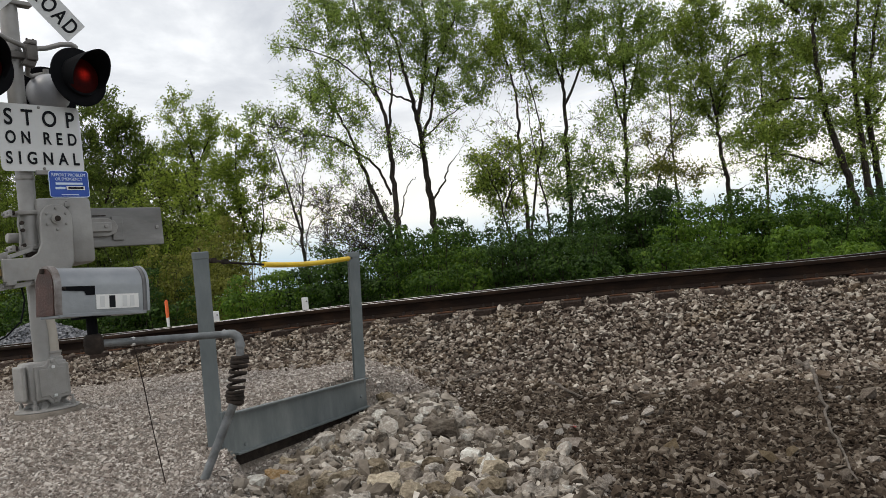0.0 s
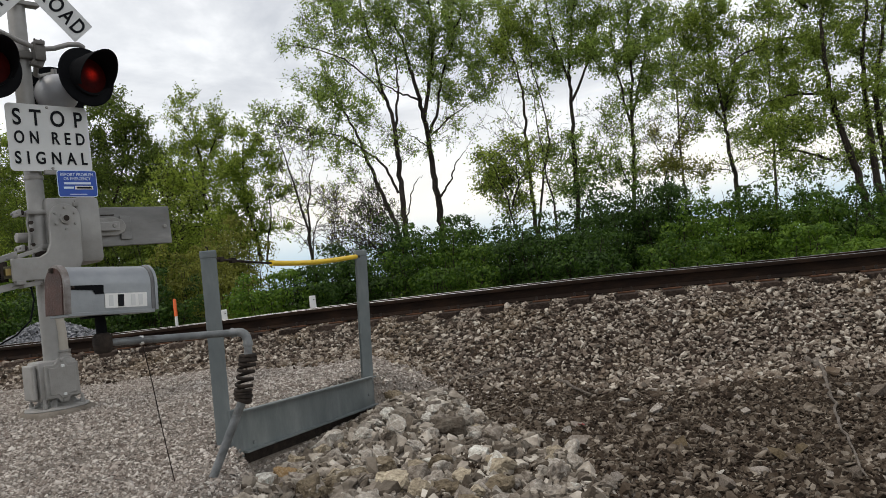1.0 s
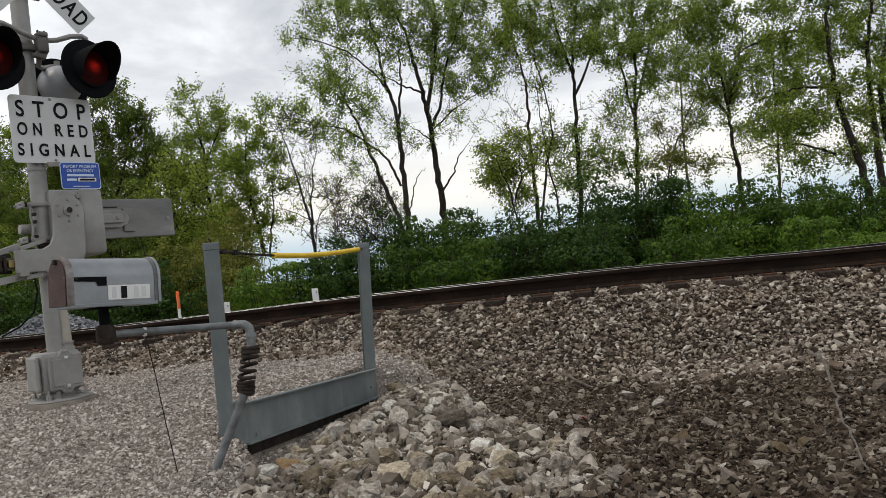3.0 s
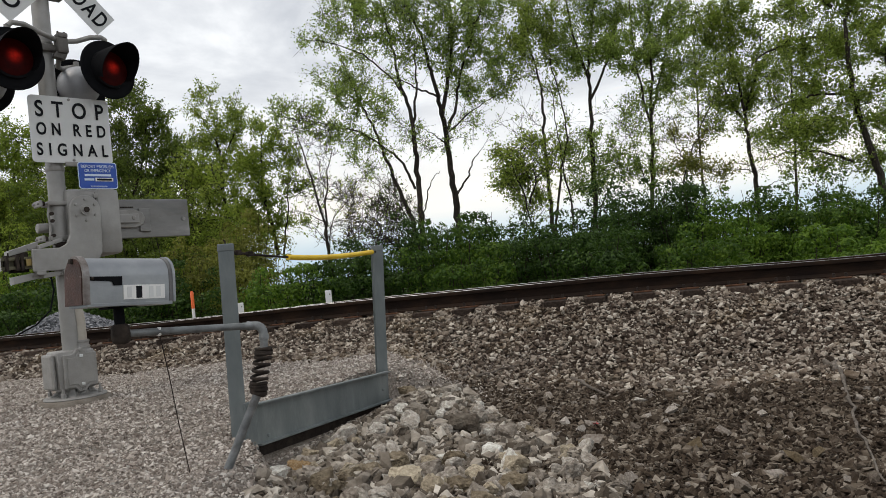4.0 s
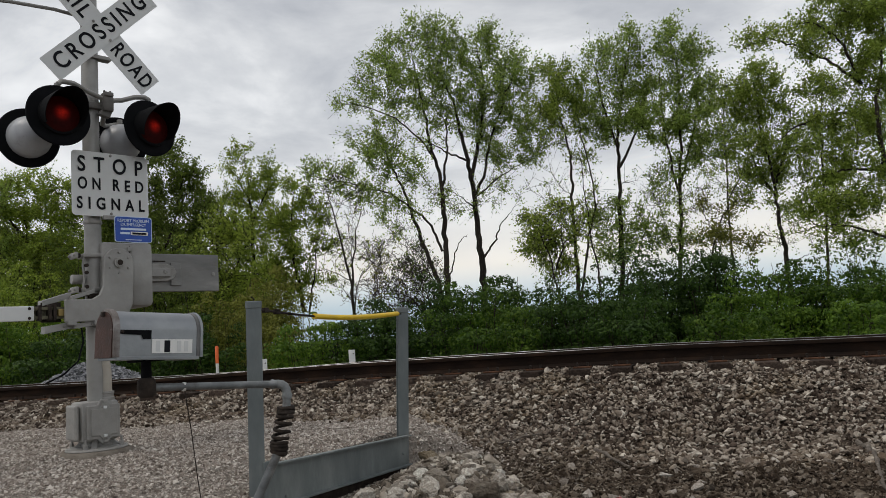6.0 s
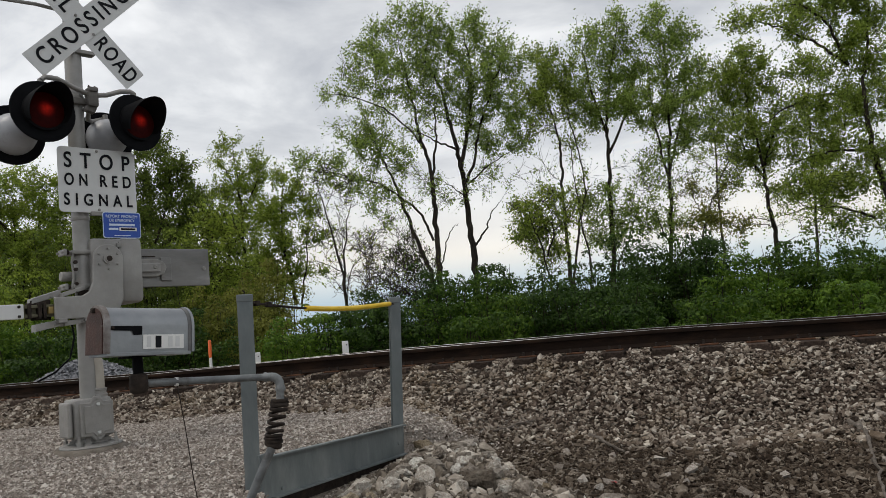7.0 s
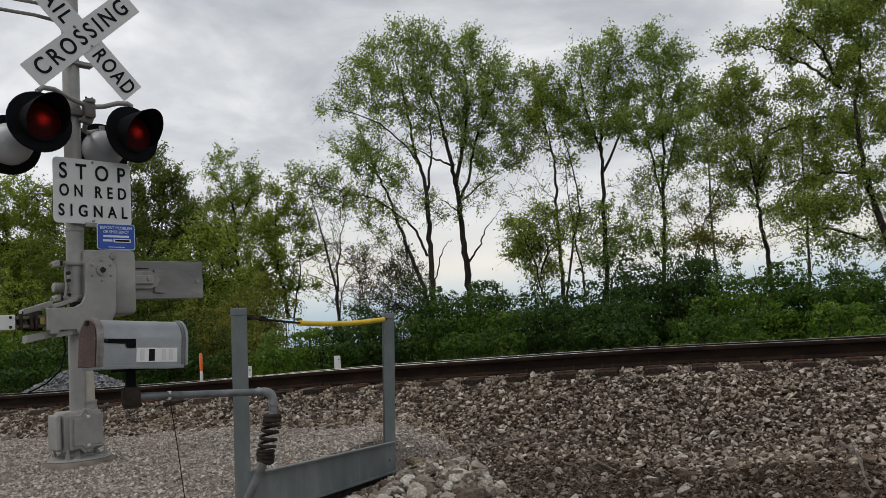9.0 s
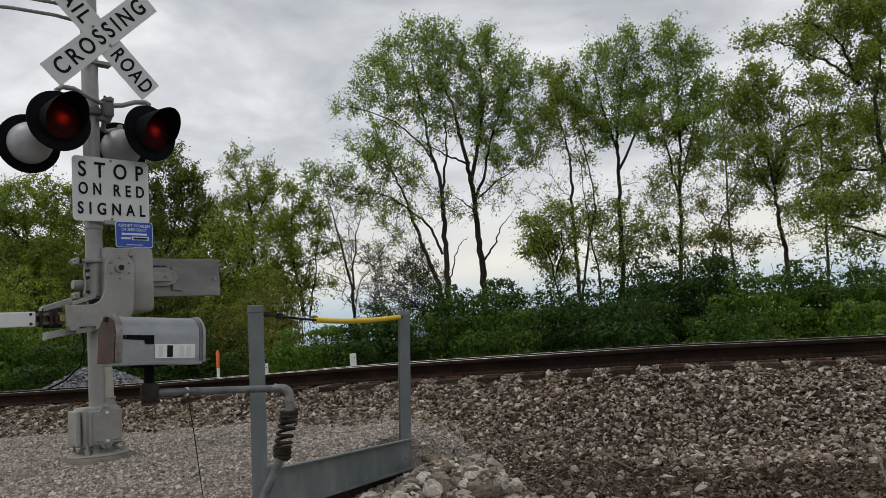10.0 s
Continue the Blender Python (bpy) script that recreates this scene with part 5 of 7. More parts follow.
# ---- trees and shrubs ----
class Wood:
    """Tapered limbs as arrays, with the twig ends where leaves sit."""
    def __init__(self, seed):
        self.r = rng(seed)
        self.v, self.f, self.n, self.tips = [], [], 0, []

    def limb(self, pts, r0, r1, sides=6):
        pts = np.asarray(pts, float)
        k = len(pts)
        d = np.gradient(pts, axis=0)
        d /= np.linalg.norm(d, axis=1)[:, None] + 1e-9
        ref = np.array([0.31, 0.87, 0.38])
        a = np.cross(d, ref)
        a /= np.linalg.norm(a, axis=1)[:, None] + 1e-9
        b = np.cross(d, a)
        rad = np.linspace(r0, r1, k)[:, None, None]
        th = np.arange(sides) * 2 * np.pi / sides
        ring = pts[:, None] + rad * (a[:, None] * np.cos(th)[None, :, None] + b[:, None] * np.sin(th)[None, :, None])
        i = self.n + np.arange(k * sides).reshape(k, sides)
        j = np.roll(i, -1, axis=1)
        self.v.append(ring.reshape(-1, 3))
        self.f.append(np.stack([i[:-1], j[:-1], j[1:], i[1:]], -1).reshape(-1, 4))
        self.n += k * sides

    def curve(self, start, way, length, steps, wander, lift):
        p, d = [np.array(start, float)], np.array(way, float)
        for _ in range(steps):
            d = d + self.r.normal(0, wander, 3) + np.array([0, 0, lift])
            d /= np.linalg.norm(d)
            p.append(p[-1] + d * length / steps)
        return np.array(p)

    def grow(self, pts, r0, r1, level, length, count, start=0.35, lift=0.10, spread=1.0):
        """A limb with side branches on its outer part, down to twigs."""
        self.limb(pts, r0, r1, 8 if level == 0 else (4 if level == 1 else 3))
        k = len(pts) - 1
        if level >= 2:
            self.tips.append(pts)
        if level == 3:
            return
        for c in range(count):
            t = start + (1 - start) * (c + self.r.random()) / count
            s = t * k
            i = min(int(s), k - 1)
            base = pts[i] + (pts[i + 1] - pts[i]) * (s - i)
            ax = pts[i + 1] - pts[i]
            ax /= np.linalg.norm(ax)
            q = self.r.normal(size=3)
            q -= ax * (q @ ax)
            q /= np.linalg.norm(q)
            way = ax * self.r.uniform(0.45, 0.9) + q * spread
            way /= np.linalg.norm(way)
            ln = length * self.r.uniform(0.65, 1.25) * (1.15 - 0.6 * t)
            rr = (r0 + (r1 - r0) * t) * self.r.uniform(0.35, 0.6)
            sub = self.curve(base, way, ln, 4 if level == 0 else (3 if level == 1 else 2), 0.16, lift)
            self.grow(sub, max(rr, 0.006), max(rr * 0.35, 0.004), level + 1, length * 0.5, (0, 6, 5, 0)[level + 1], 0.2, lift, spread)

    def wood(self, name, mat, parent, label=""):
        ob = new(name, mesh_from_arrays(name, np.concatenate(self.v), np.concatenate(self.f), mat, True))
        ob.parent = parent
        return ob


def leaf_mesh(name, r, centres, size, mat, parent, droop=0.3, facing=None):
    """Pointed leaves folded along their middle, two triangles each."""
    n = len(centres)
    a = r.normal(size=(n, 3))
    a[:, 2] -= droop
    a /= np.linalg.norm(a, axis=1)[:, None]
    if facing is not None:
        a -= facing * np.sum(a * facing, axis=1)[:, None] * 0.8
        a /= np.linalg.norm(a, axis=1)[:, None]
    b = np.cross(a, r.normal(size=(n, 3)) if facing is None else facing + r.normal(0, 0.45, (n, 3)))
    b /= np.linalg.norm(b, axis=1)[:, None]
    s = size * r.uniform(0.6, 1.35, (n, 1))
    c = np.cross(a, b)
    p0, p2 = centres - a * s * 0.5, centres + a * s * 0.55
    p1, p3 = centres + b * s * 0.33 + c * s * 0.1, centres - b * s * 0.33 + c * s * 0.1
    v = np.stack([p0, p1, p2, p3], 1).reshape(-1, 3)
    ob = new(name, mesh_from_arrays(name, v, np.arange(4 * n).reshape(n, 4), mat))
    ob.parent = parent
    return ob


def tree(stems, leaves, leaf, seed, label, branch=1.8, count=12, start=0.35, size=0.072, bark=None, lift=0.07, blur=0.055, spread=1.0):
    """stems: rows of (way-points, base radius, tip radius); all in the world."""
    w = Wood(seed)
    base = stems[0][0][0]
    root = thing("tree", pose(*base), label, "tree")
    for pts, r0, r1 in stems:
        pts = np.asarray(pts, float)
        t = np.linspace(0, len(pts) - 1, 4 * (len(pts) - 1) + 1)
        fine = np.column_stack([np.interp(t, np.arange(len(pts)), pts[:, k]) for k in range(3)])
        for _ in range(3):
            fine[1:-1] = (fine[:-2] + 2 * fine[1:-1] + fine[2:]) / 4
        fine[1:-1] += w.r.normal(0, 0.025, fine[1:-1].shape)
        w.grow(fine - np.array(base), r0, r1, 0, branch, count, start, lift, spread)
    w.wood("trunk", bark or BARK, root)
    if leaves:
        tips = w.tips
        leaves = leaves // 3 * 3
        idx = np.repeat(w.r.integers(0, len(tips), leaves // 3), 3)
        k = np.array([len(t) for t in tips])
        u = np.repeat(w.r.uniform(0.05, 1.0, leaves // 3), 3)
        P = np.stack([tips[i][min(int(q * (n - 1)), n - 2)] + (tips[i][min(int(q * (n - 1)), n - 2) + 1] - tips[i][min(int(q * (n - 1)), n - 2)]) * (q * (n - 1) % 1) for i, q, n in zip(idx, u, k[idx])])
        P = P + np.repeat(w.r.normal(0, 0.05, (leaves // 3, 3)), 3, axis=0) + w.r.normal(0, blur, P.shape)
        leaf_mesh("crown", w.r, P, size, leaf, root)
    return root


def grown_tree(label, stems, lobes, leaf, seed, leaves, size=0.067, bark=None):
    """stems: rows of (way-points, base radius, tip radius). lobes: masses of the crown, rows of
    (x, y, z, half width, half height, fullness). Boughs reach from the wood into the lobes and carry twigs with leaves."""
    w = Wood(seed)
    r = w.r
    base = np.array(stems[0][0][0], float)
    root = thing("tree", pose(*base), label, "tree")
    nodes, radii, ways = [], [], []
    for pts, r0, r1 in stems:
        pts = np.asarray(pts, float)
        t = np.linspace(0, len(pts) - 1, 5 * (len(pts) - 1) + 1)
        fine = np.column_stack([np.interp(t, np.arange(len(pts)), pts[:, k]) for k in range(3)])
        for _ in range(3):
            fine[1:-1] = (fine[:-2] + 2 * fine[1:-1] + fine[2:]) / 4
        fine[1:-1] += r.normal(0, 0.018, fine[1:-1].shape)
        fine -= base
        w.limb(fine, r0 * 0.82, r1, 8)
        d = np.gradient(fine, axis=0)
        d /= np.linalg.norm(d, axis=1)[:, None]
        low = fine[:, 2] > 1.6
        nodes += list(fine[low])
        radii += list(np.linspace(r0, r1, len(fine))[low])
        ways += list(d[low])
    # goals of the boughs, strewn through the lobes
    goals, full = [], []
    for x, y, z, rx, rz, dense in lobes:
        n = max(6, int(17 * (rx * rz) ** 0.9 / 0.36 * (0.4 + 0.6 * dense)))
        q = r.normal(size=(n, 3))
        q *= (r.random((n, 1)) ** 0.36) / np.linalg.norm(q, axis=1)[:, None]
        q += np.array([0, 0, 0.05])
        goals.append(np.array([x, y, z]) - base + q * np.array([rx * 1.20, max(rx * 1.35, 0.7), rz * 1.08]))
        full += [dense] * n
    goals, full = np.concatenate(goals), np.array(full)
    N = np.array(nodes)
    near = np.array([np.min(np.linalg.norm(N - g, axis=1)) for g in goals])
    ends = []
    for i in np.argsort(near):
        g = goals[i]
        N = np.array(nodes)
        dv = g - N
        ln = np.linalg.norm(dv, axis=1) + 1e-6
        flat = np.linalg.norm(dv[:, :2], axis=1)
        # wood reaches up and out: no bough hangs far below its root or turns back
        cost = ln + 1.3 * np.clip(0.30 * flat - dv[:, 2], 0, 9) + 0.35 * ln * (1 - np.sum(dv * np.array(ways), axis=1) / ln)
        j = int(np.argmin(cost))
        p0, L = N[j], float(ln[j])
        if L < 0.08:
            continue
        c = p0 + ways[j] * L * 0.35 + np.array([0, 0, 0.10 * L]) + r.normal(0, 0.06 * L, 3)
        u = np.linspace(0, 1, 6)[:, None]
        path = (1 - u) ** 2 * p0 + 2 * u * (1 - u) * c + u * u * g
        path[1:-1] += r.normal(0, 0.025 * L, (4, 3))
        ra = min(radii[j] * 0.7, 0.005 + 0.011 * L)
        w.limb(path, ra, max(0.0035, ra * 0.35), 5 if ra > 0.02 else 4)
        d = np.gradient(path, axis=0)
        d /= np.linalg.norm(d, axis=1)[:, None] + 1e-9
        for k in (2, 3, 4, 5):
            nodes.append(path[k])
            radii.append(max(0.004, ra * (1 - 0.13 * k)))
            ways.append(d[k])
        for _ in range(int(5 + 7 * L ** 0.5)):
            s = r.uniform(0.25, 1.0) * 5
            k = min(int(s), 4)
            b = path[k] + (path[k + 1] - path[k]) * (s - k)
            q = r.normal(size=3)
            way = d[k] * 0.7 + q / np.linalg.norm(q) + np.array([0, 0, 0.12])
            tw = w.curve(b, way / np.linalg.norm(way), r.uniform(0.20, 0.62), 2, 0.2, 0.05)
            w.limb(tw, 0.0042, 0.003, 3)
            ends.append((tw, full[i]))
    w.wood("trunk", bark or BARK, root)
    # leaves in small sprays along the twigs
    n = len(ends)
    weight = np.array([e[1] for e in ends]) ** 1.5
    pick = r.choice(n, leaves // 3, p=weight / weight.sum())
    tw = np.array([e[0] for e in ends])[pick]
    u = r.uniform(0.1, 2.0, (len(pick), 1))
    P = np.where(u < 1, tw[:, 0] + (tw[:, 1] - tw[:, 0]) * u, tw[:, 1] + (tw[:, 2] - tw[:, 1]) * (u - 1))
    P = np.repeat(P, 3, axis=0)
    P += r.normal(0, 0.065, P.shape)
    leaf_mesh("crown", r, P, size, leaf, root)
    return root


def shrub(x, y, z, wide, deep, high, leaves, leaf, seed, label, size=0.066):
    r = rng(seed)
    root = thing("shrub", pose(x, y, z), label, "shrub", "undergrowth along the track")
    w = Wood(seed + 1)
    clumps = []
    leaves = int(leaves * 0.95)
    for _ in range(int(14 + wide * deep * 6)):
        a, q = r.uniform(0, 2 * np.pi), math.sqrt(r.random())
        cx, cy = wide * q * math.cos(a), deep * q * math.sin(a)
        top = high * (1 - 0.42 * q * q) * r.uniform(0.66, 1.14)
        w.limb(w.curve((cx * 0.6, cy * 0.6, 0), (cx * 0.25, cy * 0.25, 1), top, 5, 0.12, 0.1), 0.018, 0.004, 4)
        for hz in np.arange(0.2, top - 0.12, 0.40):
            clumps.append((cx * (0.75 + 0.25 * hz / top) + r.normal(0, 0.1), cy * (0.75 + 0.25 * hz / top) + r.normal(0, 0.1), hz, 0.15 + 0.19 * r.random()))
        clumps.append((cx + r.normal(0, 0.08), cy + r.normal(0, 0.08), top * r.uniform(0.92, 1.05), 0.08 + 0.07 * r.random()))
    c = np.array(clumps)
    share = c[:, 3] ** 1.4
    i = r.choice(len(c), leaves, p=share / share.sum())
    # leaves sit in shells round each clump, fuller above, and face outwards
    out = r.normal(0, 1, (leaves, 3)) + np.array([0, 0, 0.35])
    out /= np.linalg.norm(out, axis=1)[:, None]
    P = c[i, :3] + out * c[i, 3:] * r.uniform(0.7, 1.15, (leaves, 1)) * np.array([1.25, 1.25, 0.85])
    ok = P[:, 2] > 0.02
    P, out = P[ok], out[ok]
    w.wood("woody_base", BARK, root)
    leaf_mesh("foliage", r, P, size, leaf, root, 0.1, out)
    return root


# ---- build the place ----
land = terrain()
track()
crossing_signal()
guard_frame()
mailbox()
marker_posts()
litter()
dead_branches()

# trees along the far side of the track
grown_tree("tall young tree with leaning double trunk and thin spring leaves",
     [([(0.20, 22.00, 0.30), (0.18, 22.00, 1.67), (0.26, 21.75, 2.62), (0.26, 22.05, 3.79), (0.27, 21.68, 4.73), (0.29, 21.90, 5.43), (0.14, 22.23, 6.18), (-0.02, 22.07, 6.84), (-0.08, 22.23, 7.74), (-0.25, 21.91, 8.69), (-0.37, 22.45, 9.77)], 0.125, 0.014),
      ([(0.11, 22.00, 1.92), (-0.03, 21.95, 2.74), (-0.34, 22.30, 3.62), (-0.56, 21.88, 4.33), (-0.75, 21.94, 5.10), (-1.04, 22.09, 5.82), (-1.31, 21.82, 6.53), (-1.58, 22.24, 7.43)], 0.090, 0.012),
      ([(0.16, 22.00, 3.46), (-0.08, 22.07, 4.23), (-0.54, 22.28, 4.75), (-1.23, 21.85, 5.23), (-2.07, 22.28, 5.59), (-2.84, 21.88, 5.69), (-3.55, 22.06, 5.95)], 0.050, 0.010),
      ([(0.30, 22.00, 5.36), (0.50, 21.83, 6.31), (0.50, 22.24, 7.18), (0.70, 22.25, 7.95)], 0.050, 0.010),
      ([(0.11, 22.00, 6.18), (-0.23, 22.02, 6.76), (-0.92, 21.96, 7.47), (-1.73, 21.98, 7.88), (-2.45, 21.82, 7.97)], 0.040, 0.008),
      ([(0.32, 22.00, 2.63), (0.47, 22.08, 3.29), (0.70, 22.02, 3.75), (0.90, 21.69, 3.86)], 0.028, 0.006)],
     [(-0.89, 22.29, 9.43, 0.89, 0.65, 1.0), (-0.09, 21.75, 9.74, 0.73, 0.52, 1.0), (-1.85, 22.09, 8.84, 0.52, 0.23, 0.6), (-2.29, 21.87, 7.97, 0.55, 0.26, 0.8), (-1.07, 22.32, 8.11, 0.94, 0.62, 1.0), (-0.10, 21.75, 8.45, 0.73, 0.89, 1.0), (-1.64, 22.19, 6.90, 0.71, 0.52, 1.0), (-0.93, 22.11, 6.24, 0.89, 0.62, 1.0), (-2.86, 22.19, 6.09, 0.75, 0.32, 0.9), (-3.69, 22.14, 6.08, 0.39, 0.23, 0.7), (-1.88, 21.82, 5.24, 0.97, 0.36, 1.0), (-1.03, 21.92, 4.70, 0.68, 0.36, 0.8), (-1.16, 22.08, 4.04, 0.58, 0.19, 0.5), (0.06, 21.90, 7.21, 0.68, 0.73, 0.8), (-0.04, 21.90, 4.79, 0.58, 0.58, 0.5), (-0.56, 22.00, 5.51, 0.49, 0.39, 0.50), (-2.71, 22.00, 5.50, 0.65, 0.23, 0.40)],
     LEAF, 101, 23780)
grown_tree("tall straight tree with forked trunk and fresh green crown",
     [([(1.28, 22.50, 0.30), (1.26, 22.50, 1.60), (1.32, 22.48, 2.59), (1.31, 22.68, 3.79), (1.27, 22.93, 4.86), (1.20, 22.74, 5.70), (1.05, 22.47, 6.51), (0.90, 22.70, 7.63), (0.73, 22.74, 8.37), (0.35, 22.41, 8.99), (0.15, 22.37, 9.70)], 0.150, 0.014),
      ([(1.18, 22.50, 5.61), (1.44, 22.50, 6.49), (1.62, 22.47, 7.34), (1.76, 22.73, 8.29), (1.74, 22.66, 9.16), (1.62, 22.58, 9.76)], 0.080, 0.012),
      ([(1.24, 22.50, 5.13), (1.54, 22.29, 5.58), (1.72, 22.65, 6.33), (1.89, 22.41, 6.95), (2.30, 22.37, 7.78), (2.58, 21.96, 8.49), (2.79, 22.01, 8.93)], 0.060, 0.010),
      ([(1.09, 22.50, 6.17), (0.66, 22.44, 6.36), (0.26, 22.19, 6.59), (-0.15, 22.59, 6.89)], 0.045, 0.010),
      ([(1.39, 22.50, 3.26), (1.77, 22.52, 3.74), (1.95, 22.63, 4.24), (2.31, 22.75, 4.58)], 0.040, 0.008),
      ([(1.32, 22.50, 5.09), (1.94, 22.30, 5.55), (2.54, 22.99, 6.00), (3.00, 22.67, 6.15)], 0.030, 0.008),
      ([(1.26, 22.50, 4.70), (0.98, 22.63, 5.00), (0.58, 22.49, 5.26)], 0.030, 0.008)],
     [(0.51, 22.35, 9.99, 0.53, 0.43, 1.0), (1.61, 22.61, 9.65, 0.80, 0.56, 1.0), (0.87, 22.57, 9.01, 0.70, 0.70, 1.0), (2.27, 22.71, 9.17, 0.70, 0.56, 1.0), (2.92, 22.42, 8.66, 0.50, 0.66, 1.0), (1.81, 22.34, 8.07, 0.93, 0.76, 1.0), (2.64, 22.61, 7.57, 0.70, 0.76, 1.0), (3.13, 22.54, 6.93, 0.36, 0.70, 0.9), (3.00, 22.45, 6.02, 0.40, 0.20, 0.6), (1.71, 22.60, 6.63, 0.80, 0.63, 0.9), (2.35, 22.45, 6.27, 0.70, 0.46, 0.9), (1.18, 22.62, 7.50, 0.60, 0.76, 0.9), (2.00, 22.32, 5.30, 0.66, 0.36, 0.5), (1.04, 22.37, 4.78, 0.66, 0.56, 0.4)],
     LEAF, 102, 25541)
grown_tree("slender multi-stemmed tree with sparse lower leaves",
     [([(3.81, 21.00, 0.30), (3.79, 21.00, 1.69), (3.82, 21.05, 2.31), (3.85, 21.14, 3.41), (3.90, 21.26, 4.71), (3.90, 21.03, 5.47), (3.82, 20.79, 6.22), (3.71, 20.99, 6.93), (3.50, 20.83, 7.47)], 0.085, 0.010),
      ([(3.86, 21.00, 0.30), (3.84, 21.00, 1.60), (4.19, 21.12, 3.38), (4.50, 21.04, 4.30), (4.49, 21.22, 5.30), (4.20, 20.73, 6.18), (4.17, 20.91, 7.20)], 0.050, 0.008),
      ([(4.36, 21.00, 0.30), (4.34, 21.00, 1.64), (4.41, 21.06, 2.26), (4.20, 20.57, 3.32), (4.17, 20.86, 4.61), (4.10, 20.70, 5.70)], 0.045, 0.008)],
     [(3.73, 21.02, 7.92, 0.40, 0.49, 1.0), (3.44, 20.98, 7.14, 0.49, 0.53, 1.0), (4.08, 21.02, 7.43, 0.43, 0.80, 1.0), (3.80, 20.89, 6.41, 0.56, 0.40, 0.6), (4.32, 21.09, 5.61, 0.43, 0.34, 0.7), (3.25, 21.06, 6.13, 0.25, 0.15, 0.4), (3.03, 21.07, 3.66, 0.62, 0.49, 0.9), (3.33, 20.87, 2.98, 0.56, 0.34, 0.9), (4.21, 21.01, 3.84, 0.49, 0.71, 0.6), (2.81, 20.94, 3.15, 0.46, 0.31, 0.8), (3.06, 21.00, 4.96, 0.49, 0.43, 0.12), (3.24, 21.00, 4.39, 0.43, 0.31, 0.25), (4.44, 21.00, 4.62, 0.43, 0.43, 0.30)],
     LEAFMID, 103, 14318)
grown_tree("tall tree with upright limbs and green crown",
     [([(5.05, 21.50, 0.30), (5.03, 21.50, 1.30), (5.15, 21.46, 2.55), (5.18, 21.28, 3.81), (5.45, 21.88, 5.54), (5.38, 21.60, 6.31), (5.56, 21.66, 7.15), (5.77, 21.62, 8.14), (5.90, 21.13, 8.96)], 0.105, 0.012),
      ([(5.37, 21.50, 5.46), (5.93, 21.79, 6.40), (6.29, 21.58, 7.24), (6.44, 21.52, 8.05)], 0.050, 0.010),
      ([(5.36, 21.50, 6.04), (5.11, 21.52, 7.06), (4.92, 21.27, 8.00), (4.96, 21.59, 8.70)], 0.050, 0.010),
      ([(5.19, 21.50, 0.30), (5.17, 21.50, 1.60), (5.33, 21.55, 2.39), (5.82, 21.72, 3.17), (6.11, 21.56, 4.10)], 0.040, 0.008)],
     [(6.05, 21.49, 9.13, 0.35, 0.51, 1.0), (5.22, 21.52, 8.52, 0.57, 0.63, 1.0), (6.04, 21.69, 8.06, 0.63, 0.66, 1.0), (4.97, 21.49, 7.39, 0.60, 0.57, 1.0), (6.17, 21.50, 7.06, 0.57, 0.60, 1.0), (5.43, 21.54, 6.66, 0.73, 0.54, 1.0), (4.60, 21.41, 6.73, 0.41, 0.41, 0.8), (5.14, 21.51, 3.84, 0.73, 0.73, 0.8), (4.88, 21.55, 3.06, 0.60, 0.44, 0.9), (5.77, 21.59, 3.48, 0.44, 0.57, 0.7), (6.15, 21.37, 4.88, 0.47, 0.28, 0.4), (5.97, 21.50, 4.43, 0.51, 0.41, 0.30)],
     LEAF, 104, 20349)
grown_tree("slim upright tree with a pointed green crown",
     [([(6.58, 21.00, 0.30), (6.56, 21.00, 1.48), (6.69, 20.88, 3.01), (6.83, 20.97, 4.43), (6.98, 20.91, 6.01), (7.24, 21.30, 7.75), (7.03, 20.84, 8.51), (7.06, 21.06, 9.44)], 0.088, 0.008),
      ([(6.89, 21.00, 4.75), (7.27, 21.08, 5.71), (7.57, 21.05, 6.82), (7.91, 21.48, 8.10)], 0.050, 0.008),
      ([(6.85, 21.00, 4.44), (6.61, 20.86, 5.38), (6.55, 20.91, 6.53), (6.56, 20.82, 7.97)], 0.045, 0.008),
      ([(6.69, 21.00, 2.55), (6.35, 20.78, 3.18), (6.23, 20.86, 3.98)], 0.030, 0.006)],
     [(7.00, 20.96, 9.11, 0.25, 0.53, 1.0), (6.70, 21.05, 8.67, 0.40, 0.34, 1.0), (7.41, 21.06, 8.49, 0.46, 0.46, 1.0), (7.80, 21.06, 8.33, 0.25, 0.31, 0.9), (7.08, 20.84, 7.53, 0.71, 0.71, 1.0), (7.89, 20.94, 7.42, 0.34, 0.56, 0.9), (6.60, 20.82, 6.37, 0.71, 0.74, 1.0), (7.46, 20.86, 6.32, 0.71, 0.71, 1.0), (7.93, 21.09, 5.58, 0.56, 0.43, 0.8), (6.66, 20.83, 5.21, 0.65, 0.46, 0.8), (6.39, 21.01, 3.36, 0.53, 0.43, 0.9), (6.57, 20.91, 4.12, 0.46, 0.34, 0.7), (6.91, 20.95, 3.16, 0.37, 0.43, 0.6), (7.34, 21.00, 4.40, 0.49, 0.49, 0.30), (6.16, 21.00, 4.49, 0.40, 0.46, 0.30), (8.40, 21.00, 6.09, 0.37, 0.46, 0.60)],
     LEAF, 105, 21783)
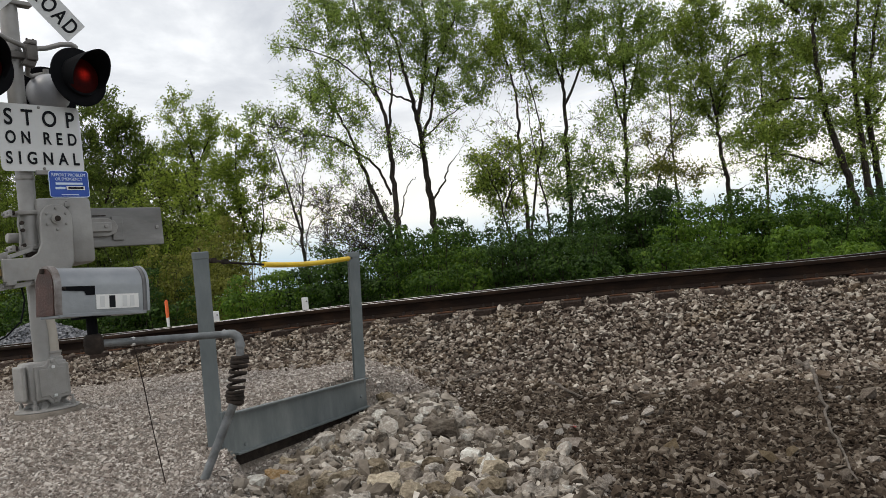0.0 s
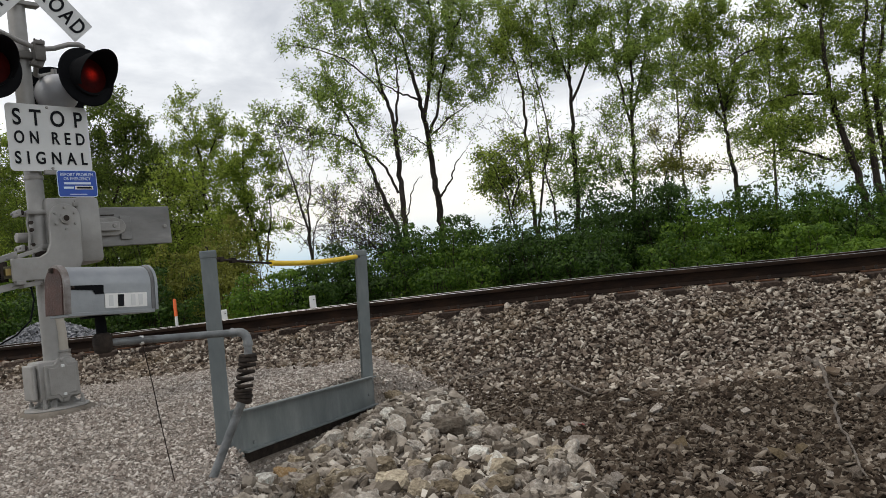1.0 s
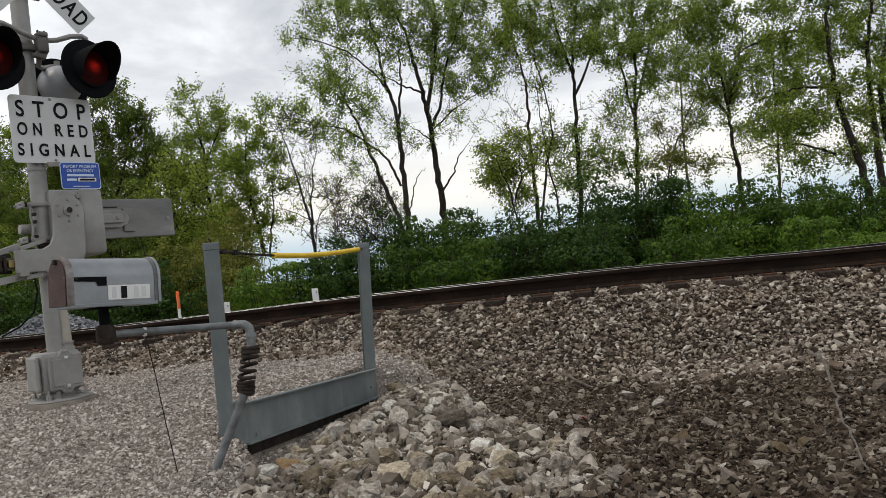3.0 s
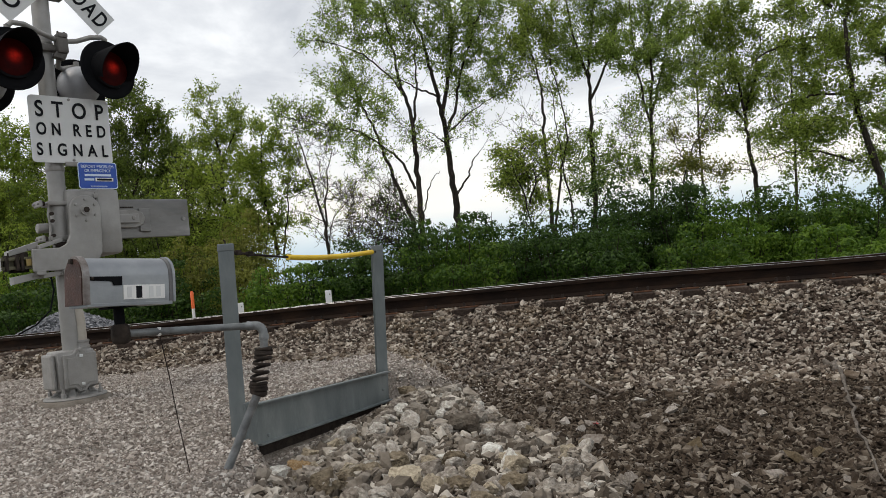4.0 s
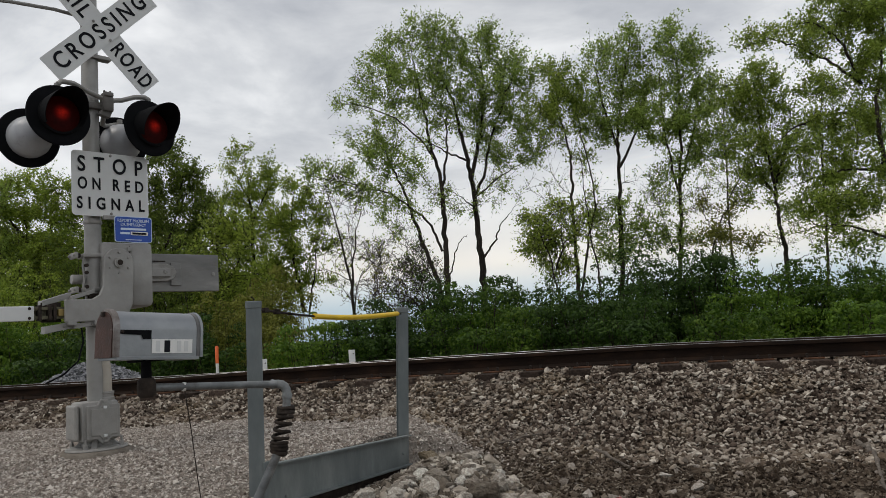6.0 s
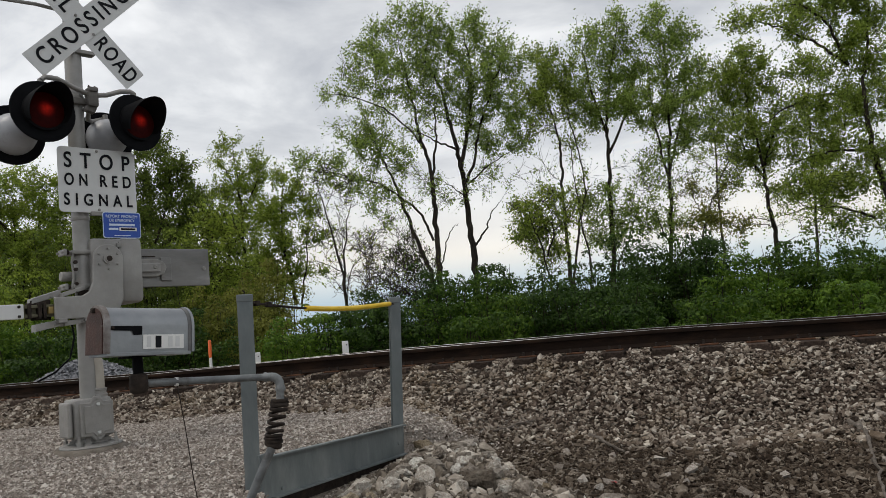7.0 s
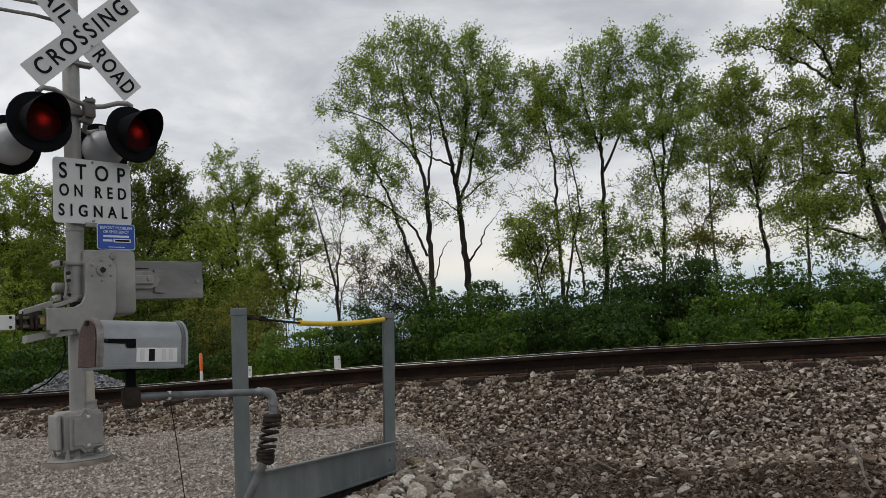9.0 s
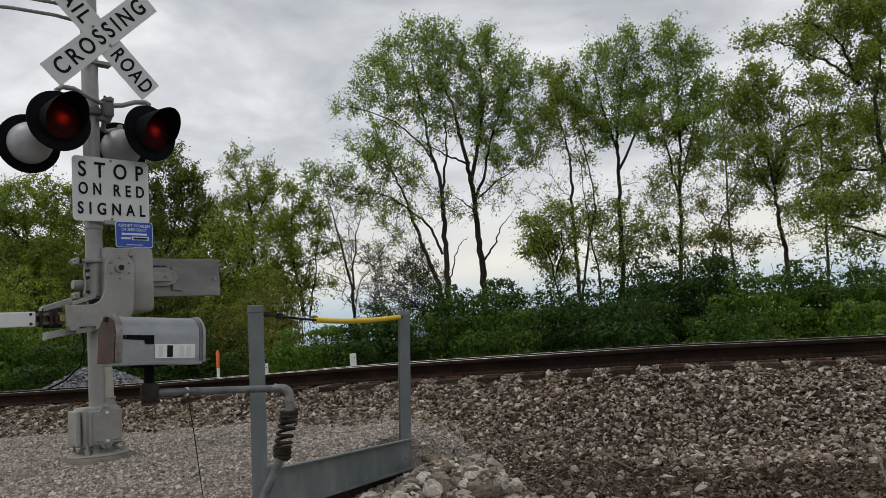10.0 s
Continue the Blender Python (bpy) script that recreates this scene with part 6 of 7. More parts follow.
grown_tree("tree with slanting dark trunk and thin bronze-green leaves",
     [([(9.14, 20.00, 0.30), (9.12, 20.00, 1.25), (9.10, 19.96, 1.98), (9.16, 20.06, 2.73), (8.99, 19.88, 3.47), (9.01, 19.93, 4.23), (8.86, 19.78, 4.97), (8.84, 20.03, 5.80), (8.81, 19.95, 6.40), (8.75, 19.86, 7.15)], 0.095, 0.010),
      ([(9.05, 20.00, 4.06), (8.72, 20.05, 4.73), (8.46, 19.98, 5.35), (8.52, 20.34, 6.30)], 0.050, 0.008),
      ([(9.02, 20.00, 4.32), (9.39, 20.08, 5.15), (9.84, 20.49, 6.01), (9.70, 19.95, 6.49)], 0.050, 0.008),
      ([(9.10, 20.00, 2.43), (9.40, 20.03, 2.38), (9.67, 19.87, 2.52)], 0.022, 0.005)],
     [(8.86, 20.03, 7.20, 0.56, 0.56, 1.0), (8.35, 19.98, 6.60, 0.38, 0.53, 1.0), (9.19, 20.03, 6.55, 0.53, 0.56, 1.0), (8.38, 19.90, 5.52, 0.50, 0.47, 1.0), (9.40, 20.10, 5.50, 0.47, 0.53, 1.0), (8.78, 20.15, 4.91, 0.68, 0.41, 1.0), (9.40, 20.04, 4.53, 0.41, 0.41, 0.8), (8.34, 19.86, 4.09, 0.59, 0.27, 0.6), (8.86, 20.01, 2.97, 0.74, 0.21, 0.3), (8.18, 19.98, 7.24, 0.21, 0.35, 0.6), (7.99, 20.00, 4.47, 0.35, 0.38, 0.35), (9.68, 20.00, 3.59, 0.44, 0.38, 0.40)],
     LEAFMID, 106, 16793)
grown_tree("thin sapling with a few bronze leaves",
     [([(6.97, 20.00, 0.30), (6.95, 20.00, 1.70), (7.19, 20.02, 2.73), (7.32, 19.64, 3.41), (7.72, 19.86, 3.94), (8.30, 20.09, 4.24)], 0.040, 0.007),
      ([(7.30, 20.00, 3.17), (7.09, 19.85, 3.61), (6.84, 19.41, 4.00)], 0.022, 0.005)],
     [(7.35, 19.90, 3.15, 0.56, 0.29, 0.9), (7.94, 19.89, 2.92, 0.38, 0.21, 0.7), (7.17, 19.98, 3.92, 0.32, 0.27, 0.5), (7.89, 19.91, 3.86, 0.35, 0.24, 0.4)],
     LEAFBROWN, 107, 2880)
grown_tree("large spreading tree with several dark trunks and dense spring leaves",
     [([(11.38, 18.00, 0.30), (11.36, 18.00, 1.45), (11.08, 17.92, 2.74), (11.02, 18.23, 3.64), (10.63, 17.73, 4.82), (10.71, 17.82, 5.81), (11.21, 18.33, 6.78), (11.28, 18.05, 7.95)], 0.130, 0.020),
      ([(11.76, 18.00, 0.30), (11.74, 18.00, 1.41), (11.69, 18.01, 2.41), (11.93, 18.41, 4.16), (12.02, 18.42, 5.30), (12.06, 17.97, 6.58), (12.51, 18.14, 8.02)], 0.130, 0.020),
      ([(10.54, 18.00, 6.40), (9.94, 18.12, 7.02), (9.12, 18.04, 7.44), (8.54, 18.22, 7.77), (7.89, 17.99, 7.53)], 0.050, 0.008),
      ([(10.52, 18.00, 5.69), (9.56, 18.25, 5.80), (8.75, 17.94, 5.42), (8.13, 17.64, 5.08)], 0.050, 0.008),
      ([(10.60, 18.00, 4.30), (9.78, 17.73, 4.30), (9.33, 18.18, 4.27), (8.76, 18.35, 4.06)], 0.045, 0.008),
      ([(10.51, 18.00, 6.61), (10.05, 17.93, 7.54), (9.46, 17.75, 7.94), (9.02, 17.97, 7.99)], 0.050, 0.008),
      ([(10.62, 18.00, 2.66), (9.85, 17.94, 2.98), (9.04, 17.92, 3.01), (8.48, 18.20, 2.91)], 0.040, 0.008)],
     [(8.18, 17.89, 7.64, 0.50, 0.29, 0.8), (8.94, 18.06, 7.94, 0.50, 0.29, 0.8), (9.35, 17.94, 7.43, 0.56, 0.40, 0.9), (10.07, 17.87, 7.97, 0.61, 0.42, 1.0), (10.78, 18.00, 8.12, 0.61, 0.50, 1.0), (9.69, 18.00, 6.46, 0.74, 0.34, 0.9), (10.83, 17.99, 6.97, 0.50, 0.61, 1.0), (9.13, 17.98, 5.58, 0.58, 0.34, 0.8), (10.00, 17.88, 5.31, 0.74, 0.45, 1.0), (9.12, 17.89, 4.82, 0.64, 0.27, 0.8), (9.97, 18.10, 4.26, 0.74, 0.37, 1.0), (9.39, 17.90, 3.55, 0.85, 0.32, 1.0), (10.47, 18.06, 3.52, 0.53, 0.45, 1.0), (9.00, 18.15, 2.94, 0.74, 0.19, 0.6), (9.95, 18.18, 2.57, 0.72, 0.24, 0.7), (11.17, 18.16, 5.69, 0.53, 0.66, 1.0), (10.46, 17.85, 8.84, 0.80, 0.40, 1.0), (11.42, 17.88, 8.71, 0.66, 0.53, 1.0)],
     LEAFMID, 108, 39658)
grown_tree("large dark-trunked tree in full leaf",
     [([(12.39, 18.50, 0.30), (12.37, 18.50, 1.38), (12.32, 18.56, 2.71), (11.97, 18.03, 4.35), (12.78, 18.60, 5.86), (13.51, 19.05, 7.73)], 0.135, 0.020),
      ([(13.26, 18.50, 0.30), (13.24, 18.50, 1.29), (13.20, 18.51, 2.61), (13.79, 18.88, 4.38), (13.18, 18.08, 5.66), (13.82, 18.84, 7.62)], 0.135, 0.020),
      ([(12.28, 18.50, 3.57), (12.93, 18.39, 4.48), (13.91, 19.18, 5.49)], 0.060, 0.010)],
     [(12.01, 18.36, 7.86, 0.75, 0.82, 1.0), (12.27, 18.74, 6.07, 0.75, 0.82, 1.0), (11.56, 18.30, 4.01, 0.75, 0.82, 1.0), (13.01, 18.60, 6.85, 0.68, 0.82, 1.0), (12.64, 18.30, 4.77, 0.68, 0.82, 1.0), (11.13, 18.36, 2.67, 0.82, 0.34, 0.8), (12.41, 18.74, 3.18, 0.68, 0.68, 1.0), (12.70, 18.33, 8.83, 0.82, 0.54, 1.0)],
     LEAFMID, 109, 22229)
grown_tree("broad dark green tree behind the crossing signal",
     [([(-8.41, 23.00, 0.30), (-8.43, 23.00, 1.67), (-8.42, 22.86, 2.34), (-8.63, 23.42, 3.75), (-8.73, 23.36, 4.80), (-8.64, 22.56, 5.71), (-8.87, 22.71, 6.62)], 0.140, 0.016),
      ([(-8.46, 23.00, 3.88), (-8.02, 23.00, 4.53), (-7.85, 23.51, 5.64), (-7.47, 22.66, 6.33)], 0.060, 0.010),
      ([(-8.36, 23.00, 3.78), (-7.73, 23.11, 4.35), (-6.91, 22.95, 4.30), (-6.28, 22.49, 4.12), (-6.02, 23.03, 4.59)], 0.060, 0.010),
      ([(-8.54, 23.00, 4.40), (-9.20, 22.99, 5.13), (-9.80, 23.25, 5.92)], 0.050, 0.010)],
     [(-7.93, 22.87, 7.02, 0.47, 0.37, 0.9), (-7.46, 23.08, 6.50, 0.54, 0.44, 1.0), (-8.63, 23.06, 6.50, 0.58, 0.58, 1.0), (-8.23, 23.22, 5.97, 0.71, 0.61, 1.0), (-7.36, 22.89, 5.41, 0.68, 0.61, 1.0), (-8.48, 22.86, 4.80, 0.81, 0.61, 1.0), (-7.16, 23.08, 4.73, 0.51, 0.37, 1.0), (-6.93, 23.04, 5.84, 0.37, 0.37, 0.8), (-9.49, 22.89, 5.49, 0.76, 0.76, 1.0), (-9.95, 23.10, 4.34, 0.76, 0.76, 1.0), (-7.86, 22.93, 3.82, 0.98, 0.51, 0.9), (-7.47, 23.20, 2.79, 1.02, 0.61, 1.0), (-8.83, 22.77, 3.38, 0.85, 0.68, 1.0), (-9.20, 22.80, 2.40, 1.02, 0.68, 1.0)],
     LEAFDARK, 110, 51750, 0.072)
grown_tree("pale green young tree with slender limbs",
     [([(-6.21, 26.00, 2.25), (-6.23, 25.99, 3.79), (-6.13, 25.53, 5.27), (-6.42, 26.52, 6.64), (-6.38, 25.88, 7.50)], 0.080, 0.008),
      ([(-6.24, 26.00, 5.34), (-5.69, 25.85, 6.26), (-5.49, 26.15, 6.99)], 0.045, 0.007),
      ([(-6.22, 26.00, 5.73), (-6.59, 26.03, 6.75), (-6.84, 25.60, 7.18)], 0.040, 0.007)],
     [(-6.44, 25.98, 7.69, 0.46, 0.31, 0.6), (-6.89, 26.02, 7.21, 0.42, 0.27, 0.6), (-5.68, 26.16, 7.19, 0.54, 0.34, 0.7), (-6.30, 25.98, 6.43, 0.77, 0.57, 0.9), (-5.40, 26.00, 6.66, 0.34, 0.42, 0.9), (-7.06, 26.03, 6.10, 0.54, 0.50, 0.9), (-5.93, 25.82, 5.20, 0.80, 0.69, 0.9), (-6.68, 26.01, 4.60, 0.77, 0.61, 0.9), (-7.39, 26.05, 4.95, 0.54, 0.69, 0.9), (-6.48, 26.20, 3.63, 0.96, 0.54, 0.9), (-7.16, 25.78, 3.27, 0.77, 0.57, 1.0)],
     LEAFPALE, 111, 23375, 0.072)
grown_tree("slender pale trees with yellow-green spring leaves",
     [([(-4.42, 25.00, 2.09), (-4.59, 24.88, 3.29), (-4.72, 24.94, 4.52), (-4.74, 25.24, 5.50), (-4.52, 24.73, 6.06)], 0.080, 0.008),
      ([(-4.27, 25.00, 2.08), (-4.03, 25.09, 3.36), (-3.92, 24.98, 4.27), (-3.78, 25.06, 5.02)], 0.040, 0.006),
      ([(-4.68, 25.00, 4.15), (-5.09, 24.97, 4.92), (-5.18, 24.96, 5.68)], 0.035, 0.006)],
     [(-4.57, 24.99, 6.17, 0.41, 0.22, 0.8), (-4.12, 24.95, 5.64, 0.52, 0.33, 0.9), (-4.81, 24.83, 5.16, 0.66, 0.48, 1.0), (-3.90, 25.11, 5.08, 0.44, 0.41, 0.8), (-4.62, 24.73, 4.21, 0.77, 0.48, 0.9), (-3.71, 25.00, 4.26, 0.41, 0.29, 0.7), (-4.30, 25.22, 3.20, 0.77, 0.37, 0.8), (-5.18, 24.86, 3.80, 0.48, 0.66, 0.9), (-5.12, 25.03, 2.88, 0.74, 0.44, 0.9)],
     LEAFPALE, 112, 18125, 0.072)
grown_tree("wide light green tree at the edge of the wood",
     [([(-13.14, 25.00, 2.02), (-13.09, 24.88, 3.11), (-13.22, 24.94, 4.22), (-13.51, 25.24, 5.21), (-13.30, 24.73, 6.25)], 0.120, 0.016),
      ([(-13.25, 25.00, 4.23), (-12.65, 25.09, 5.32), (-12.30, 24.98, 6.22), (-12.46, 25.06, 6.81)], 0.070, 0.010),
      ([(-13.35, 25.00, 4.98), (-13.97, 24.97, 5.78), (-14.14, 24.96, 6.54)], 0.070, 0.010)],
     [(-12.83, 24.85, 6.95, 0.77, 0.33, 0.9), (-13.96, 25.20, 6.86, 0.63, 0.33, 0.9), (-12.30, 24.80, 6.19, 0.77, 0.66, 1.0), (-13.60, 25.14, 5.87, 0.96, 0.66, 1.0), (-12.10, 24.80, 4.87, 0.70, 0.85, 1.0), (-13.04, 24.76, 4.47, 1.38, 0.74, 0.9), (-11.86, 25.32, 3.78, 0.92, 0.74, 1.0), (-13.24, 24.74, 3.11, 1.29, 0.74, 1.0)],
     LEAFPALE, 115, 37125, 0.072)
grown_tree("leafy tree at the edge of the wood",
     [([(-14.96, 24.00, 2.16), (-15.08, 24.15, 3.58), (-14.85, 23.96, 4.98), (-14.61, 23.76, 6.01), (-14.87, 24.13, 7.00)], 0.120, 0.016),
      ([(-14.87, 24.00, 4.99), (-14.21, 23.97, 5.65), (-14.15, 24.18, 6.41)], 0.070, 0.010),
      ([(-14.95, 24.00, 4.63), (-15.73, 24.12, 5.61), (-15.83, 24.01, 6.50)], 0.070, 0.010)],
     [(-14.70, 23.90, 6.76, 0.80, 0.44, 1.0), (-13.93, 23.81, 6.06, 0.80, 0.71, 1.0), (-15.53, 24.09, 5.95, 0.88, 0.88, 1.0), (-14.06, 23.71, 4.71, 0.97, 0.80, 1.0), (-15.32, 24.03, 4.31, 1.06, 0.80, 1.0), (-13.67, 23.92, 3.46, 0.88, 0.71, 1.0), (-14.58, 23.67, 3.00, 1.06, 0.71, 1.0)],
     LEAF, 116, 23750, 0.072)
grown_tree("dark leafy tree behind the crossing signal",
     [([(-12.30, 27.00, 1.94), (-12.21, 27.12, 3.53), (-12.21, 26.97, 5.12), (-12.01, 26.83, 6.50)], 0.090, 0.012),
      ([(-12.23, 27.00, 4.92), (-11.55, 26.88, 5.87), (-11.27, 26.74, 6.84)], 0.050, 0.010)],
     [(-12.02, 26.88, 7.02, 0.64, 0.56, 1.0), (-11.45, 27.19, 7.14, 0.60, 0.56, 1.0), (-12.31, 26.78, 5.71, 0.84, 0.84, 1.0), (-11.69, 27.13, 4.49, 0.89, 0.89, 1.0), (-12.33, 26.71, 3.51, 0.99, 0.89, 1.0), (-11.21, 26.81, 2.65, 1.09, 0.80, 1.0), (-8.06, 27.42, 2.42, 1.19, 0.60, 1.0), (-9.04, 26.72, 1.89, 1.39, 0.50, 1.0)],
     LEAFDARK, 117, 30875, 0.072)
grown_tree("slender tree standing further back in the row",
     [([(10.36, 27.00, 0.30), (10.34, 27.00, 1.03), (10.48, 27.12, 2.62), (10.41, 26.97, 4.23), (10.49, 26.83, 6.24), (10.55, 26.76, 7.87), (10.56, 26.74, 8.91)], 0.075, 0.010),
      ([(10.47, 27.00, 5.05), (11.22, 27.14, 6.25), (11.59, 26.95, 7.43)], 0.040, 0.008)],
     [(10.64, 26.90, 8.53, 0.56, 0.68, 0.8), (10.92, 26.80, 7.44, 0.72, 0.72, 0.7), (10.23, 26.95, 6.29, 0.68, 0.60, 0.6), (11.14, 26.83, 5.78, 0.72, 0.60, 0.5)],
     LEAFPALE, 119, 4200)
grown_tree("pale tree standing further back in the row",
     [([(13.62, 27.00, 0.30), (13.60, 27.00, 0.79), (13.79, 27.12, 2.37), (13.85, 26.97, 3.97), (13.90, 26.83, 5.99), (14.03, 26.76, 8.03), (14.31, 26.74, 9.46)], 0.085, 0.010),
      ([(13.88, 27.00, 4.38), (14.72, 27.14, 5.58), (14.98, 26.95, 6.76)], 0.040, 0.008)],
     [(14.28, 26.84, 8.87, 0.87, 0.87, 0.7), (13.49, 26.76, 7.03, 0.87, 0.80, 0.7), (14.65, 26.93, 5.95, 0.99, 0.80, 0.6), (13.55, 26.71, 4.56, 1.19, 0.72, 0.6)],
     LEAFPALE, 120, 5400)
tree([([(-2.23, 20.00, 0.32), (-2.28, 20.00, 1.81), (-2.26, 20.12, 2.85), (-2.12, 19.96, 3.72), (-1.89, 19.97, 4.60)], 0.051, 0.006),
      ([(-2.20, 20.00, 0.32), (-2.25, 20.00, 2.69), (-2.47, 19.96, 3.60), (-2.75, 20.32, 4.73), (-2.86, 20.23, 5.33)], 0.043, 0.005),
      ([(-2.19, 20.00, 0.32), (-2.24, 20.00, 2.39), (-1.85, 20.00, 2.96), (-1.46, 19.92, 3.22)], 0.017, 0.004)],
     462, LEAFPALE, 113, "thin bare tree with hardly any leaves", branch=1.0, count=9, start=0.3)
tree([([(-1.57, 19.00, 0.32), (-1.62, 19.00, 1.73), (-1.54, 19.07, 2.43), (-1.60, 18.88, 2.99)], 0.021, 0.004),
      ([(-1.47, 19.00, 0.32), (-1.52, 19.00, 1.73), (-1.30, 19.00, 2.41), (-1.22, 19.32, 2.85)], 0.017, 0.004)],
     198, LEAFBROWN, 114, "small bare sapling among the brush", branch=0.7, count=8, start=0.2)
tree([([(-5.99, 21.00, 0.32), (-6.04, 21.00, 1.50), (-5.91, 21.00, 2.72), (-6.10, 20.98, 3.67), (-5.99, 20.96, 4.29)], 0.060, 0.010),
      ([(-5.86, 21.00, 0.32), (-5.91, 21.00, 2.72), (-5.41, 20.98, 3.46), (-5.05, 20.57, 4.01)], 0.043, 0.008)],
     7920, LEAFPALE, 118, "low olive-green tree with thin twigs", branch=1.5, count=11, start=0.1)
tree([([(3.16, 20.00, 0.32), (3.11, 20.00, 1.99), (2.91, 20.06, 3.05), (2.69, 20.15, 3.76)], 0.034, 0.006),
      ([(3.09, 20.00, 2.59), (3.36, 19.93, 3.30), (3.21, 19.98, 3.92)], 0.025, 0.005)],
     2970, LEAFPALE, 122, "thin sapling with pale yellow-green leaves", branch=0.95, count=10, start=0.15)
tree([([(-0.10, 19.50, 0.32), (-0.15, 19.50, 1.78), (-0.46, 19.67, 2.53), (-0.72, 19.54, 2.98)], 0.025, 0.005),
      ([(-0.10, 19.50, 0.32), (-0.15, 19.50, 1.78), (-0.62, 19.42, 2.24), (-1.10, 19.49, 2.57)], 0.025, 0.005),
      ([(-0.03, 19.50, 0.32), (-0.08, 19.50, 1.77), (-0.16, 19.48, 2.64), (-0.34, 19.53, 3.17)], 0.025, 0.005),
      ([(-0.04, 19.50, 0.32), (-0.09, 19.50, 1.70), (-0.86, 19.50, 1.98), (-1.31, 19.96, 2.17)], 0.025, 0.005)],
     1100, LEAFDARK, 121, "tangle of dark bare brush leaning by the trunks", branch=0.9, count=16, start=0.1)

# the wood behind them, too far off to tell its trees apart
def far_wood():
    r = rng(400)
    n = 560
    x = r.uniform(-24, -7.8, n)
    top = 6.4 + 0.5 * np.sin(x * 0.9) - 2.6 * smooth(-11.5, -8.0, x)
    z = 0.3 + (top - 0.3) * r.random(n) ** 0.75
    y = r.uniform(31, 36, n)
    k = r.integers(0, n, 46000)
    out = r.normal(size=(len(k), 3))
    out /= np.linalg.norm(out, axis=1)[:, None]
    P = np.column_stack([x, y, z])[k] + out * r.uniform(0.35, 0.95, (len(k), 1)) * np.array([1.15, 1.0, 0.7])
    wood = leaf_mesh("far_wood", r, P, 0.18, LEAFFAR, None, 0.1, out)
    tagged(wood, "olive green wood of spring leaves far behind the crossing", "wood", kind="stuff")


far_wood()

# undergrowth
shrub(-11.53, 21.00, 0.32, 1.90, 1.10, 4.02, 14440, LEAFPALE, 200, "tall light green shrub beyond the track")
shrub(-10.46, 22.00, 0.32, 1.90, 1.10, 4.41, 15414, LEAFDARK, 203, "tall deep green shrub beyond the track")
shrub(-8.63, 21.50, 0.32, 1.90, 1.10, 4.29, 15106, LEAFDARK, 206, "tall deep green shrub beyond the track")
shrub(-6.89, 21.00, 0.32, 1.80, 1.10, 3.97, 13571, LEAFDARK, 209, "tall deep green shrub beyond the track")
shrub(-5.64, 21.50, 0.32, 1.70, 1.10, 3.33, 11327, LEAFPALE, 212, "tall light green shrub beyond the track")
shrub(-12.93, 21.00, 0.32, 1.90, 1.10, 3.58, 13311, LEAF, 215, "tall green shrub beyond the track")
shrub(-10.84, 17.00, 0.32, 1.60, 1.10, 2.06, 13840, LEAFFRESH, 218, "dense bright green shrub beyond the track")
shrub(-9.48, 17.00, 0.32, 1.50, 1.10, 1.78, 11729, LEAFFRESH, 221, "dense bright green shrub beyond the track")
shrub(-7.88, 16.50, 0.32, 1.30, 1.10, 1.37, 8476, SHRUBDARK, 224, "dense dark green shrub beyond the track")
shrub(-6.95, 17.50, 0.32, 1.60, 1.10, 1.39, 10523, SHRUBDARK, 227, "dense dark green shrub beyond the track")
shrub(-5.51, 17.00, 0.32, 1.30, 1.10, 1.42, 8662, SHRUBDARK, 230, "dense dark green shrub beyond the track")
shrub(-4.76, 18.00, 0.32, 1.40, 1.10, 1.98, 11807, LEAFBROWN, 233, "bronze-green shrub with fine twigs beyond the track")
shrub(-4.27, 19.50, 0.32, 1.10, 0.88, 2.68, 11462, LEAFBROWN, 236, "bronze-green shrub with fine twigs beyond the track")
shrub(-2.76, 15.50, 0.32, 0.95, 0.76, 1.31, 5995, LEAFFRESH, 239, "dense bright green shrub beyond the track")
shrub(-1.91, 16.00, 0.32, 0.95, 0.76, 1.21, 5700, SHRUBDARK, 242, "dense dark green shrub beyond the track")
shrub(-1.15, 17.00, 0.32, 1.10, 0.88, 1.62, 7524, SHRUBDARK, 245, "dense dark green shrub beyond the track")
shrub(-0.26, 16.50, 0.32, 1.00, 0.80, 1.86, 7255, SHRUBDARK, 248, "dense dark green shrub beyond the track")
shrub(0.72, 16.00, 0.32, 1.10, 0.88, 2.00, 9316, LEAFBUSH, 251, "dense bright green shrub beyond the track")
shrub(1.85, 16.50, 0.32, 1.10, 0.88, 2.15, 9809, SHRUBDARK, 254, "dense dark green shrub beyond the track")
shrub(2.62, 15.50, 0.32, 1.00, 0.80, 1.65, 7411, SHRUBDARK, 257, "dense dark green shrub beyond the track")
shrub(3.66, 16.00, 0.32, 1.10, 0.88, 1.80, 8660, SHRUBDARK, 260, "dense dark green shrub beyond the track")
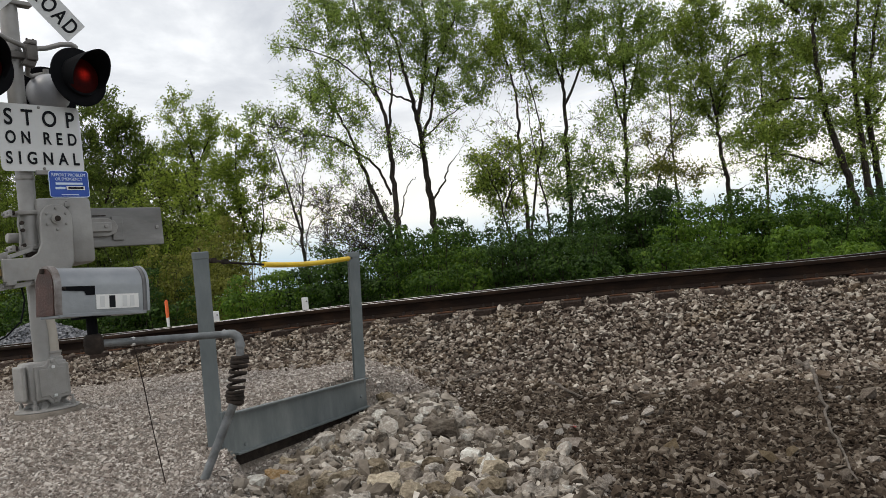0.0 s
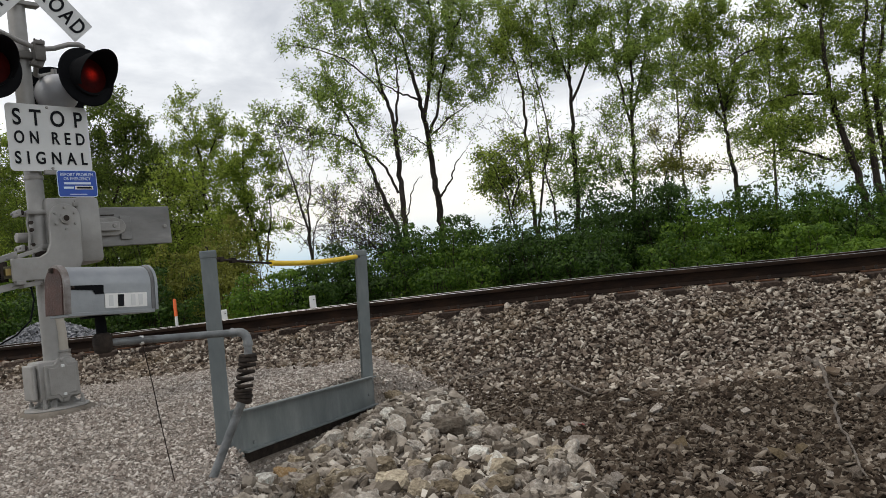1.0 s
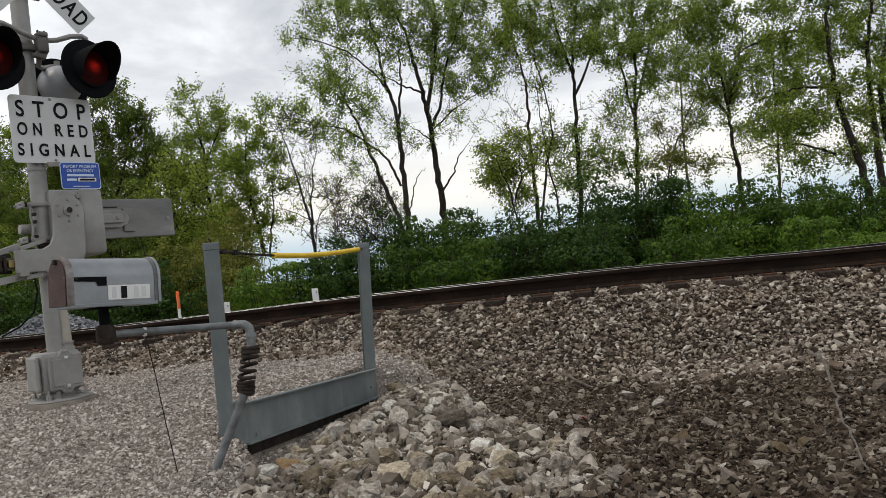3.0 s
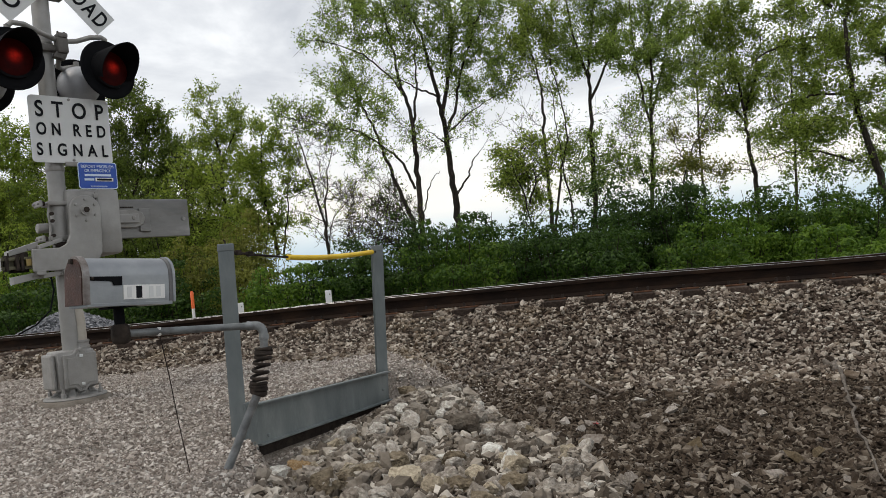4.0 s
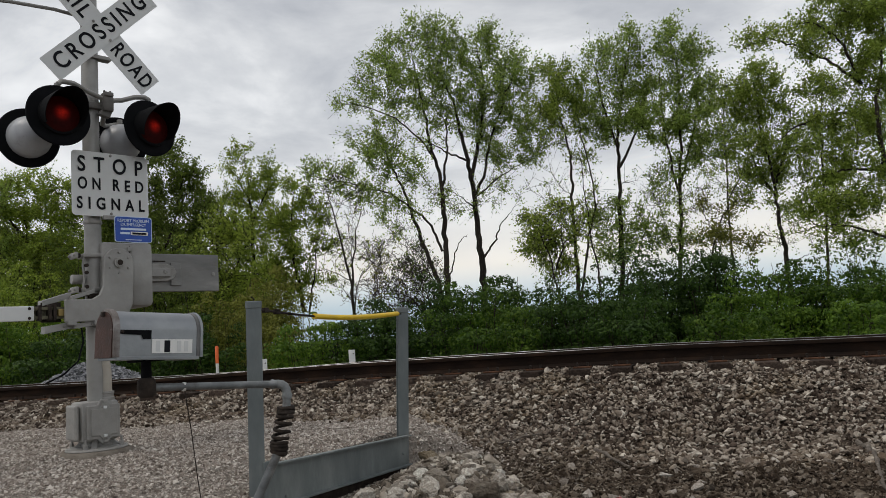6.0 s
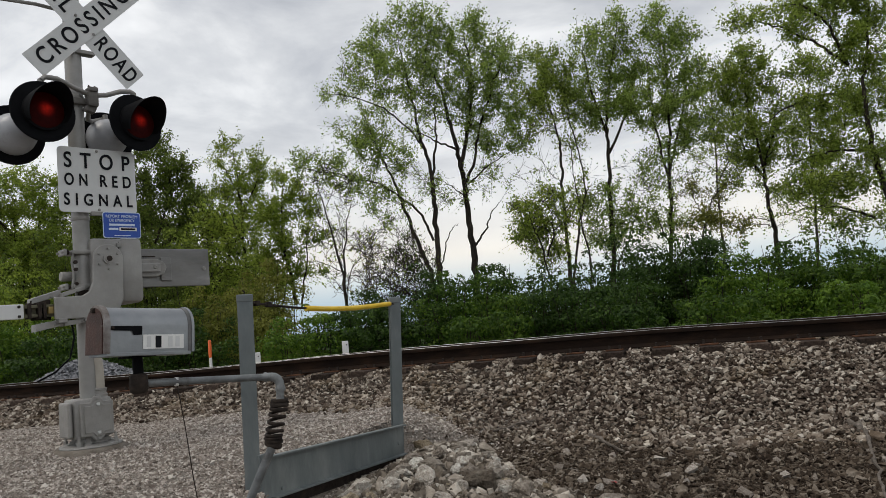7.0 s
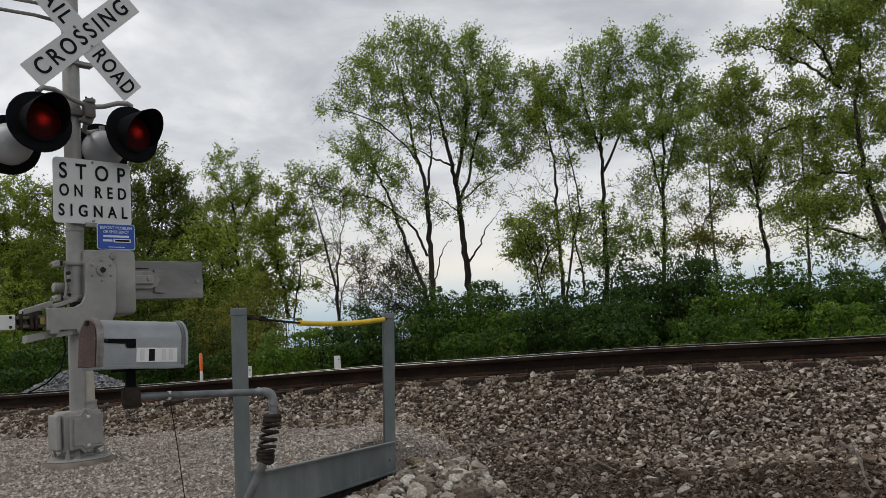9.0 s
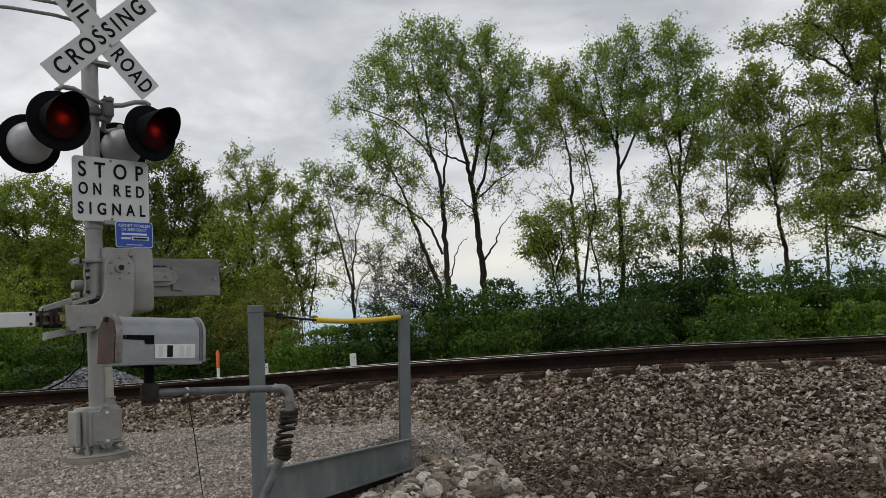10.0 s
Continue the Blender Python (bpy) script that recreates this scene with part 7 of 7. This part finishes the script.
shrub(4.92, 16.50, 0.32, 1.20, 0.96, 2.32, 11273, SHRUBDARK, 263, "dense dark green shrub beyond the track")
shrub(5.82, 16.00, 0.32, 1.10, 0.88, 2.03, 9440, SHRUBDARK, 266, "dense dark green shrub beyond the track")
shrub(6.19, 15.00, 0.32, 1.00, 0.80, 1.50, 6923, LEAFFRESH, 269, "dense bright green shrub beyond the track")
shrub(7.33, 15.50, 0.32, 1.10, 0.88, 1.64, 8108, LEAFBUSH, 272, "dense bright green shrub beyond the track")
shrub(7.98, 15.00, 0.32, 1.10, 0.88, 1.60, 7990, LEAFBUSH, 275, "dense bright green shrub beyond the track")
shrub(8.65, 14.50, 0.32, 1.20, 0.96, 1.30, 7531, LEAFBUSH, 278, "dense bright green shrub beyond the track")
shrub(9.73, 14.50, 0.32, 1.30, 1.10, 1.33, 8297, SHRUBDARK, 281, "dense dark green shrub beyond the track")
shrub(4.96, 13.60, 0.32, 0.90, 0.72, 0.96, 5400, LEAFBUSH, 284, "dense bright green shrub beyond the track")
shrub(7.23, 13.00, 0.32, 0.90, 0.72, 0.91, 5400, LEAFFRESH, 287, "dense bright green shrub beyond the track")
shrub(1.05, 14.60, 0.32, 0.80, 0.64, 1.29, 4978, LEAFBUSH, 290, "dense bright green shrub beyond the track")
shrub(3.52, 14.20, 0.32, 0.80, 0.64, 1.11, 4800, SHRUBDARK, 293, "dense dark green shrub beyond the track")
for x, y, high, k in ((0.3, 18.6, 2.0, 0), (2.3, 18.8, 2.1, 1), (4.2, 18.2, 2.25, 2), (6.0, 18.4, 2.5, 3), (7.6, 17.6, 2.2, 4), (9.2, 17.0, 2.1, 5), (10.8, 16.4, 1.95, 6), (12.2, 15.8, 1.9, 7), (-9.6, 24.5, 3.6, 8), (-12.4, 24.0, 3.8, 9), (-6.6, 24.5, 3.2, 10)):
    shrub(x, y, 0.32, 1.45, 1.0, high * 0.95, 6500, (LEAFBUSH if k % 2 else SHRUBDARK) if k < 8 else LEAFDARK, 310 + 3 * k, "deep green shrub at the back of the thicket")

rock_pile()
dip_stones(land)
loose_stone()
